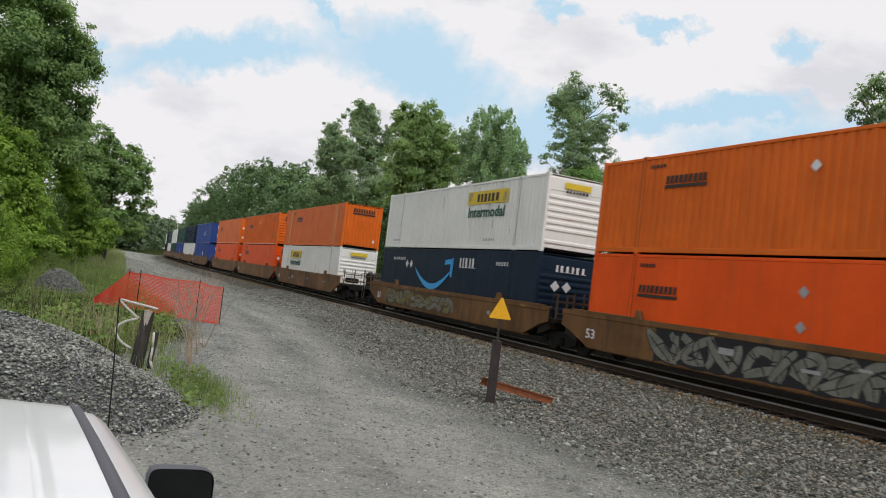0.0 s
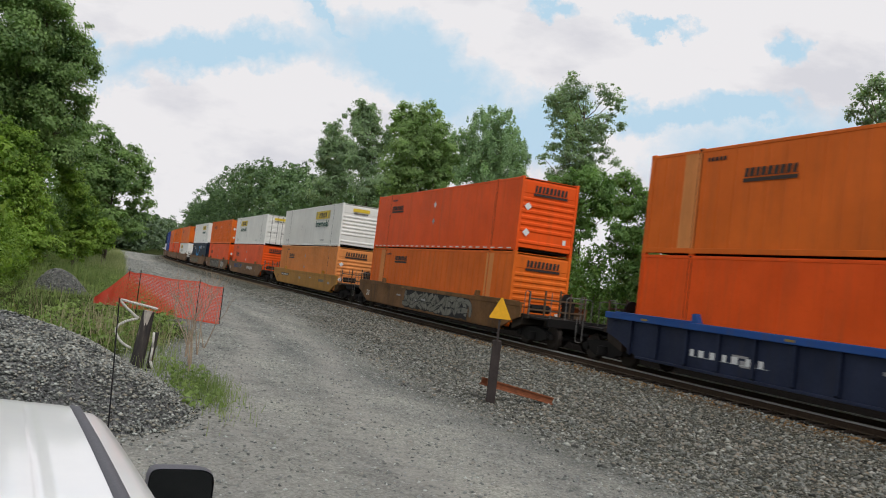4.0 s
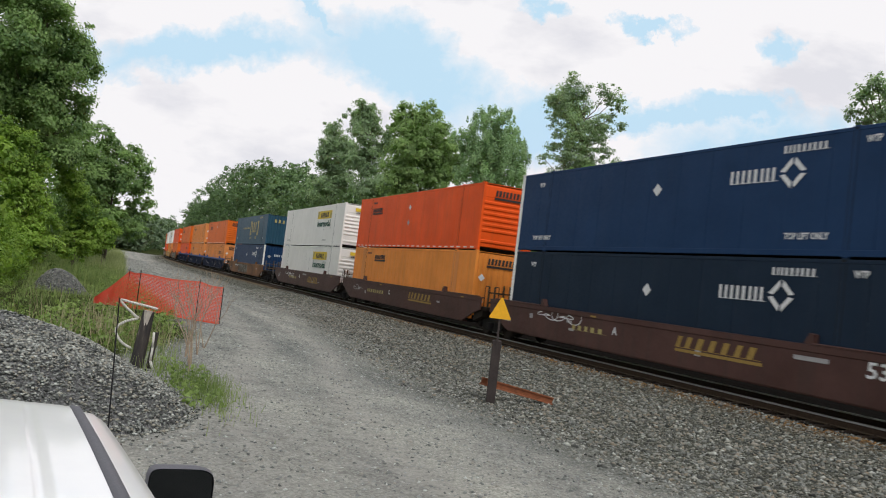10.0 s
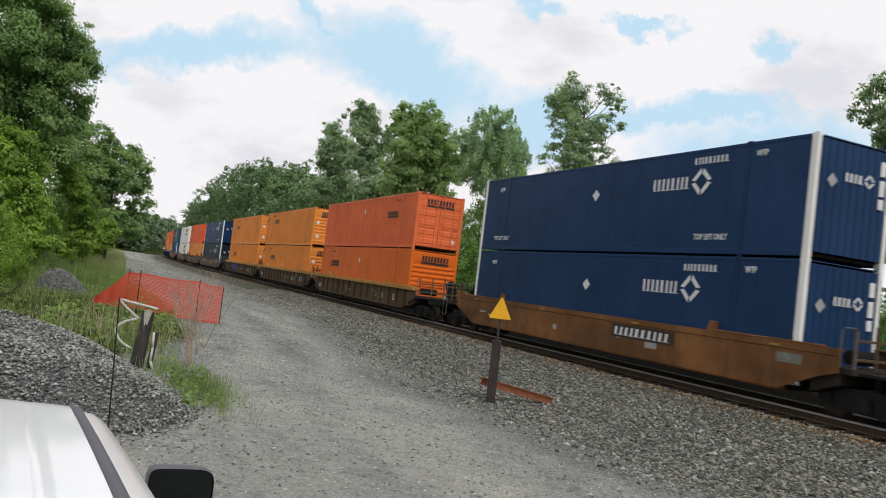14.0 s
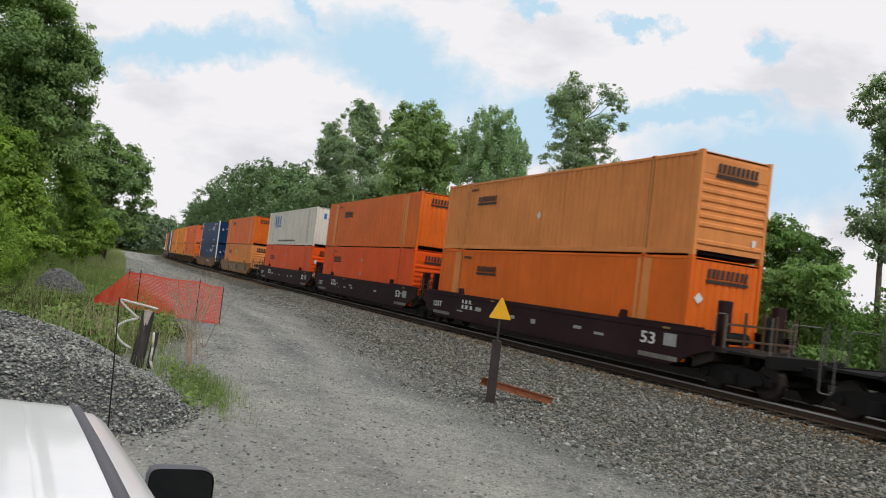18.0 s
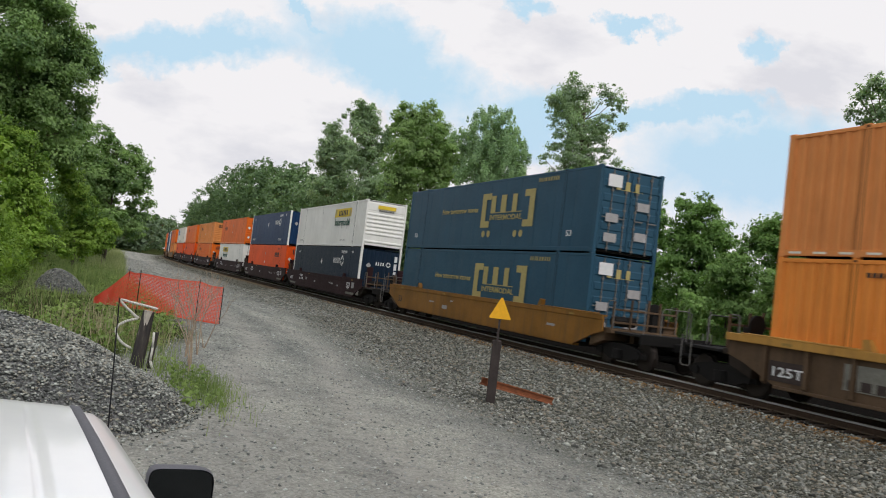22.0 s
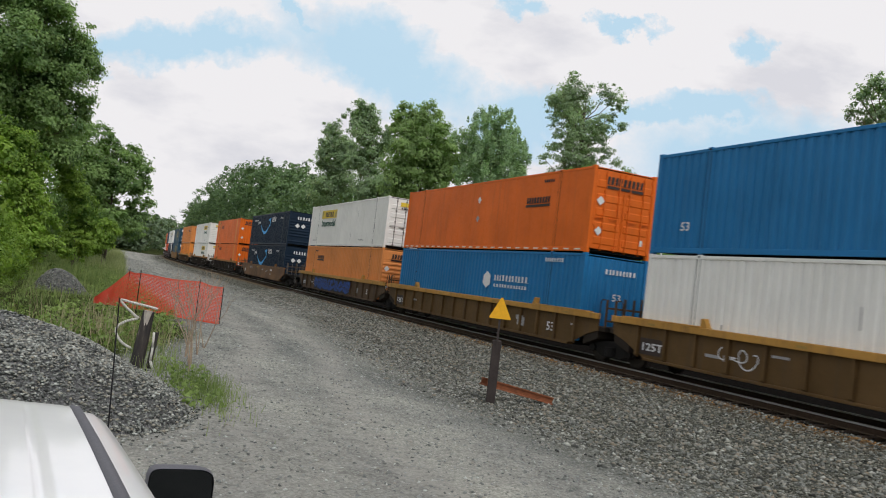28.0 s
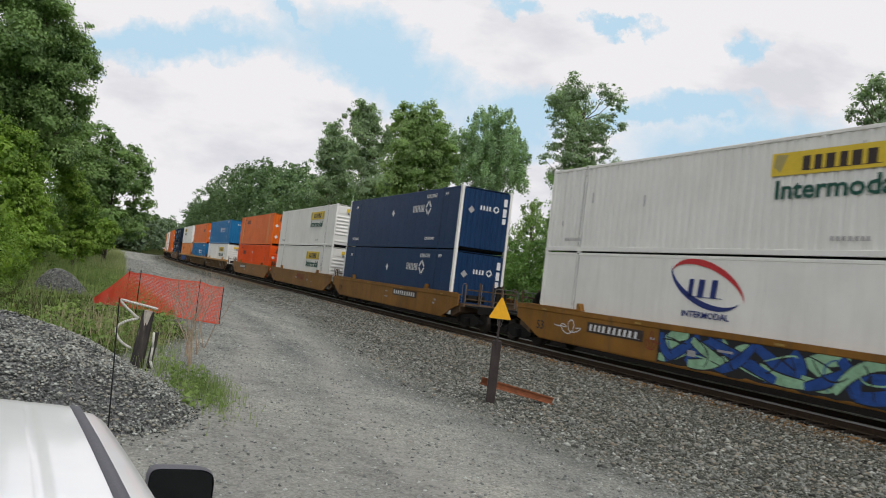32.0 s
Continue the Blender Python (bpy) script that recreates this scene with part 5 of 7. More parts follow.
        part("body_side", Geo().prism([(-0.75, 0.35), (-0.8, 0.95), (3.1, 0.98), (4.0, 0.9), (4.15, 0.6), (4.05, 0.3), (0, 0.25)], "y", sg * 0.60, sg * 0.78).mesh("body_side", wp), car)
        for x in (0.25, 3.2):
            w = part("wheel", Geo().tube((x, sg * 0.62, 0.32), (x, sg * 0.80, 0.32), 0.32, 0.32, 20).mesh("wheel", tyre), car)
            part("rim", Geo().tube((x, sg * 0.798, 0.32), (x, sg * 0.808, 0.32), 0.2, 0.19, 16).mesh("rim", MAT["grey"]), w)
        # door mirror
        g = Geo()
        cx, cy, cz = 2.80, sg * 0.975, 1.188
        seg = []
        for q in range(28):
            a = 2 * math.pi * q / 28
            ex = 0.40
            seg.append((0.112 * math.copysign(abs(math.cos(a)) ** ex, math.cos(a)), 0.078 * math.copysign(abs(math.sin(a)) ** ex, math.sin(a)) - 0.011 * math.cos(a)))
        rings = []
        for dx, scl in ((-0.035, 1.0), (0.0, 1.04), (0.05, 0.93), (0.085, 0.66), (0.10, 0.25)):
            rings.append([(cx + dx, cy + sg * -1 * p[0] * -1 * scl, cz + p[1] * scl) for p in seg])
        vs = [p for q in rings for p in q]
        kk = len(seg)
        fs = [(i * kk + j, i * kk + (j + 1) % kk, (i + 1) * kk + (j + 1) % kk, (i + 1) * kk + j) for i in range(len(rings) - 1) for j in range(kk)] + [tuple(range((len(rings) - 1) * kk, len(rings) * kk))]
        mh = part("door_mirror", Geo().add(vs, fs).mesh("door_mirror", trim, smooth=True), car, "dark plastic door mirror")
        part("mirror_glass", Geo().add([(cx - 0.028, cy + sg * p[0] * 0.96, cz + p[1] * 0.945) for p in seg], [tuple(range(kk))]).mesh("mirror_glass", mirror), mh, "mirror glass, tinted dark for the trees behind")
        part("mirror_arm", Geo().box(cx - 0.02, cx + 0.05, min(cy - sg * 0.24, cy - sg * 0.10), max(cy - sg * 0.24, cy - sg * 0.10), cz - 0.07, cz - 0.03, 0.01).mesh("mirror_arm", black), mh)
    part("windscreen", Geo().add([(2.34, -0.6, roof_z(2.34, 0.6)), (2.34, 0.6, roof_z(2.34, 0.6)), (3.05, 0.66, 0.98), (3.05, -0.66, 0.98)], [(0, 1, 2, 3)]).mesh("windscreen", glass), car, "dark windscreen")
    part("bonnet", Geo().prism([(3.05, 0.98), (3.3, 1.0), (3.9, 0.92), (4.15, 0.78), (4.15, 0.55), (3.05, 0.6)], "y", -0.80, 0.80).mesh("bonnet", wp), car)
    part("tailgate", Geo().prism([(0.32, 1.65), (0.22, 1.60), (-0.70, 0.95), (-0.80, 0.5), (-0.5, 0.4), (0.25, 1.0)], "y", -0.66, 0.66).mesh("tailgate", wp), car)
    part("floor_pan", Geo().box(-0.7, 4.0, -0.66, 0.66, 0.22, 0.5, 0.03).mesh("floor_pan", black), car)
    part("aerial", Geo().tube((3.30, -0.80, 0.90), (3.36, -0.765, 1.80), 0.004, 0.0025, 6).mesh("aerial", black), car, "thin black whip aerial")


parked_car()


# ---- drifting cloud: a far curved sheet that turns slowly ----
BLUE_GAPS = (
    (-0.320, 0.263, 0.166, 0.025, 0.227),
    (-0.060, 0.272, 0.148, 0.039, -0.355),
    (0.114, 0.218, 0.070, 0.041, -0.055),
    (0.277, 0.253, 0.111, 0.019, 0.173),
    (0.43, 0.358, 0.026, 0.018, -0.234),
    (0.110, 0.381, 0.033, 0.012, 0.121),
    (0.453, 0.203, 0.170, 0.056, 0.120),
    (0.379, 0.272, 0.089, 0.018, -0.020),
    (-0.173, 0.337, 0.045, 0.010, -0.408),
    (0.256, 0.375, 0.045, 0.008, -0.056),
    (-0.512, 0.251, 0.044, 0.015, 0.299),
)


def cb_z(n, l, sx):
    q = n.new("ShaderNodeMath")
    q.operation = "DIVIDE"
    l.new(sx.outputs[2], q.inputs[0])
    l.new(sx.outputs[1], q.inputs[1])
    return q.outputs[0]


def cloud_sheet():
    R = 3600.0
    vs, fs = [], []
    az, el = list(np.linspace(-62, 62, 63)), list(np.linspace(-2.0, 62, 33))
    for e in el:
        for a in az:
            vs.append((R * math.sin(radians(a)) * math.cos(radians(e)), R * math.cos(radians(a)) * math.cos(radians(e)), R * math.sin(radians(e))))
    n_ = len(az)
    fs = [(i * n_ + j, (i + 1) * n_ + j, (i + 1) * n_ + j + 1, i * n_ + j + 1) for i in range(len(el) - 1) for j in range(n_ - 1)]
    m = bpy.data.materials.new("broken_cloud")
    m.use_nodes = True
    n, l = m.node_tree.nodes, m.node_tree.links
    n.clear()
    out, em = n.new("ShaderNodeOutputMaterial"), n.new("ShaderNodeEmission")
    l.new(em.outputs[0], out.inputs[0])
    # gaps of blue: ellipses on the tangent plane of the view, torn by noise
    tc = n.new("ShaderNodeTexCoord")
    sx = n.new("ShaderNodeSeparateXYZ")
    l.new(tc.outputs["Object"], sx.inputs[0])
    cb = n.new("ShaderNodeCombineXYZ")
    for i, o in ((0, 0), (1, 2)):
        q = n.new("ShaderNodeMath")
        q.operation = "DIVIDE"
        l.new(sx.outputs[o], q.inputs[0])
        l.new(sx.outputs[1], q.inputs[1])
        l.new(q.outputs[0], cb.inputs[i])
    torn = n.new("ShaderNodeTexNoise")
    torn.inputs["Scale"].default_value, torn.inputs["Detail"].default_value = 7.0, 8
    l.new(cb.outputs[0], torn.inputs["Vector"])
    sh = n.new("ShaderNodeVectorMath")
    sh.operation = "MULTIPLY_ADD"
    sh.inputs[1].default_value, sh.inputs[2].default_value = (0.12, 0.075, 0), (-0.06, -0.0375, 0)
    l.new(torn.outputs["Color"], sh.inputs[0])
    puff = n.new("ShaderNodeTexNoise")
    puff.inputs["Scale"].default_value, puff.inputs["Detail"].default_value, puff.inputs["Roughness"].default_value = 26.0, 8, 0.62
    l.new(cb.outputs[0], puff.inputs["Vector"])
    sh2 = n.new("ShaderNodeVectorMath")
    sh2.operation = "MULTIPLY_ADD"
    sh2.inputs[1].default_value, sh2.inputs[2].default_value = (0.11, 0.08, 0), (-0.055, -0.04, 0)
    l.new(puff.outputs["Color"], sh2.inputs[0])
    p0 = n.new("ShaderNodeVectorMath")
    l.new(cb.outputs[0], p0.inputs[0])
    l.new(sh.outputs[0], p0.inputs[1])
    ps = n.new("ShaderNodeVectorMath")
    l.new(p0.outputs[0], ps.inputs[0])
    l.new(sh2.outputs[0], ps.inputs[1])
    gap = None
    for x, z, a, b, ang in BLUE_GAPS:
        mp = n.new("ShaderNodeMapping")
        mp.vector_type = "TEXTURE"
        mp.inputs["Location"].default_value, mp.inputs["Rotation"].default_value, mp.inputs["Scale"].default_value = (x, z, 0), (0, 0, ang), (a * 1.35, b * 1.7, 1)
        l.new(ps.outputs[0], mp.inputs[0])
        ln = n.new("ShaderNodeVectorMath")
        ln.operation = "LENGTH"
        l.new(mp.outputs[0], ln.inputs[0])
        if gap is None:
            gap = ln.outputs["Value"]
        else:
            mn = n.new("ShaderNodeMath")
            mn.operation = "MINIMUM"
            l.new(gap, mn.inputs[0])
            l.new(ln.outputs["Value"], mn.inputs[1])
            gap = mn.outputs[0]
    fac = ramp(n, l, gap, [(0.44, k(0.04)), (0.80, k(0.65)), (0.94, k(1))])
    shade = ramp(n, l, tex(n, l, cb.outputs[0], 5.0, 6, 0.55, (1, 2.2, 1)), [(0.34, (0.70, 0.70, 0.75)), (0.50, (0.865, 0.85, 0.87))])
    blue = ramp(n, l, cb_z(n, l, sx), [(0.0, (0.52, 0.67, 0.85)), (0.25, (0.49, 0.695, 0.85))])
    c = blend(n, l, fac, blue, shade)
    l.new(c, em.inputs[0])
    em.inputs[1].default_value = 1.035
    me = Geo().add(vs, fs).mesh("cloud_backdrop", m, smooth=True)
    return thing("cloud_backdrop", "bright white broken cloud with pale blue gaps", "sky", kind="structure", data=me)


clouds = cloud_sheet()


# ---- containers: 53 ft boxes. Local x along travel, y towards the lane, z up from the floor ----
CL, CW, CH = 16.154, 2.591, 2.896
HX, HY = CL / 2, CW / 2
CACHE = {}


def cached(key, make):
    if key not in CACHE:
        CACHE[key] = make()
    return CACHE[key]


def side_corr(mat):
    """Corrugated side wall between the frame rails, on +y."""
    g = Geo()
    x0, x1, z0, z1 = -HX + 0.16, HX - 0.16, 0.16, CH - 0.11
    pitch, dep = 0.278, 0.046
    xs, ys = [], []
    n = int((x1 - x0) / pitch)
    pitch = (x1 - x0) / n
    for i in range(n):
        b = x0 + i * pitch
        for fx, fy in ((0.0, 0), (0.34, 0), (0.51, 1), (0.83, 1)):
            xs.append(b + fx * pitch)
            ys.append(HY - 0.014 - fy * dep)
    xs.append(x1)
    ys.append(HY - 0.014)
    v = [(x, y, z) for x, y in zip(xs, ys) for z in (z0, z1)]
    f = [(2 * i, 2 * i + 2, 2 * i + 3, 2 * i + 1) for i in range(len(xs) - 1)]
    return g.add(v, f).mesh("side_panel", mat)


def wall_strip(name, outline, z0, z1, mat):
    """One folded sheet: an outline in x and y pulled up."""
    v = [(x, y, z) for x, y in outline for z in (z0, z1)]
    return Geo().add(v, [(2 * i, 2 * i + 2, 2 * i + 3, 2 * i + 1) for i in range(len(outline) - 1)]).mesh(name, mat)


def side_flat(mat):
    """Sheet side wall: wide plates with narrow seams."""
    x0, x1 = -HX + 0.16, HX - 0.16
    w = (x1 - x0) / 13
    o = []
    for i in range(13):
        a, b = x0 + i * w, x0 + (i + 1) * w
        o += [(a, HY - 0.026), (a + 0.008, HY - 0.017), (a + w / 2, HY - 0.013), (b - 0.008, HY - 0.017), (b, HY - 0.026)]
    return wall_strip("side_panel", o, 0.16, CH - 0.11, mat)


def side_panelled(mat):
    """Sheet wall with shallow pressed ribs."""
    x0, x1 = -HX + 0.16, HX - 0.16
    w = (x1 - x0) / 30
    o = []
    for i in range(30):
        a = x0 + i * w
        o += [(a, HY - 0.03), (a + 0.03, HY - 0.03), (a + 0.05, HY - 0.018), (a + w - 0.02, HY - 0.018), (a + w, HY - 0.03)]
    return wall_strip("side_panel", o, 0.16, CH - 0.11, mat)


def seam_mesh(mat):
    o = [(-0.30, HY - 0.03), (-0.30, HY - 0.004), (-0.25, HY - 0.004), (-0.24, HY - 0.014), (-0.03, HY - 0.014), (-0.02, HY - 0.004), (0.03, HY - 0.004), (0.04, HY - 0.014), (0.25, HY - 0.014), (0.26, HY - 0.004), (0.30, HY - 0.004), (0.30, HY - 0.03)]
    return wall_strip("seam_post", o, 0.15, CH - 0.10, mat)


def end_ribs(mat):
    """Closed end with horizontal pressed ribs (face on -x)."""
    x = -HX
    prof = [(x + 0.032, 0.16)]
    for i in range(8):
        z = 0.30 + i * 0.235
        if i != 1:
            prof += [(x + 0.032, z), (x - 0.004, z + 0.045), (x - 0.004, z + 0.12), (x + 0.032, z + 0.165)]
    prof += [(x + 0.032, 2.26), (x + 0.018, 2.28), (x + 0.018, 2.72), (x + 0.032, 2.74), (x + 0.032, CH - 0.11)]
    v = [(px, y, pz) for px, pz in prof for y in (-HY + 0.12, HY - 0.12)]
    return Geo().add(v, [(2 * i, 2 * i + 2, 2 * i + 3, 2 * i + 1) for i in range(len(prof) - 1)]).mesh("end_wall", mat)


def end_vert(mat):
    x = -HX
    w = (CW - 0.24) / 9
    o = []
    for i in range(9):
        y = -HY + 0.12 + i * w
        o += [(x + 0.042, y), (x + 0.042, y + 0.02), (x + 0.004, y + 0.07), (x + 0.004, y + w - 0.07), (x + 0.042, y + w - 0.02)]
    o.append((x + 0.042, HY - 0.12))
    return wall_strip("end_wall", o, 0.16, CH - 0.11, mat)


def door_leaf(mat):
    g = Geo()
    w = HY - 0.14
    g.box(0.02, 0.06, 0.006, w, 0.16, CH - 0.11, 0.004)
    for i in range(5):
        z = 0.30 + i * 0.47
        g.prism([(0.022, z), (0.0, z + 0.04), (0.0, z + 0.24), (0.022, z + 0.28)], "y", 0.10, w - 0.08)
    for y in (0.012, w - 0.035):
        g.box(0.004, 0.03, y, y + 0.03, 0.18, CH - 0.13)
    return g.mesh("door", mat)


def rod_mesh(mat):
    g = Geo().tube((-0.02, 0, 0.10), (-0.02, 0, CH - 0.08), 0.019, 0.019, 5)
    for z in (0.2, 0.95, 1.5, 2.1, 2.65):
        g.box(-0.035, 0.02, -0.045, 0.045, z - 0.03, z + 0.03)
    g.box(-0.05, -0.02, -0.02, 0.32, 1.18, 1.22, 0.004)
    return g.mesh("lock_rod", mat)


def hinge_mesh(mat):
    comb = [(0.02, 0.2), (0.045, 0.2), (0.045, 2.75), (0.02, 2.75)]
    for z in (2.6, 2.2, 1.6, 0.9, 0.3):
        comb += [(0.02, z + 0.09), (-0.05, z + 0.09), (-0.05, z), (0.02, z)]
    return Geo().prism(comb, "x", -0.01, 0.03).mesh("hinge_strip", mat)


def posts_mesh(mat):
    g = Geo()
    g.box(0, 0.17, 0, 0.12, 0.13, CH - 0.1, 0.008)
    g.box(-0.004, 0.178, -0.004, 0.13, 0.0, 0.13, 0.01)
    g.box(-0.004, 0.178, -0.004, 0.13, CH - 0.118, CH, 0.01)
    return g.mesh("corner_post", mat)


def slot_mesh():
    return Geo().box(0, 0.08, -0.003, 0.003, 0, 0.05).mesh("casting_slot", MAT["under"])


def mid_post(mat):
    return Geo().box(-0.05, 0.05, HY - 0.05, HY - 0.006, 0.1, CH - 0.06, 0.006).box(-0.09, 0.09, HY - 0.1, HY - 0.001, CH - 0.12, CH, 0.01).box(-0.09, 0.09, HY - 0.1, HY - 0.001, 0.0, 0.12, 0.01).mesh("lift_post", mat)


def rails_mesh(mat, top):
    if top:
        return Geo().box(-HX + 0.16, HX - 0.16, HY - 0.09, HY - 0.004, CH - 0.12, CH - 0.03, 0.01).mesh("top_rail", mat)
    return Geo().box(-HX + 0.16, HX - 0.16, HY - 0.09, HY - 0.004, 0.03, 0.17, 0.008).mesh("bottom_rail", mat)


def roof_mesh(mat):
    g = Geo().box(-HX + 0.05, HX - 0.05, -HY + 0.05, HY - 0.05, CH - 0.06, CH - 0.035)
    for i in range(24):
        x = -HX + 0.4 + i * 0.665
        g.box(x, x + 0.25, -HY + 0.2, HY - 0.2, CH - 0.04, CH - 0.02)
    return g.mesh("roof", mat)


def floor_mesh():
    return Geo().box(-HX + 0.16, HX - 0.16, -HY + 0.1, HY - 0.1, 0.06, 0.14).mesh("floor", MAT["under"])


FLIP = Matrix.Rotation(math.pi, 4, "Z")


def on_side(x, z, lift=0.006):
    """Pose for flat lettering on the +y wall: reads from front to back."""
    return Matrix.Translation((x, HY + lift, z)) @ Matrix(((-1, 0, 0), (0, 0, 1), (0, 1, 0))).transposed().to_4x4()


def on_end(y, z, lift=0.012):
    return Matrix.Translation((-HX - lift, y, z)) @ Matrix(((0, -1, 0), (0, 0, 1), (-1, 0, 0))).transposed().to_4x4()


def fitted(body, mat, w, h):
    """Lettering scaled to a width and height."""
    me = text_mesh(body, mat)
    co = [v.co for v in me.vertices]
    ww, hh = max(c.x for c in co) - min(c.x for c in co), max(c.y for c in co) - min(c.y for c in co)
    return me, Matrix.Diagonal((w / ww, h / hh, 1, 1))


def bars(n, w, h, mat, seed=0, under=0.0, slant=0.0):
    """Plain blocks in place of a name or number; centre at the origin in the xy plane."""
    def make():
        r = random.Random(seed * 31 + n)
        g = Geo()
        cuts = [r.uniform(0.8, 1.2) for _ in range(n)]
        x, unit = -w / 2, w / sum(cuts)
        lo, mid, hi = -h / 2, -h * 0.455, h / 2
        comb = [(w / 2 + slant * lo, lo), (-w / 2 + slant * lo, lo)]
        for c in cuts:
            x1 = x + c * unit * (1 if n == 1 else 0.66 if "black" in mat.name else 0.46)
            comb += [(x + slant * mid, mid), (x + slant * hi, hi), (x1 + slant * hi, hi), (x1 + slant * mid, mid)]
            x += c * unit
        comb.append((w / 2 + slant * mid, mid))
        g.prism(comb[::-1], "z", 0.0, 0.003)
        if under:
            g.prism([(-w / 2 - 0.05, -h / 2 - under * 1.6), (w / 2, -h / 2 - under * 1.6), (w / 2, -h / 2 - under * 0.5), (-w / 2 - 0.05, -h / 2 - under * 0.5)], "z", 0.0, 0.003)
        return g.mesh("lettering", mat)
    return cached(("bars", n, w, h, mat.name, seed, under, slant), make)


def plate(w, h, mat, name="panel"):
    return cached(("plate", w, h, mat.name), lambda: Geo().box(-w / 2, w / 2, -h / 2, h / 2, 0, 0.003).mesh(name, mat))


def diamond(r, mat):
    return cached(("dia", r, mat.name), lambda: Geo().prism([(-r, 0), (0, -r), (r, 0), (0, r)], "z", 0, 0.004).mesh("placard", mat))


def ring_diamond(r, mat):
    def make():
        g = Geo()
        for a in range(4):
            c, s = math.cos(a * math.pi / 2), math.sin(a * math.pi / 2)
            q = [(0.12 * r, r), (r, 0.12 * r), (0.62 * r, 0.12 * r - 0.06 * r), (0.05 * r, 0.6 * r)]
            q = [(x * c - y * s, x * s + y * c) for x, y in q]
            g.prism(q, "z", 0, 0.003)
        return g.mesh("emblem", mat)
    return cached(("ringd", r, mat.name), make)


def smile(w, mat):
    def make():
        up, lo = [], []
        for i in range(25):
            f = i / 24
            x = -w / 2 + w * f
            y = -0.21 * w * math.sin(math.pi * min(1, f * 0.97)) ** 0.9 + 0.03 * w * f
            th = 0.012 * w + 0.055 * w * math.sin(math.pi * f) ** 0.8
            up.append((x, y + th / 2)), lo.append((x, y - th / 2))
        g = Geo()
        v = [(*p, 0.003) for p in up] + [(*p, 0.003) for p in lo]
        g.add(v, [(i, 25 + i, 26 + i, i + 1) for i in range(24)])
        x, y = w / 2, 0.05 * w
        for q in ([(x - 0.18 * w, y + 0.01 * w), (x - 0.17 * w, y + 0.06 * w), (x + 0.04 * w, y + 0.085 * w), (x + 0.035 * w, y + 0.025 * w)], [(x - 0.035 * w, y + 0.03 * w), (x + 0.04 * w, y + 0.085 * w), (x + 0.02 * w, y - 0.13 * w), (x - 0.03 * w, y - 0.10 * w)]):
            g.prism(q, "z", 0, 0.003)
        return g.mesh("curved_arrow", mat)
    return cached(("smile", w, mat.name), make)


def brackets(w, h, mat):
    def make():
        g = Geo()
        t = 0.09 * w
        g.prism([(w / 2, -h / 2), (w / 2, h / 2), (w / 2 - 2 * t, h / 2), (w / 2 - 2 * t, h / 2 - t * 0.7), (w / 2 - t, h / 2 - t * 0.7), (w / 2 - t, t * 0.7 - h / 2), (w / 2 - 2 * t, t * 0.7 - h / 2), (w / 2 - 2 * t, -h / 2)], "z", 0, 0.003)
        return g.mesh("bracket_emblem", mat)
    return cached(("brk", w, h, mat.name), make)


def swoosh(w, mat, flip=1):
    def make():
        v, n = [], 22
        for i in range(n + 1):
            a = math.pi * (0.05 + 0.95 * i / n)
            th = 0.06 * w * math.sin(math.pi * i / n)
            for r in (0, th):
                v.append((math.cos(a) * (w / 2 - r * 0.4), flip * (math.sin(a) * 0.25 * w - r), 0.003))
        return Geo().add(v, [(2 * i, 2 * i + 1, 2 * i + 3, 2 * i + 2) for i in range(n)]).mesh("swoosh", mat)
    return cached(("swoosh", w, mat.name, flip), make)


def tape_mesh():
    def make():
        g = Geo()
        for i in range(24):
            x = -HX + 0.35 + i * 0.66
            g.box(x, x + 0.33, HY - 0.002, HY + 0.002, 0.075, 0.125)
        return g.mesh("reflective_tape", MAT["reflect"])
    return cached("tape", make)


LABELS = {
    "orange": "orange corrugated steel freight container with black lettering", "red": "red-orange freight container with black lettering", "tan": "faded tan-orange corrugated freight container",
    "amber": "amber-orange corrugated freight container with black lettering", "pink": "faded reddish freight container with rust runs", "white": "white freight container with a yellow banner and green lettering",
    "umax": "navy blue freight container with white corner posts", "umax_dark": "navy freight container with white corner posts, shade in its paint", "csx": "steel-blue freight container with gold bracket emblem", "csxw": "stained white freight container with blue lettering",
    "prime": "dark navy freight container with a light blue curved arrow", "chr": "bright blue freight container with white lettering", "nfi": "plain white freight container with a red swoosh",
    "royal": "royal blue freight container", "green": "dark green freight container", "dark": "dark blue-grey freight container", "plainwhite": "small plain white freight container"}


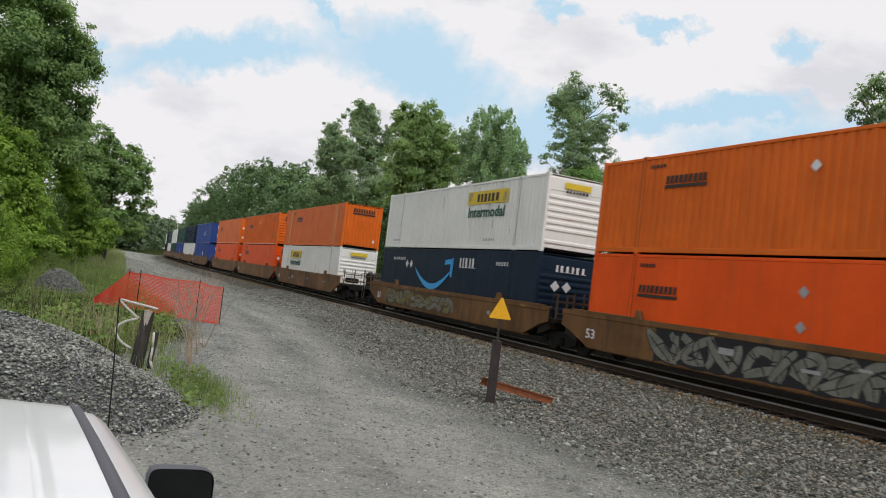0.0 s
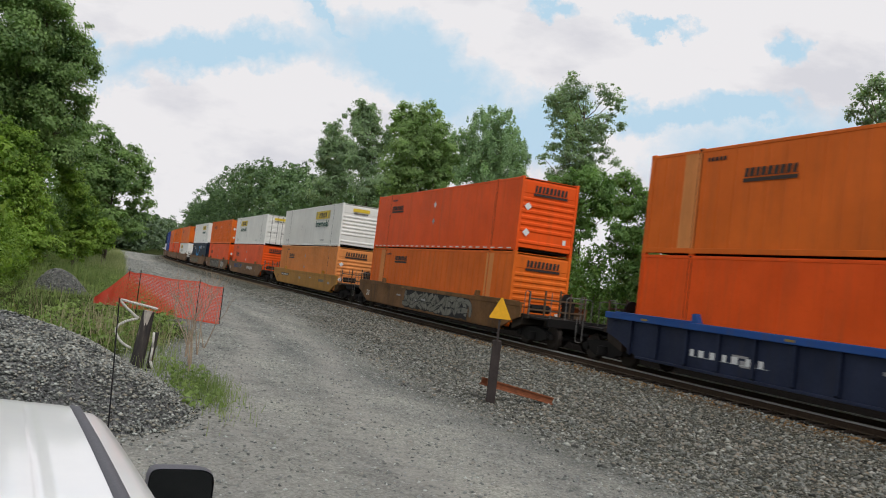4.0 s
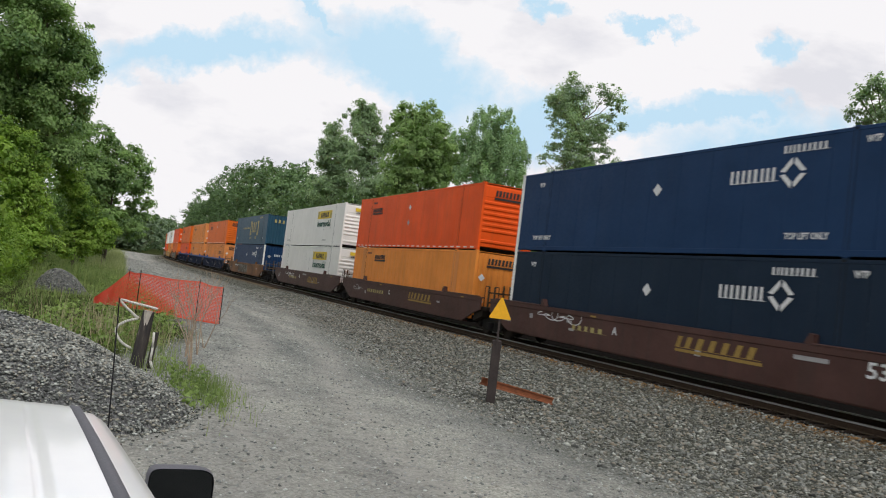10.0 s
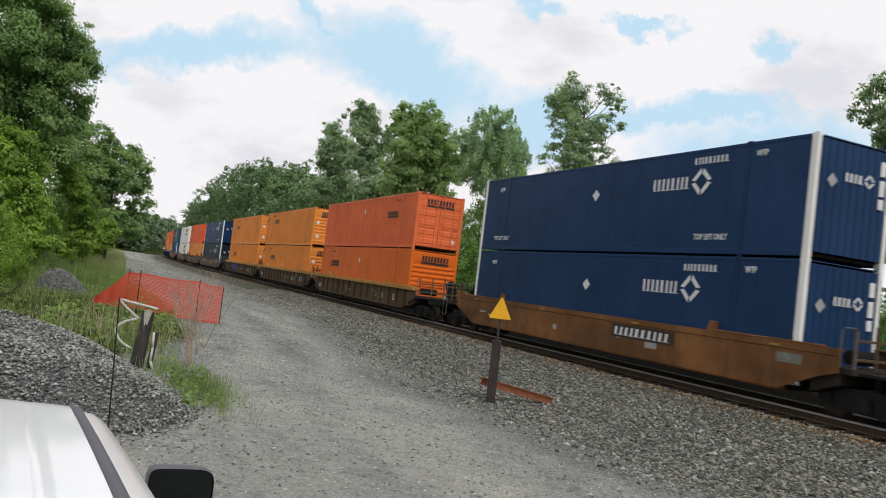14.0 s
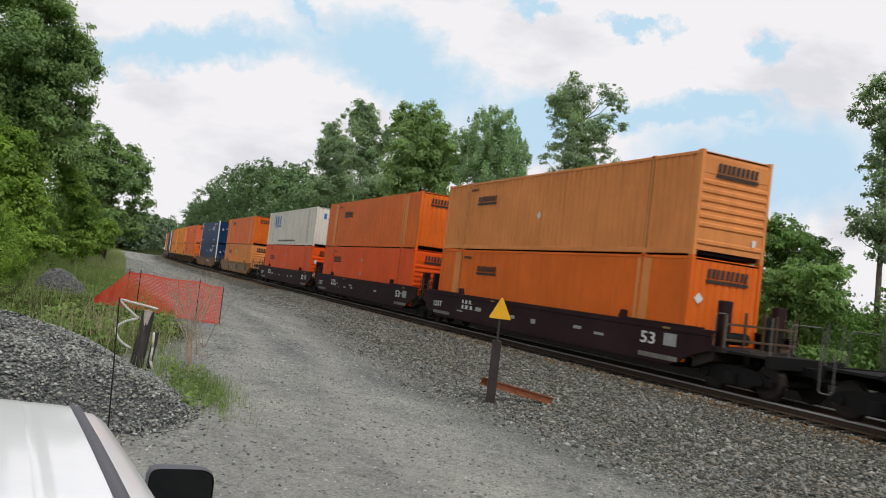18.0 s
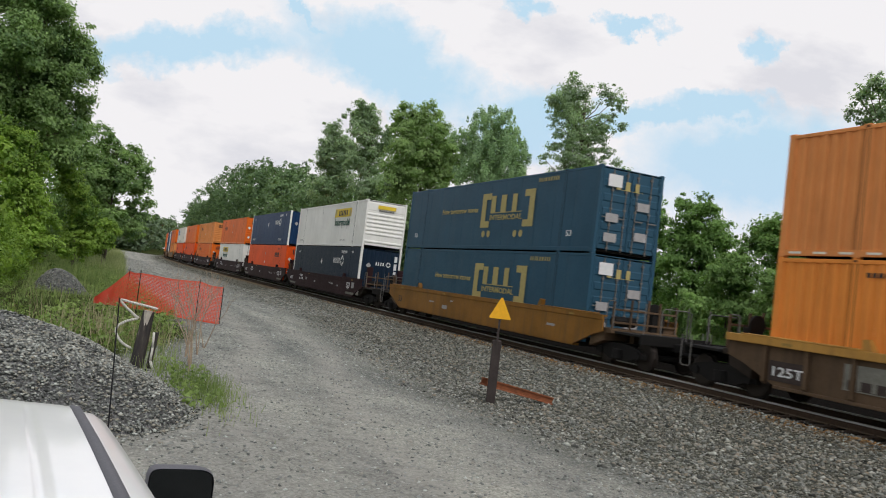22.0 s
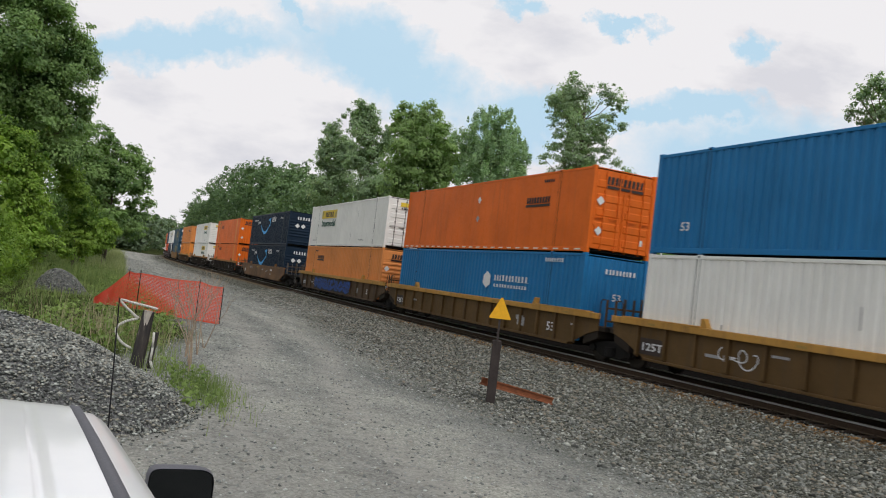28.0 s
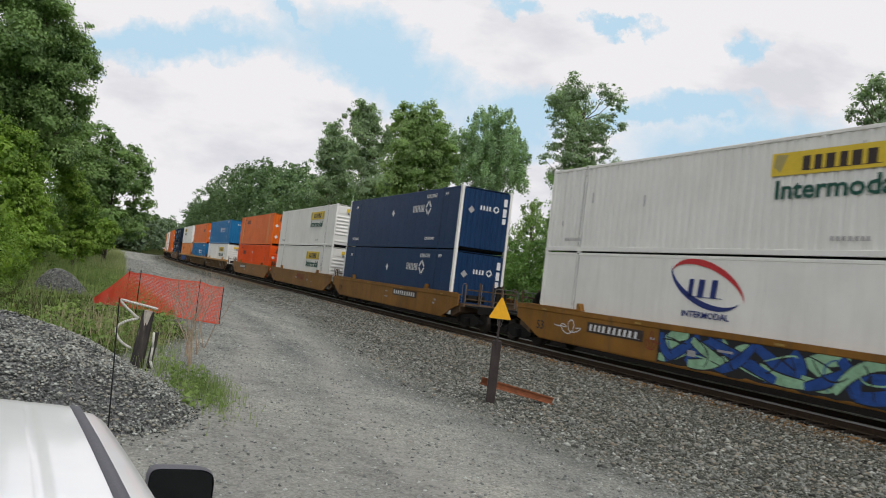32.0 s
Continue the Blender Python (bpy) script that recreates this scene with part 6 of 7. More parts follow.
def container(style, wall, rear, rev, seed):
    """One box. wall: corr, flat or panel; rear: ribs, doors or vert; rev: its lettered end is at the back."""
    r = random.Random(seed)
    # two lower navy boxes take a darker copy: their shading is in the paint
    base = {"umax": "navy", "umax_dark": "ink", "csx": "teal", "csxw": "dirty_white", "prime": "ink", "chr": "blue", "nfi": "white", "dark": "ink", "plainwhite": "white"}.get(style, style)
    mat = MAT[base]
    post = MAT["white"] if style in ("umax", "umax_dark") else mat
    top = thing("freight_container", LABELS[style], "container", "containers on the train")
    sides = {"corr": lambda: side_corr(mat), "flat": lambda: side_flat(mat), "panel": lambda: side_panelled(mat)}[wall]
    sm = cached(("side", wall, base), sides)
    part("side_panel", sm, top)
    part("side_panel", sm, top, m=FLIP)
    if wall == "panel":
        for x in (-HX + 1.95, HX - 1.75):
            part("seam_post", cached(("seam", base), lambda: seam_mesh(MAT["tan"] if base in ORANGES else mat)), top, "paler vertical seam posts", m=Matrix.Translation((x, 0, 0)))
    for nm, tp in (("top_rail", True), ("bottom_rail", False)):
        me = cached((nm, base), lambda: rails_mesh(mat, tp))
        part(nm, me, top)
        part(nm, me, top, m=FLIP)
    pm = cached(("post", post.name), lambda: posts_mesh(post))
    for sx in (-1, 1):
        for sy in (-1, 1):
            part("corner_post", pm, top, "white corner post" if style in ("umax", "umax_dark") else "", m=Matrix.Translation((sx * HX, sy * HY, 0)) @ Matrix.Diagonal((-sx, -sy, 1, 1)))
    lm = cached(("lift", base), lambda: mid_post(mat))
    for x in (-6.05, 6.05):
        lp = part("lift_post", lm, top, m=Matrix.Translation((x, 0, 0)))
        part("post_joint", cached("joint", lambda: Geo().box(-0.064, 0.064, HY - 0.05, HY - 0.0095, 0.15, CH - 0.11).mesh("post_joint", MAT["under"])), lp, "dark open joint beside the post")
        part("casting_slot", cached("slot", slot_mesh), top, m=Matrix.Translation((x - 0.04, HY, CH - 0.085)))
    part("roof", cached(("roof", base), lambda: roof_mesh(mat)), top)
    part("floor", cached("cfloor", floor_mesh), top)

    def end(kind, turn):
        if kind == "doors":
            dm, rm, hm = cached(("door", base), lambda: door_leaf(mat)), cached(("rod", base), lambda: rod_mesh(mat if base in ORANGES else MAT["grey"])), cached(("hinge", base), lambda: hinge_mesh(mat))
            for sy in (-1, 1):
                d = part("door", dm, top, m=turn @ Matrix.Translation((-HX, 0, 0)) @ Matrix.Diagonal((1, sy, 1, 1)))
                for y in (0.22, 0.78):
                    part("lock_rod", rm, d, "upright lock rod", m=Matrix.Translation((0, y, 0)))
                part("hinge_strip", hm, d, m=Matrix.Translation((0, HY - 0.16, 0)))
        else:
            part("end_wall", cached((kind, base), lambda: {"ribs": end_ribs, "vert": end_vert}[kind](mat)), top, m=turn)
    end(rear, Matrix.Identity(4))
    end("ribs" if rear == "doors" else "doors", FLIP)
    # lettering
    xd = -1 if rev else 1          # towards the lettered end
    if style in ORANGES:
        zz = 2.12 if wall != "panel" else 2.35
        zz += r.choice((0, 0, -0.25))
        part("name_board", bars(9, 1.62, 0.22, MAT["black_ink"], 3, 0.085, 0.12), top, "black block lettering over a bar", m=on_side(-4.75 if rev else {"panel": 3.6, "flat": 4.9}.get(wall, 4.2), zz))
        part("name_board", bars(9, 1.5, 0.26, MAT["black_ink"], 3, 0.085, 0.1), top, "black block lettering over a bar", m=on_end(0.0 if rear == "doors" else -0.05, 2.46))
        if wall != "panel":
            for z in (1.3, 2.1):
                if r.random() < 0.75:
                    part("placard", diamond(0.15, MAT["grey_ink"] if r.random() < 0.6 else MAT["white_ink"]), top, "grey diamond placard holder", m=on_side(0.0, z))
        if r.random() < 0.6:
            part("placard", diamond(0.16, MAT["white_ink"]), top, "pale diamond placard", m=on_end(HY - 0.35, 1.75))
            part("placard", diamond(0.16, MAT["white_ink"]), top, "pale diamond placard", m=on_end(HY - 0.38, 0.75))
        part("number", bars(5, 0.7, 0.1, MAT["black_ink"], seed % 5), top, "small dark number", m=on_side(xd * 5.4, 2.55))
        if wall == "flat" or (wall == "corr" and r.random() < 0.4):
            part("reflective_tape", tape_mesh(), top, "dashed white reflective tape")
        part("end_plate", plate(0.14, 0.2, MAT["white_ink"]), top, "pale certificate plate", m=on_end(-0.85, 0.55))
    elif style == "white":
        bx = 3.45 if not rev else -3.45
        p = part("banner", plate(3.55, 0.55, MAT["yellow_ink"]), top, "yellow banner with dark lettering", m=on_side(bx, 2.20, 0.004))
        part("banner_lettering", bars(6, 2.0, 0.34, MAT["black_ink"], 8), p, "dark block lettering", m=Matrix.Translation((0.12, -0.02, 0.004)))
        for sx in (-1, 1):
            part("banner_scroll", cached("scroll", lambda: Geo().prism([(1.3, -0.22), (1.66, -0.24), (1.7, 0.05), (1.5, 0.2)], "z", 0, 0.003).mesh("banner_scroll", MAT["gold_ink"])), p, m=Matrix.Translation((0, 0, 0.0035)) @ Matrix.Diagonal((sx, sx, 1, 1)))
        me, sc = fitted("Intermodal", MAT["green_ink"], 3.2, 0.46)
        part("word", me, top, "dark green word Intermodal", m=on_side(bx, 1.56) @ sc)
        part("end_banner", plate(1.15, 0.22, MAT["yellow_ink"]), top, "small yellow banner", m=on_end(0.0, 2.50, 0.03))
        part("number", bars(7, 1.0, 0.10, MAT["grey_ink"], seed % 7), top, "small grey number", m=on_side(6.4, 0.42))
        part("number", bars(7, 1.0, 0.10, MAT["grey_ink"], seed % 7), top, "small grey number", m=on_side(-4.0, 0.42))
        for q in range(5):
            part("scuff_mark", plate((0.03, 0.05, 0.04)[q % 3], (0.34, 0.2, 0.5)[(q + seed) % 3], MAT["grey_ink"]), top, "dull grey scuff", m=on_side(r.uniform(-7.2, 7.2), r.uniform(0.5, 2.5), 0.003))
        part("end_number", bars(7, 1.0, 0.09, MAT["black_ink"], 4), top, "small dark number", m=on_end(0.0, 2.28, 0.03))
    elif style in ("umax", "umax_dark"):
        part("name_board", bars(8, 1.5, 0.34, MAT["white_ink"], 5), top, "white block lettering", m=on_side(-3.3, 1.98))
        part("emblem", ring_diamond(0.37, MAT["white_ink"]), top, "white broken-diamond emblem", m=on_side(-4.48, 1.98))
        part("number", bars(9, 1.25, 0.18, MAT["white_ink"], 6), top, "small white number", m=on_side(-4.8, 2.55))
        me, sc = fitted("TOP LIFT ONLY", MAT["white_ink"], 1.2, 0.16)
        part("word", me, top, "white words TOP LIFT ONLY", m=on_side(-5.0, 0.47) @ sc)
        part("word", me, top, "white words TOP LIFT ONLY", m=on_side(6.3, 0.47) @ sc)
        part("placard", diamond(0.19, MAT["white_ink"]), top, "white diamond placard", m=on_side(0.25, 1.85))
        me, sc = fitted("WTP", MAT["white_ink"], 0.36, 0.16)
        part("word", me, top, "white letters WTP", m=on_side(-6.5, 2.55) @ sc)
        part("word", me, top, "white letters WTP", m=on_side(6.6, 2.4) @ sc)
        part("name_board", bars(4, 0.62, 0.20, MAT["white_ink"], 5), top, "white block lettering", m=on_end(0.0, 2.0))
        part("emblem", ring_diamond(0.17, MAT["white_ink"]), top, "white broken-diamond emblem", m=on_end(-0.5, 2.0))
        part("placard", diamond(0.17, MAT["grey_ink"]), top, "grey diamond placard", m=on_end(0.75, 1.85))
        part("number", cached("vnum", lambda: Geo().add(*[(q.v, q.f) for q in [Geo().box(-0.09, 0.09, -0.6, -0.35, 0, 0.003).box(-0.09, 0.09, -0.28, 0.1, 0, 0.003).box(-0.09, 0.09, 0.2, 0.55, 0, 0.003)]][0]).mesh("number", MAT["white_ink"])), top, "upright white number", m=on_end(-0.95, 2.0))
    elif style == "csx":
        for sx in (-1, 1):
            part("bracket_emblem", brackets(4.2, 1.42, MAT["gold_ink"]), top, "gold square bracket", m=on_side(-2.05, 1.62) @ Matrix.Diagonal((sx, sx, 1, 1)))
        part("name_board", bars(3, 2.5, 0.72, MAT["gold_ink"], 9), top, "gold block lettering", m=on_side(-2.0, 1.85))
        me, sc = fitted("INTERMODAL", MAT["gold_ink"], 2.6, 0.22)
        part("word", me, top, "gold word INTERMODAL", m=on_side(-2.0, 1.30) @ sc)
        me, sc = fitted("How tomorrow moves", MAT["gold_ink"], 3.6, 0.24)
        part("word", me, top, "gold words How tomorrow moves", m=on_side(2.2, 1.68) @ sc)
        for x in (-0.3, -0.75, -2.9, -3.35):
            part("dot", cached("dot", lambda: Geo().tube((0, 0, 0), (0, 0, 0.003), 0.14, 0.14, 14).mesh("dot", MAT["gold_ink"])), top, "gold dot", m=on_side(x, 0.65))
        part("name_board", bars(3, 1.1, 0.3, MAT["gold_ink"], 9), top, "gold block lettering", m=on_end(0.1, 2.30, 0.04))
        part("number", bars(9, 1.4, 0.14, MAT["gold_ink"], 2), top, "small gold number", m=on_side(-5.0, 2.62))
        me, sc = fitted("53", MAT["white_ink"], 0.34, 0.2)
        part("size_mark", me, top, "white number 53", m=on_side(-6.6, 0.62) @ sc)
        part("size_mark", me, top, "white number 53", m=on_side(6.9, 0.62) @ sc)
        if rear == "doors":
            part("end_plate", plate(0.55, 0.4, MAT["white_ink"]), top, "white panel", m=on_end(0.72, 2.42, 0.05))
            for yy, z in ((0.72, 1.2), (-0.5, 1.7), (-0.5, 0.7), (0.72, 0.55)):
                part("end_plate", plate(0.5, 0.28, MAT["grey_ink"]), top, "grey notice panel", m=on_end(yy, z, 0.05))
    elif style == "csxw":
        part("name_board", bars(3, 2.5, 0.72, MAT["csx_ink"], 9), top, "blue block lettering", m=on_side(4.15, 2.15))
        me, sc = fitted("INTERMODAL", MAT["csx_ink"], 2.3, 0.2)
        part("word", me, top, "blue word INTERMODAL", m=on_side(4.15, 1.62) @ sc)
        part("name_board", bars(3, 1.35, 0.4, MAT["csx_ink"], 9), top, "blue block lettering", m=on_end(0.05, 2.25, 0.03))
        part("number", bars(14, 6.0, 0.12, MAT["black_ink"], 2), top, "rust-stained number row", m=on_side(0.5, 0.38))
    elif style == "prime":
        part("curved_arrow", smile(4.15, MAT["sky_ink"]), top, "light blue curved arrow", m=on_side(1.28, 1.92))
        part("name_board", bars(5, 1.55, 0.42, MAT["white_ink"], 12), top, "white block lettering", m=on_side(-2.35, 2.30))
        for x in (4.5, 3.95):
            part("placard", diamond(0.2, MAT["white_ink"]), top, "white diamond placard", m=on_side(x, 2.1))
        part("number", bars(9, 1.7, 0.14, MAT["white_ink"], 2), top, "small white number", m=on_side(5.6, 2.35))
        part("number", bars(6, 1.0, 0.14, MAT["white_ink"], 3), top, "small white number", m=on_side(-5.4, 2.35))
        part("name_board", bars(6, 1.35, 0.24, MAT["white_ink"], 12), top, "white block lettering", m=on_end(-0.1, 2.35, 0.03))
        for yy in (0.55, 0.05):
            part("placard", diamond(0.2, MAT["white_ink"]), top, "white diamond placard", m=on_end(yy, 1.7, 0.03))
    elif style == "chr":
        part("emblem", cached("hexa", lambda: Geo().add(*[(q.v, q.f) for q in [Geo().prism([(math.cos(a) * 0.34, math.sin(a) * 0.34) for a in [radians(30 + 60 * i) for i in range(6)]], "z", 0, 0.002).tube((-0.1, 0, 0.002), (-0.1, 0, 0.004), 0.06, 0.06, 8)]][0]).mesh("emblem", MAT["white_ink"])), top, "white hexagon emblem", m=on_side(-1.45, 1.70))
        part("name_board", bars(11, 2.65, 0.22, MAT["white_ink"], 14), top, "white block lettering", m=on_side(-3.4, 1.80))
        part("name_board", bars(12, 2.65, 0.12, MAT["white_ink"], 15), top, "white block lettering", m=on_side(-3.4, 1.50))
        part("name_board", bars(9, 1.3, 0.16, MAT["white_ink"], 14), top, "white block lettering", m=on_end(-0.2, 2.35, 0.03))
        me, sc = fitted("53", MAT["white_ink"], 0.34, 0.24)
        part("size_mark", me, top, "white number 53", m=on_side(6.7, 0.75) @ sc)
        part("size_mark", me, top, "white number 53", m=on_side(-5.9, 0.75) @ sc)
        part("size_mark", me, top, "white number 53", m=on_end(-0.1, 1.5, 0.03) @ sc)
        part("number", bars(8, 1.2, 0.13, MAT["white_ink"], 1), top, "small white number", m=on_side(-6.3, 2.6))
    elif style == "nfi":
        part("swoosh", swoosh(2.8, MAT["red_ink"]), top, "red swoosh", m=on_side(0.1, 2.0) @ Matrix.Rotation(-0.3, 4, "Z"))
        part("swoosh", swoosh(2.7, MAT["navy_ink"], -1), top, "navy swoosh", m=on_side(0.15, 2.2) @ Matrix.Rotation(-0.3, 4, "Z"))
        part("name_board", bars(3, 1.25, 0.48, MAT["navy_ink"], 16, 0, 0.1), top, "navy block lettering", m=on_side(0.1, 2.0))
        me, sc = fitted("INTERMODAL", MAT["navy_ink"], 1.7, 0.17)
        part("word", me, top, "navy word INTERMODAL", m=on_side(0.05, 1.30) @ sc)
    elif style == "royal":
        part("name_board", bars(4, 0.9, 0.4, MAT["white_ink"], 5), top, "white block lettering", m=on_end(0.0, 2.3, 0.03))
        part("placard", plate(0.9, 0.4, MAT["white_ink"]), top, "white panel", m=on_end(0, 1.2, 0.03))
        part("placard", plate(0.6, 0.6, MAT["white_ink"]), top, "white panel", m=on_side(-2.0, 1.4))
    return top


# ---- well cars ----
CAR_LABEL = {"brown": "rust-brown intermodal well car streaked with grime", "yellow": "weathered yellow intermodal well car", "gold": "golden yellow intermodal well car with a dark number board", "patch": "yellow intermodal well car with grey paint patches", "bnsf": "maroon intermodal well car with ochre lettering",
             "dark": "dark brown intermodal well car with white stencils", "blue": "dark blue ribbed well car with a bright blue top edge", "rust": "rusty orange-brown intermodal well car", "rib": "grimy brown ribbed well car with a yellow top edge",
             "ochre": "ochre ribbed well car with a yellow top edge", "ribdark": "sooty ribbed well car with a rusty top edge"}
CAR_STYLE = {"brown": ("car_brown", "car_brown", False, 1.52), "yellow": ("car_yellow", "car_yellow", False, 1.50), "gold": ("car_gold", "car_gold", False, 1.50), "patch": ("car_yellow", "car_yellow", False, 1.50), "bnsf": ("car_maroon", "car_maroon", False, 1.50),
             "dark": ("car_dark", "car_dark", False, 1.50), "blue": ("car_blue", "chord_blue", True, 1.62), "rust": ("car_rust", "car_rust", False, 1.50), "rib": ("car_umber", "chord_yellow", True, 1.52), "ochre": ("car_ochre", "chord_yellow", True, 1.52), "ribdark": ("car_soot", "chord_rust", True, 1.52)}
SY = 1.46                       # outer face of the well's side


def well_side(mat, top, ribbed):
    g = Geo()
    y0, y1 = (SY - 0.06, SY) if not ribbed else (SY - 0.14, SY - 0.10)
    g.prism([(-9.25, top), (9.25, top), (9.25, 1.0), (8.75, 0.86), (7.75, 0.44), (-7.75, 0.44), (-8.75, 0.86), (-9.25, 1.0)], "y", y0, y1)
    g.box(-7.75, 7.75, SY - 0.30, SY - 0.03, 0.40, 0.47, 0.01)
    if not ribbed:
        g.prism([(SY, top - 0.16), (SY + 0.022, top - 0.14), (SY + 0.022, top + 0.01), (SY - 0.16, top + 0.01), (SY - 0.16, top - 0.03), (SY - 0.06, top - 0.05)], "x", -9.25, 9.25)
    return g.mesh("well_side", mat)


def chord(mat, top):
    return Geo().box(-9.25, 9.25, SY - 0.17, SY + 0.03, top - 0.17, top + 0.015, 0.012).mesh("top_chord", mat)


def rib(mat, top):
    return Geo().prism([(SY - 0.1, 0.46), (SY - 0.01, 0.52), (SY - 0.01, top - 0.17), (SY - 0.1, top - 0.17)], "x", -0.05, 0.05).mesh("rib", mat)


def end_deck(mat):
    g = Geo()
    g.box(9.2, 9.5, -1.3, 1.3, 0.98, 1.12, 0.012)
    g.prism([(8.5, 1.12), (9.22, 1.12), (9.22, 0.75), (8.5, 0.5)], "y", -1.32, 1.32)
    g.box(9.4, 9.62, -0.5, 0.5, 0.62, 1.1, 0.02)
    return g.mesh("end_deck", mat)


def guard(mat, top):
    return Geo().box(5.6, 8.75, SY - 0.24, SY + 0.035, top + 0.012, top + 0.05, 0.008).prism([(5.35, top + 0.02), (5.6, top + 0.02), (5.6, top + 0.24), (5.48, top + 0.26)], "y", SY - 0.2, SY - 0.02).mesh("end_guard", mat)


def coupler():
    g = Geo().box(9.5, 11.35, -0.11, 0.11, 0.68, 0.92, 0.02).box(11.3, 11.75, -0.2, 0.2, 0.62, 0.98, 0.05)
    g.box(9.6, 10.9, -1.25, 1.25, 1.0, 1.07, 0.008).box(10.85, 10.95, -1.3, 1.3, 0.8, 1.1, 0.01)
    return g.mesh("coupler_platform", MAT["under"])


def rail_loop(pts, mat):
    g = Geo()
    n, rad = 6, 0.016
    v, f = [], []
    pts = [Vector(p) for p in pts]
    for i, p in enumerate(pts):
        d = (pts[min(i + 1, len(pts) - 1)] - pts[max(i - 1, 0)]).normalized()
        u = d.cross(Vector((0.3, 0.9, 0.2))).normalized()
        w = d.cross(u)
        v += [tuple(p + (u * math.cos(2 * math.pi * a / n) + w * math.sin(2 * math.pi * a / n)) * rad) for a in range(n)]
    for i in range(len(pts) - 1):
        f += [(i * n + a, i * n + (a + 1) % n, (i + 1) * n + (a + 1) % n, (i + 1) * n + a) for a in range(n)]
    return g.add(v, f).mesh("handrail", mat)


def end_rails(long):
    out = [[(9.1, y, 1.05), (9.1, y, 1.90), (9.16, y, 1.97), (9.4, y, 1.97), (9.46, y, 1.90), (9.46, y, 1.05)] for y in (1.22, -1.22)]
    if long:
        out.append([(10.9, -0.6, 1.05), (10.9, -0.6, 1.84), (10.9, -0.5, 1.9), (10.9, 0.4, 1.9), (10.9, 0.5, 1.84), (10.9, 0.5, 1.05)])
        out += [[(10.9, y, 1.05), (10.9, y, 1.6), (10.9, y, 2.0)] for y in (-1.22, 1.22)]
        out.append([(10.6, 1.3, 1.3), (10.6, 1.3, 0.55), (10.66, 1.3, 0.5), (10.9, 1.3, 0.5), (10.95, 1.3, 0.55), (10.95, 1.3, 1.3)])
    return [rail_loop(p, MAT["grey"] if long else MAT["rail"]) for p in out]


def end_frame():
    """Welded frame of upright posts and cross bars that stands between two joined wells."""
    g = Geo()
    for y in (-1.22, -0.55, 0.1, 0.55, 1.22):
        g.box(9.40, 9.46, y - 0.03, y + 0.03, 1.10, 2.12 - 0.12 * abs(y), 0.006)
    for z in (1.32, 1.72):
        g.box(9.405, 9.455, -1.25, 1.25, z - 0.03, z + 0.03, 0.006)
    g.box(9.30, 9.40, 0.55, 1.2, 1.12, 1.30, 0.01)
    return g.mesh("end_frame", MAT["car_umber"])


def brake_gear():
    g = Geo().tube((9.15, 0.55, 1.75), (9.22, 0.55, 1.75), 0.27, 0.27, 14).tube((9.22, 0.55, 1.75), (9.4, 0.55, 1.75), 0.04, 0.04, 8).box(9.22, 9.42, 0.3, 0.8, 1.1, 1.7, 0.02)
    tank = Geo().tube((9.15, -0.2, 1.35), (9.15, -1.0, 1.35), 0.16, 0.16, 12)
    return [("brake_wheel", g.mesh("brake_wheel", MAT["under"])), ("air_reservoir", tank.mesh("air_reservoir", MAT["under"]))]


def truck_meshes():
    bol = Geo().box(-0.25, 0.25, -1.0, 1.0, 0.42, 0.72, 0.03).box(-0.18, 0.18, -0.35, 0.35, 0.70, 0.86, 0.02).mesh("truck", MAT["under"])
    fr = Geo().prism([(-1.15, 0.50), (-0.95, 0.60), (-0.45, 0.70), (0.45, 0.70), (0.95, 0.60), (1.15, 0.50), (1.15, 0.36), (0.8, 0.36), (0.45, 0.22), (-0.45, 0.22), (-0.8, 0.36), (-1.15, 0.36)], "y", -0.07, 0.07).mesh("side_frame", MAT["under"])
    sp = Geo().tube((0, 0.09, 0.27), (0, 0.09, 0.54), 0.19, 0.19, 12)
    wh = Geo()
    prof = [(-0.06, 0.10), (-0.06, 0.36), (-0.035, 0.42), (0.05, 0.435), (0.06, 0.425), (0.075, 0.46), (0.09, 0.46), (0.095, 0.40), (0.06, 0.36), (0.045, 0.10)]
    seg = 12
    v = [(r * math.cos(2 * math.pi * j / seg), p, r * math.sin(2 * math.pi * j / seg)) for p, r in prof for j in range(seg)]
    n = len(prof)
    f = [(i * seg + j, i * seg + (j + 1) % seg, ((i + 1) % n) * seg + (j + 1) % seg, ((i + 1) % n) * seg + j) for i in range(n) for j in range(seg)]
    f += [tuple(range(seg))]
    wh.add(v, f)
    ax = Geo().tube((0, -1.05, 0), (0, 1.05, 0), 0.085, 0.085, 10).tube((0, 1.05, 0), (0, 1.13, 0), 0.12, 0.11, 10).tube((0, -1.13, 0), (0, -1.05, 0), 0.11, 0.12, 10)
    return bol, fr, sp.mesh("spring", MAT["under"]), wh.mesh("wheel", MAT["wheel"], smooth=False), ax.mesh("axle", MAT["under"])


def add_truck(car, x):
    bol, fr, sp, wh, ax = cached("truck", truck_meshes)
    t = part("truck", bol, car, "greasy black two-axle truck", m=Matrix.Translation((x, 0, 0)))
    for sy in (-1, 1):
        part("side_frame", fr, t, m=Matrix.Translation((0, sy * 1.0, 0)))
        part("spring", sp, t, m=Matrix.Translation((0, sy * 0.98, 0)) @ Matrix.Diagonal((1, sy, 1, 1)))
    for dx in (-0.89, 0.89):
        part("axle", ax, t, m=Matrix.Translation((dx, 0, 0.435)))
        for sy in (-1, 1):
            part("wheel", wh, t, "worn steel wheel", m=Matrix.Translation((dx, sy * 0.78, 0.435)) @ Matrix.Diagonal((1, -sy, 1, 1)))


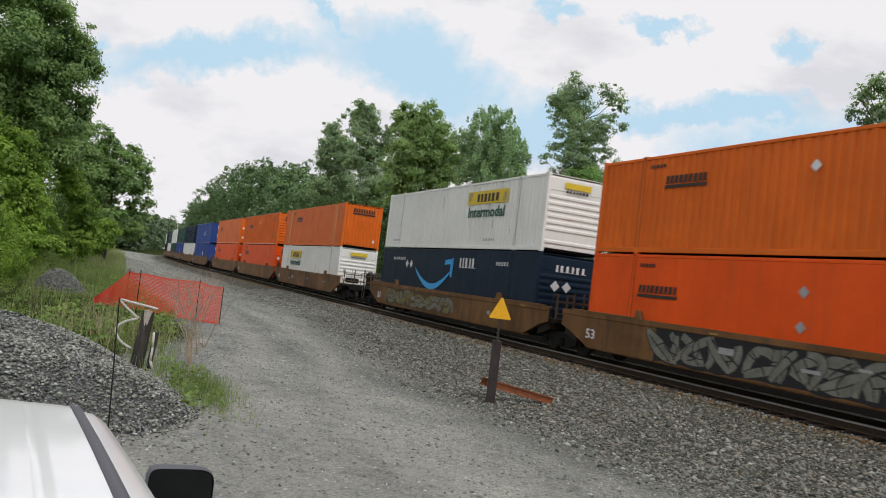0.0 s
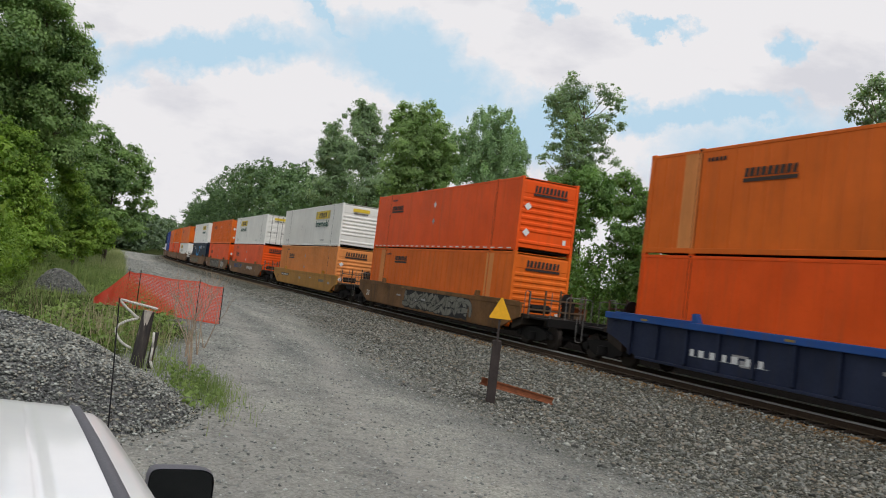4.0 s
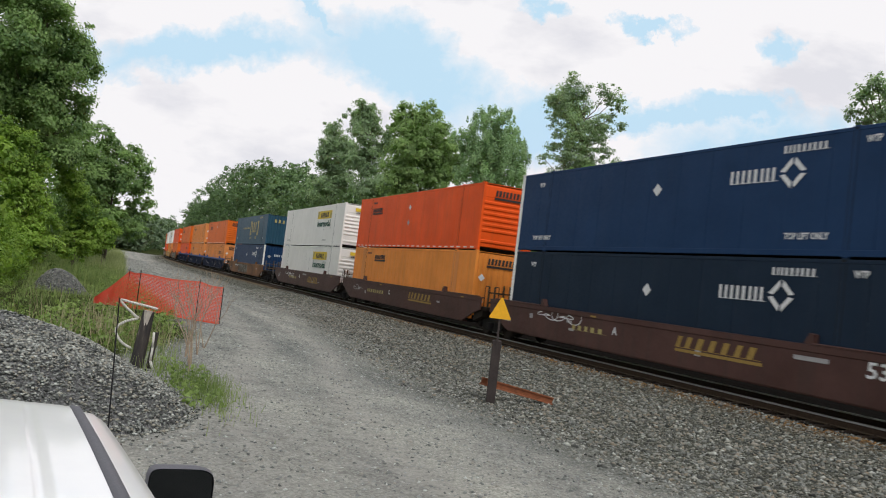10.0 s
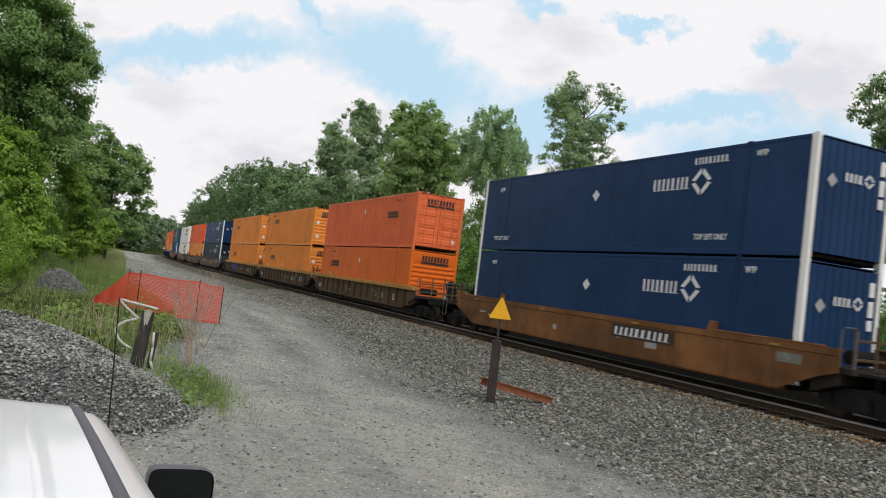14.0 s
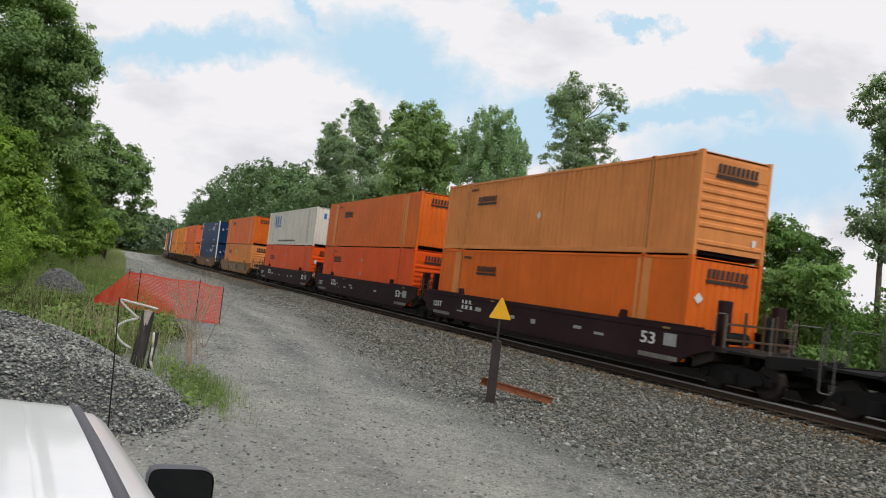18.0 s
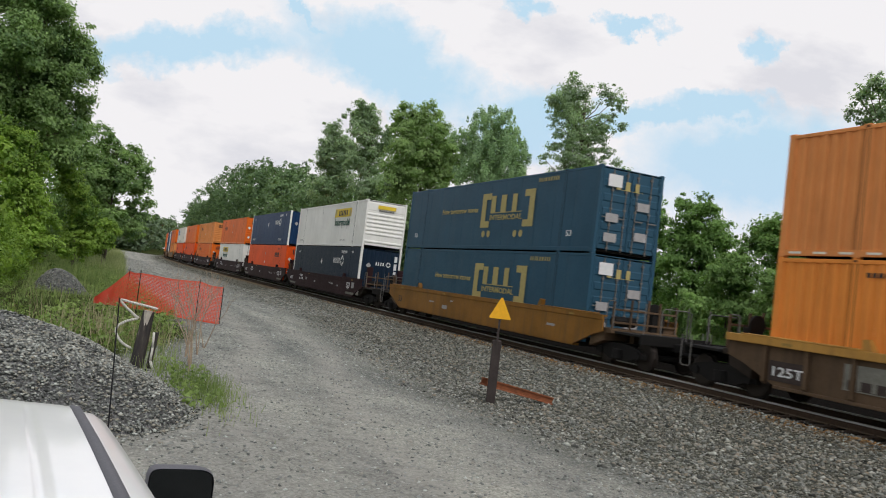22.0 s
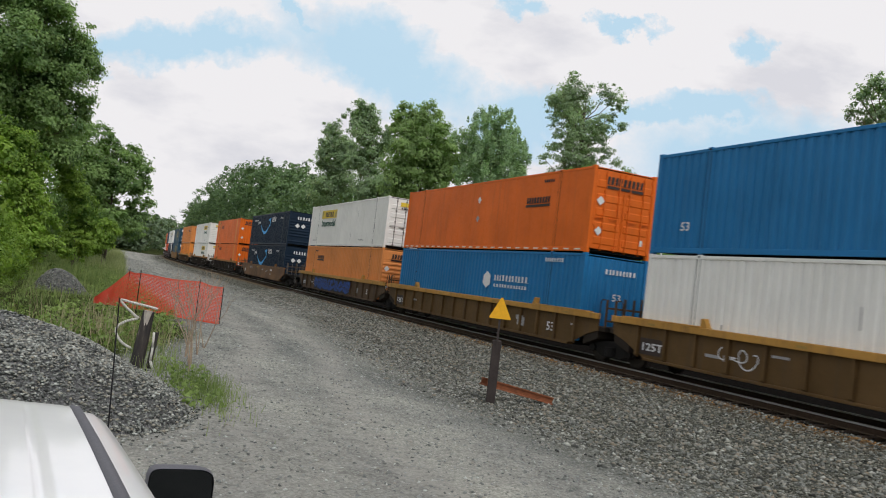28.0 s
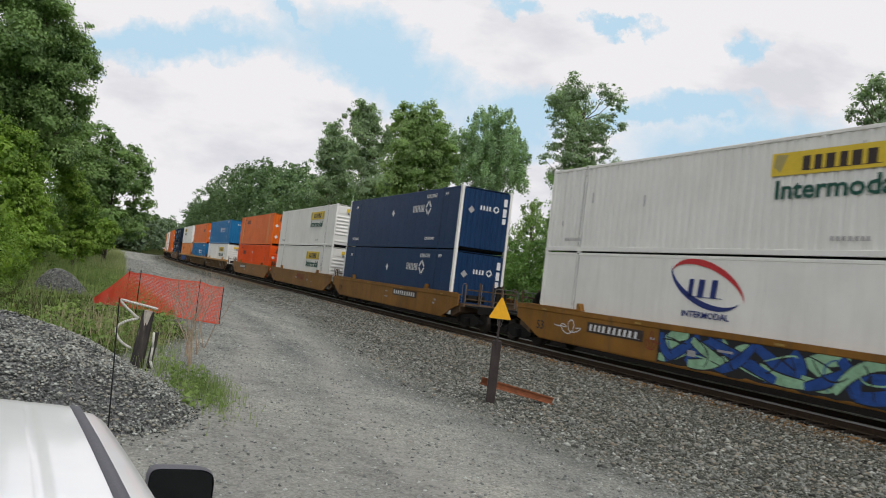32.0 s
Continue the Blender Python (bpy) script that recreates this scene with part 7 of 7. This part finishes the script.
def ribbon(geo, pts, wid, lift, mi):
    """A curved stroke of paint through three points, tapering to both ends."""
    v, n = [], 9
    p0, p1, p2 = (Vector(p) for p in pts)
    for i in range(n + 1):
        f = i / n
        c = p0 * (1 - f) ** 2 + p1 * (2 * f * (1 - f)) + p2 * f * f
        d = ((p1 - p0) * (1 - f) + (p2 - p1) * f).normalized()
        w = wid * (0.55 + 0.45 * math.sin(math.pi * min(1.0, 0.12 + 0.8 * f)))
        for sg in (1, -1):
            v.append((c.x - d.y * w * sg, SY + lift, c.y + d.x * w * sg))
    geo.add(v, [(2 * i, 2 * i + 1, 2 * i + 3, 2 * i + 2) for i in range(n)], mi)


# strokes of a letter shape in its own box (-1..1 across, -1..1 up): start, bend, end
STROKES = (
    ((-0.7, -1, -0.75, 0, -0.5, 1), (-0.6, 0.9, 0.9, 0.9, 0.5, 0.0), (0.5, 0.0, 0.1, -0.4, -0.5, -0.15)),
    ((-0.8, -1, -0.6, 0.2, 0.0, 1), (0.0, 1, 0.5, 0.1, 0.85, -1), (-0.7, -0.35, 0.0, -0.1, 0.6, -0.3)),
    ((-0.9, 1, 0.0, 0.1, 0.8, -1), (0.9, 0.95, 0.1, 0.2, -0.8, -0.95)),
    ((0.8, 0.8, -0.3, 1.3, -0.7, 0.3), (-0.7, 0.3, 0.1, 0.0, 0.7, -0.4), (0.7, -0.4, 0.2, -1.2, -0.85, -0.8)),
    ((-0.75, 1, -0.9, -0.9, 0.1, -0.9), (0.1, -0.9, 0.9, -0.7, 0.7, 1)),
    ((-0.7, -1, -0.6, 0, -0.7, 1), (-0.6, -0.05, 0.2, 0.3, 0.8, 1), (-0.4, 0.0, 0.2, -0.6, 0.9, -1)),
)


def graffiti(seed, x0, x1, z0, z1, letters, fill, edge, extra=None, fat=0.15):
    """A crowded sprayed piece: letter shapes of fat curved strokes with dark outlines over one ragged ground; no writing that can be read."""
    r = random.Random(seed)
    mats = [MAT[fill], MAT[edge]] + ([MAT[extra]] if extra else [])
    w, made = (x1 - x0) / letters, []
    zc, hh = (z0 + z1) / 2, (z1 - z0) / 2
    rim = [(r.uniform(-0.07, 0.07), r.uniform(-0.05, 0.03), r.uniform(-0.03, 0.05)) for _ in range(letters * 4 + 1)]
    for i in range(letters):
        geo = Geo()
        mid = x1 - (i + 0.5) * w
        ly = 0.0001 * (i % 3)
        # ground: a strip with a torn upper and lower rim that joins its neighbours
        v = []
        for q in range(5):
            dx, du, dl = rim[i * 4 + q]
            x = mid + w * (0.5 - 0.25 * q) + (dx if 0 < q < 4 else 0.0)
            v += [(x, SY + 0.0016, z1 + du), (x, SY + 0.0016, z0 + dl)]
        geo.add(v, [(2 * q, 2 * q + 1, 2 * q + 3, 2 * q + 2) for q in range(4)], 1)
        lean, sq = r.uniform(-0.35, 0.35), r.uniform(1.1, 1.35)
        flip = r.choice((-1, 1))
        strokes = [[a * (flip if k % 2 else 1) + r.uniform(-0.3, 0.3) for k, a in enumerate(st)] for st in r.choice(STROKES)]
        strokes += [[-a * 1.15 + r.uniform(-0.35, 0.35) for a in st] for st in r.choice(STROKES)[:2]]
        main = 2 if extra and r.random() < 0.4 else 0
        for wide, level, alt in ((fat + 0.042, 0.0020, True), (fat, 0.0021, False)):
            for j, st in enumerate(strokes):
                wide *= 0.94
                p = [(mid - (st[k] + lean * st[k + 1]) * (0.5 * w - 0.03) * sq, zc + max(-1.0, min(1.0, st[k + 1])) * (hh - 0.7 * fat)) for k in (0, 2, 4)]
                ribbon(geo, p, wide, level + 0.00025 * j + ly * 0.3, 1 if alt else main if j < 3 else 2 - main if extra else 0)
        # thin loose strokes and a shadow bar laid over the piece
        for j in range(2):
            t = r.uniform(0, 6.28)
            a, c = (mid + 0.45 * w * math.cos(t), zc + 0.8 * hh * math.sin(t)), (mid - 0.4 * w * math.cos(t + 0.7), zc - 0.8 * hh * math.sin(t + 0.7))
            bend = (mid + r.uniform(-0.4, 0.4) * w, zc + r.uniform(-0.8, 0.8) * hh)
            ribbon(geo, (a, bend, c), 0.02, 0.0040 + 0.0001 * j + ly, 1 if j or not extra else 2 - main)
        made.append(geo.mesh("painted_letter", *mats))
    return made


def squiggle(seed, w, h, mat):
    """One looping sprayed line, no writing that can be read."""
    def make():
        r = random.Random(seed)
        loops, n = max(3, int(w * 2.6)), 70
        ph, v = r.uniform(0, 6), []
        for i in range(n + 1):
            f = i / n
            a = f * loops * 2 * math.pi + ph
            c = Vector((-w / 2 + w * f + 0.32 * w / loops * math.cos(a * 1.0) * 2, h * 0.42 * math.sin(a) * (0.5 + 0.5 * math.sin(a * 0.37 + seed))))
            b = a + 0.05
            d = Vector((w / (loops * 6.28) - 0.64 * w / loops * math.sin(b), h * 0.42 * math.cos(b))).normalized()
            e = Vector((-d.y, d.x)) * 0.016
            v += [(c.x + e.x, c.y + e.y, 0.002 + 0.0002 * (i % 7)), (c.x - e.x, c.y - e.y, 0.002 + 0.0002 * (i % 7))]
        return Geo().add(v, [(2 * i, 2 * i + 1, 2 * i + 3, 2 * i + 2) for i in range(n)]).mesh("sprayed_line", mat)
    return cached(("squiggle", seed, w, h, mat.name), make)


# marks on single cars, by the place of the stack: kind, x along the car, height, width, height of the mark, paint
MARKS = {
    -15.15: [("bars", -3.4, 1.10, 2.9, 0.24, "white_ink")], -39.0: [("board", 5.1, 1.10, 2.5, 0.20, "white_ink"), ("panel", -5.6, 1.05, 1.3, 0.16, "graffiti_grey")],
    -148.2: [("board", 4.25, 1.20, 2.3, 0.2, "white_ink")],
    -172.05: [("line", 3.9, 1.20, 2.4, 0.5, "white_ink"), ("bars", 2.8, 0.98, 2.4, 0.17, "gold_ink"), ("B", 0.8, 1.08, 0.2, 0.24, "white_ink"), ("name", -3.0, 1.05, 2.7, 0.30, "gold_ink"), ("53", 7.5, 0.95, 0.5, 0.26, "grey_ink"), ("panel", -0.6, 1.30, 1.1, 0.1, "grey_ink")],
    -191.5: [("bars", 3.2, 1.0, 2.7, 0.17, "gold_ink"), ("C", 1.1, 1.06, 0.22, 0.24, "white_ink"), ("name", -3.04, 1.10, 2.8, 0.30, "gold_ink"), ("panel", 0.1, 1.40, 1.1, 0.1, "grey_ink"), ("line", 6.4, 1.05, 1.5, 0.4, "grey_ink")],
    -210.85: [("line", 4.4, 1.22, 2.3, 0.45, "white_ink"), ("bars", 2.6, 0.98, 1.8, 0.16, "gold_ink"), ("A", 1.3, 1.06, 0.24, 0.24, "white_ink"), ("name", -2.85, 1.10, 2.9, 0.30, "gold_ink"), ("53", -7.2, 1.15, 0.5, 0.34, "white_ink"), ("panel", -5.6, 1.2, 0.9, 0.1, "grey_ink")],
}
MARKS.update({
    -234.2: [("panel", 2.0, 0.86, 1.05, 0.58, "graffiti_teal"), ("line", 0.7, 0.84, 0.8, 0.5, "white_ink"), ("line", -1.15, 0.88, 1.1, 0.5, "white_ink"), ("line", -5.1, 0.9, 2.1, 0.42, "white_ink")],
    -253.65: [("bars", -1.75, 0.86, 1.9, 0.30, "graffiti_grey"), ("line", -3.9, 0.88, 1.2, 0.42, "white_ink"), ("panel", -6.85, 0.92, 0.6, 0.36, "grey_ink")],
    -273.4: [("line", 1.2, 0.86, 0.9, 0.4, "grey_ink"), ("line", -3.4, 0.86, 0.8, 0.42, "grey_ink")],
    -296.9: [("board", -2.9, 1.12, 2.7, 0.38, "white_ink"), ("panel", -8.0, 1.15, 0.7, 0.22, "graffiti_grey")],
    -491.85: [("panel", 5.5, 0.95, 1.0, 0.55, "graffiti_grey"), ("bars", 5.4, 0.80, 1.0, 0.2, "black_ink")],
    -623.3: [("line", 4.3, 0.92, 1.0, 0.6, "white_ink")], -584.8: [("line", 5.5, 0.9, 1.2, 0.4, "white_ink")],
    -561.42: [("bars", 4.6, 1.22, 1.3, 0.2, "grey_ink"), ("panel", 1.6, 1.32, 0.9, 0.12, "ochre_ink"), ("panel", -0.8, 1.15, 0.7, 0.14, "grey_ink"), ("line", -2.6, 1.1, 0.6, 0.34, "grey_ink"), ("panel", -4.4, 1.2, 0.8, 0.14, "white_ink")],
    -646.8: [("board", 3.35, 1.16, 3.2, 0.32, "white_ink")], -666.2: [("bars", -1.4, 1.10, 2.1, 0.40, "rust_ink")], -685.45: [("board", -3.1, 1.16, 3.2, 0.32, "white_ink")], -709.05: [("line", 1.75, 0.95, 0.5, 0.7, "rust_ink"), ("board", 3.5, 1.06, 2.7, 0.32, "white_ink"), ("line", 5.9, 0.95, 1.2, 0.6, "white_ink")],
})


def add_mark(car, mk, seed, ly):
    kind, x, z, w, h, paint_ = mk
    mat, m = MAT[paint_], car_text(x, z, 0.007 + ly)
    if kind == "board":
        p = part("number_board", plate(w, h, MAT["black_ink"]), car, "black number board", m=m)
        part("number", bars(10, w * 0.9, h * 0.62, mat, seed % 9, 0, 0.15), p, "white block number", m=Matrix.Translation((0, 0, 0.004)))
    elif kind == "bars":
        part("number", bars(max(3, int(w * 3)), w, h, mat, seed % 9), car, "stencilled number", m=m)
    elif kind == "name":
        part("name_board", bars(7, w, h, MAT["ochre_ink"], 3, 0.07, 0.35), car, "slanted faded ochre lettering", m=m)
    elif kind == "panel":
        part("stencil", plate(w, h, mat), car, "stencilled panel", m=m)
    elif kind == "line":
        part("sprayed_line", squiggle(seed + int(x * 10), w, h, mat), car, "thin looping spray-paint line", m=m)
    else:
        me, sc = fitted(kind, mat, w, h)
        part("unit_mark", me, car, "stencilled mark " + kind, m=m @ sc)


def car_text(x, z, lift=0.03):
    return Matrix.Translation((x, SY + lift, z)) @ Matrix(((-1, 0, 0), (0, 0, 1), (0, 1, 0))).transposed().to_4x4()


def well_car(style, joined_front, joined_rear, seed, place, tag=None):
    r = random.Random(seed)
    bm_, cm_, ribbed, top = CAR_STYLE[style]
    mat, cmat = MAT[bm_], MAT[cm_]
    car = thing("well_car", CAR_LABEL[style], "rail car", "well cars of the train")
    me = cached(("wside", bm_, ribbed, top), lambda: well_side(mat, top, ribbed))
    for m in (Matrix.Identity(4), FLIP):
        part("well_side", me, car, m=m)
        if ribbed:
            part("top_chord", cached(("chord", cm_, top), lambda: chord(cmat, top)), car, "bright top edge beam", m=m)
            rm = cached(("rib", bm_, top), lambda: rib(mat, top))
            for i in range(15):
                part("rib", rm, car, m=m @ Matrix.Translation((-8.05 + i * 1.15, 0, 0)))
        gm = cached(("guard", cm_, top), lambda: guard(cmat, top))
        part("end_guard", gm, car, m=m)
        part("end_guard", gm, car, m=m @ Matrix.Diagonal((-1, 1, 1, 1)))
    part("well_floor", cached("wfloor", lambda: Geo().box(-7.8, 7.8, -1.2, 1.2, 0.40, 0.545, 0.01).mesh("well_floor", MAT["under"])), car)
    for sx, joined in ((1, joined_front), (-1, joined_rear)):
        m = Matrix.Identity(4) if sx > 0 else FLIP
        part("end_deck", cached(("deck", bm_ in ("car_yellow", "car_gold")), lambda: end_deck(MAT["car_umber"] if bm_ in ("car_yellow", "car_gold") else MAT["car_soot"])), car, "grimy dark end platform", m=m)
        if style == "dark":
            for sy in (-1, 1):
                part("end_post", cached(("epost", bm_), lambda: Geo().box(8.98, 9.22, 0.80, 1.12, 1.0, 2.3, 0.02).mesh("end_post", mat)), car, "dark upright post on the end deck", m=m @ Matrix.Diagonal((1, sy, 1, 1)))
        for hm in cached(("hrail", joined), lambda: end_rails(not joined)):
            part("handrail", hm, car, "thin grimy handrail", m=m)
        part("end_frame", cached("eframe", end_frame), car, "grimy brown frame of upright posts", m=m)
        if not joined:
            part("coupler_platform", cached("coupler", coupler), car, m=m)
            for nm, me in cached("brake", brake_gear):
                part(nm, me, car, m=m)
    add_truck(car, -9.68)
    if not joined_front:
        add_truck(car, 9.68)
    # stencils
    ly = -0.09 if ribbed else 0.0
    pale = style in ("blue", "dark", "rib", "ribdark", "ochre")
    if style == "dark":
        marks = [("53", -6.85, 1.05, 0.62, 0.34, "white_ink"), ("125T", 7.6, 0.95, 0.85, 0.24, "white_ink"), ("panel", 7.1, 0.60, 1.7, 0.13, "graffiti_grey"), ("panel", -7.3, 0.60, 1.6, 0.13, "graffiti_grey"), ("panel", -7.75, 1.1, 0.5, 0.34, "grey_ink"),
                 ("bars", 4.6, 1.22, 1.0, 0.15, "white_ink"), ("bars", 4.5, 1.0, 1.2, 0.15, "white_ink"), ("panel", 0.8, 0.95, 0.3, 0.12, "grey_ink"), ("panel", -3.4, 1.0, 0.45, 0.1, "grey_ink")]
    elif style == "blue":
        marks = [("panel", -2.4, 0.86, 1.05, 0.62, "black_ink"), ("bars", 4.3, 0.86, 2.6, 0.18, "white_ink"), ("53", -2.4, 0.86, 0.6, 0.30, "white_ink"), ("line", -5.6, 0.85, 0.4, 0.35, "grey_ink")]
    elif ribbed:
        marks = [("panel", 7.45, 0.80, 1.0, 0.46, "black_ink"), ("125T", 7.45, 0.78, 0.85, 0.22, "white_ink"), ("53", -6.6, 0.85, 0.46, 0.30, "white_ink"), ("panel", -4.6, 0.85, 0.5, 0.3, "grey_ink")]
    else:
        marks = [] if style == "bnsf" else [("53", 7.6, 0.85, 0.46, 0.30, "white_ink" if style == "brown" else "black_ink")]
    for q, mk in enumerate(marks + MARKS.get(place, [])):
        add_mark(car, mk, seed, ly + (0.004 if mk[0] in ("53", "125T") else 0.0) + 0.0005 * q)
    for i in range(r.randint(3, 5)):
        part("stencil", plate(r.choice((0.2, 0.3, 0.5)), r.choice((0.06, 0.08, 0.16)), MAT["grey_ink"]), car, "small stencilled panel", m=car_text(r.uniform(-8.2, 8.2), r.uniform(0.8, 1.15), 0.005 + ly))
    for i in range(0, 4, 2 if style in ("brown", "bnsf", "dark") else 1):
        part("reflector", plate(0.28, 0.055, MAT["ochre_ink"]), car, "yellow reflector strip", m=car_text(-7.6 + i * 5.0, top - 0.09, 0.036))
    if style == "patch":
        for i in range(9):
            part("paint_patch", plate(r.choice((0.7, 1.0, 1.3)), r.choice((0.45, 0.6, 0.85)), MAT["graffiti_grey"] if i % 3 else MAT["car_umber"]), car, "dull paint patch", m=car_text(-7 + i * 1.7, r.uniform(0.75, 1.05), 0.003 - 0.0002 * i))
    if tag:
        for me in [q for one in tag for q in graffiti(*one)]:
            part("painted_letter", me, car, "spray-painted graffiti letter shape")
    return car


# ---- the train: rear end of each stack along the line at the start, boxes and car ----
# (place, upper box, lower box, car style, graffiti); a box: style, wall, rear end, lettered end at the back
def B(style, wall="corr", rear="ribs", rev=False):
    return style, wall, rear, rev


TRAIN = [
    (247.0, B("dark"), B("plainwhite"), "brown", None), (227.6, B("white"), B("dark"), "brown", None), (204.2, B("dark"), B("dark"), "brown", None), (184.8, B("green"), B("plainwhite"), "brown", None),
    (165.4, B("plainwhite"), B("green"), "brown", None), (146.6, B("green"), B("royal"), "brown", None), (127.7, B("dark"), B("plainwhite"), "brown", None),
    (108.9, B("royal", "corr", "vert"), B("royal", "corr", "vert"), "brown", None), (86.2, B("orange", "flat"), B("red", "flat"), "brown", None), (67.4, B("orange"), B("red", "flat"), "brown", None),
    (48.2, B("orange", "panel", "vert"), B("white"), "brown", None),
    (23.80, B("white", "corr", "ribs", True), B("prime", "flat"), "brown", [(1, -1.5, 6.5, 0.52, 1.32, 7, "graffiti_olive", "car_umber", "graffiti_grey")]),
    (4.36, B("orange"), B("red", "flat"), "brown", [(2, -2.9, 4.6, 0.46, 1.40, 7, "graffiti_grey", "graffiti_black", None, 0.14), (12, -6.2, -4.2, 0.46, 1.36, 2, "graffiti_pale", "graffiti_black", None, 0.26)]),
    (-15.15, B("white", "corr", "doors"), B("red", "flat"), "brown", [(3, 1.0, 5.5, 0.9, 1.42, 6, "graffiti_grey", "car_umber", "graffiti_blue", 0.08)]),
    (-39.0, B("white", "corr", "ribs", True), B("tan"), "gold", None),
    (-62.1, B("red", "flat"), B("orange", "panel"), "brown", [(4, -5.0, 2.0, 0.48, 1.4, 6, "graffiti_grey", "graffiti_black")]),
    (-85.7, B("orange", "panel", "vert"), B("red", "flat", "ribs", True), "blue", None), (-105.6, B("tan"), B("tan"), "blue", None), (-124.95, B("orange", "flat"), B("tan", "corr", "doors", True), "blue", None),
    (-148.2, B("csx", "flat", "vert"), B("umax", "flat", "vert"), "rust", [(5, -1.75, 3.2, 0.5, 1.40, 5, "graffiti_grey", "car_umber", "graffiti_dusk", 0.17)]),
    (-172.05, B("white", "flat", "ribs", True), B("white", "corr", "ribs", True), "bnsf", None), (-191.5, B("red", "flat"), B("amber", "panel", "vert"), "bnsf", None), (-210.85, B("umax", "flat", "vert"), B("umax_dark", "flat", "vert"), "bnsf", None),
]
TRAIN += [
    (-234.2, B("amber"), B("amber"), "rib", [(6, 1.2, 4.2, 0.55, 1.25, 4, "graffiti_blue", "graffiti_black")]), (-253.65, B("amber"), B("amber"), "rib", None), (-273.4, B("pink", "corr", "doors", True), B("orange", "flat"), "rib", None),
    (-296.9, B("umax", "flat", "vert"), B("umax", "flat", "vert"), "rust", None),
    (-320.5, B("orange", "panel", "vert"), B("tan"), "patch", None),
    (-343.8, B("csxw", "corr", "vert"), B("red", "flat"), "dark", None), (-363.35, B("orange", "panel", "vert"), B("red", "flat"), "dark", None), (-382.8, B("tan"), B("orange", "panel", "vert"), "dark", None),
    (-406.1, B("orange", "flat"), B("white", "corr", "doors"), "dark", None), (-425.8, B("umax", "flat", "vert"), B("red", "flat", "doors", True), "dark", None), (-445.05, B("white", "corr", "ribs", True), B("umax_dark", "flat", "vert"), "dark", None),
    (-468.3, B("csx", "flat", "doors"), B("csx", "flat", "doors"), "yellow", None),
    (-491.85, B("tan", "corr", "doors", True), B("amber"), "rib", None), (-514.85, B("white", "corr", "ribs", True), B("white", "corr", "ribs", True), "ribdark", None), (-538.2, B("orange", "panel", "vert"), B("orange", "panel", "vert"), "ribdark", None),
    (-561.42, B("prime"), B("prime"), "brown", None),
    (-584.8, B("white", "corr", "doors"), B("tan"), "rib", [(8, -3.5, 4.5, 0.5, 1.3, 8, "graffiti_blue", "graffiti_black")]), (-604.0, B("orange", "flat", "doors", True), B("chr", "corr", "vert"), "ochre", None), (-623.3, B("chr", "corr", "vert"), B("white", "corr", "ribs", True), "ochre", None),
    (-646.8, B("orange", "panel", "vert"), B("red"), "yellow", None), (-666.2, B("white", "corr", "ribs", True), B("white", "corr", "ribs", True), "yellow", None), (-685.45, B("umax", "flat", "vert"), B("umax", "flat", "vert"), "yellow", None),
    (-709.05, B("white", "corr", "ribs", True), B("nfi", "flat"), "yellow", [(9, -8.0, 1.5, 0.46, 1.42, 8, "graffiti_blue", "graffiti_black", "graffiti_mint", 0.17)]),
]
FLOOR_Z = 0.552
ROLLING = []
for i, (s0, up, lo, cs, tag) in enumerate(TRAIN):
    jf = i > 0 and TRAIN[i - 1][0] - s0 < 21
    jr = i < len(TRAIN) - 1 and s0 - TRAIN[i + 1][0] < 21
    ROLLING.append((well_car(cs, jf, jr, 100 + i, s0, tag), s0 + HX, 0.0))
    ROLLING.append((container(*lo, 300 + i), s0 + HX, FLOOR_Z))
    ROLLING.append((container(*up, 500 + i), s0 + HX, FLOOR_Z + CH + 0.003))


def run(t):
    """Metres that the train has gone after t seconds."""
    return 21.871 * t + 0.0161 * t * t


def motions():
    times = [2.0 * i for i in range(17)]
    for ob, s, z in ROLLING:
        walk(ob, [(t, line_pose(s + run(t), 8.0, 0.0, z)) for t in times])
    for crown, lean, ph in SWAYING:
        rows = []
        for i in range(41):
            t = 0.8 * i
            w = 0.6 * math.sin(t * 1.15 + ph) + 0.4 * math.sin(t * 2.1 + 1.7 * ph)
            rows.append((t, pose(0, 0, 0, 0.4 * lean * math.cos(t * 0.9 + ph), lean * w, 0)))
        walk(crown, rows)
    walk(clouds, [(0.0, pose(0, 0, 0, 0, 0, 0)), (32.0, pose(0, 0, 0, 0, 0, 3.1))])


motions()
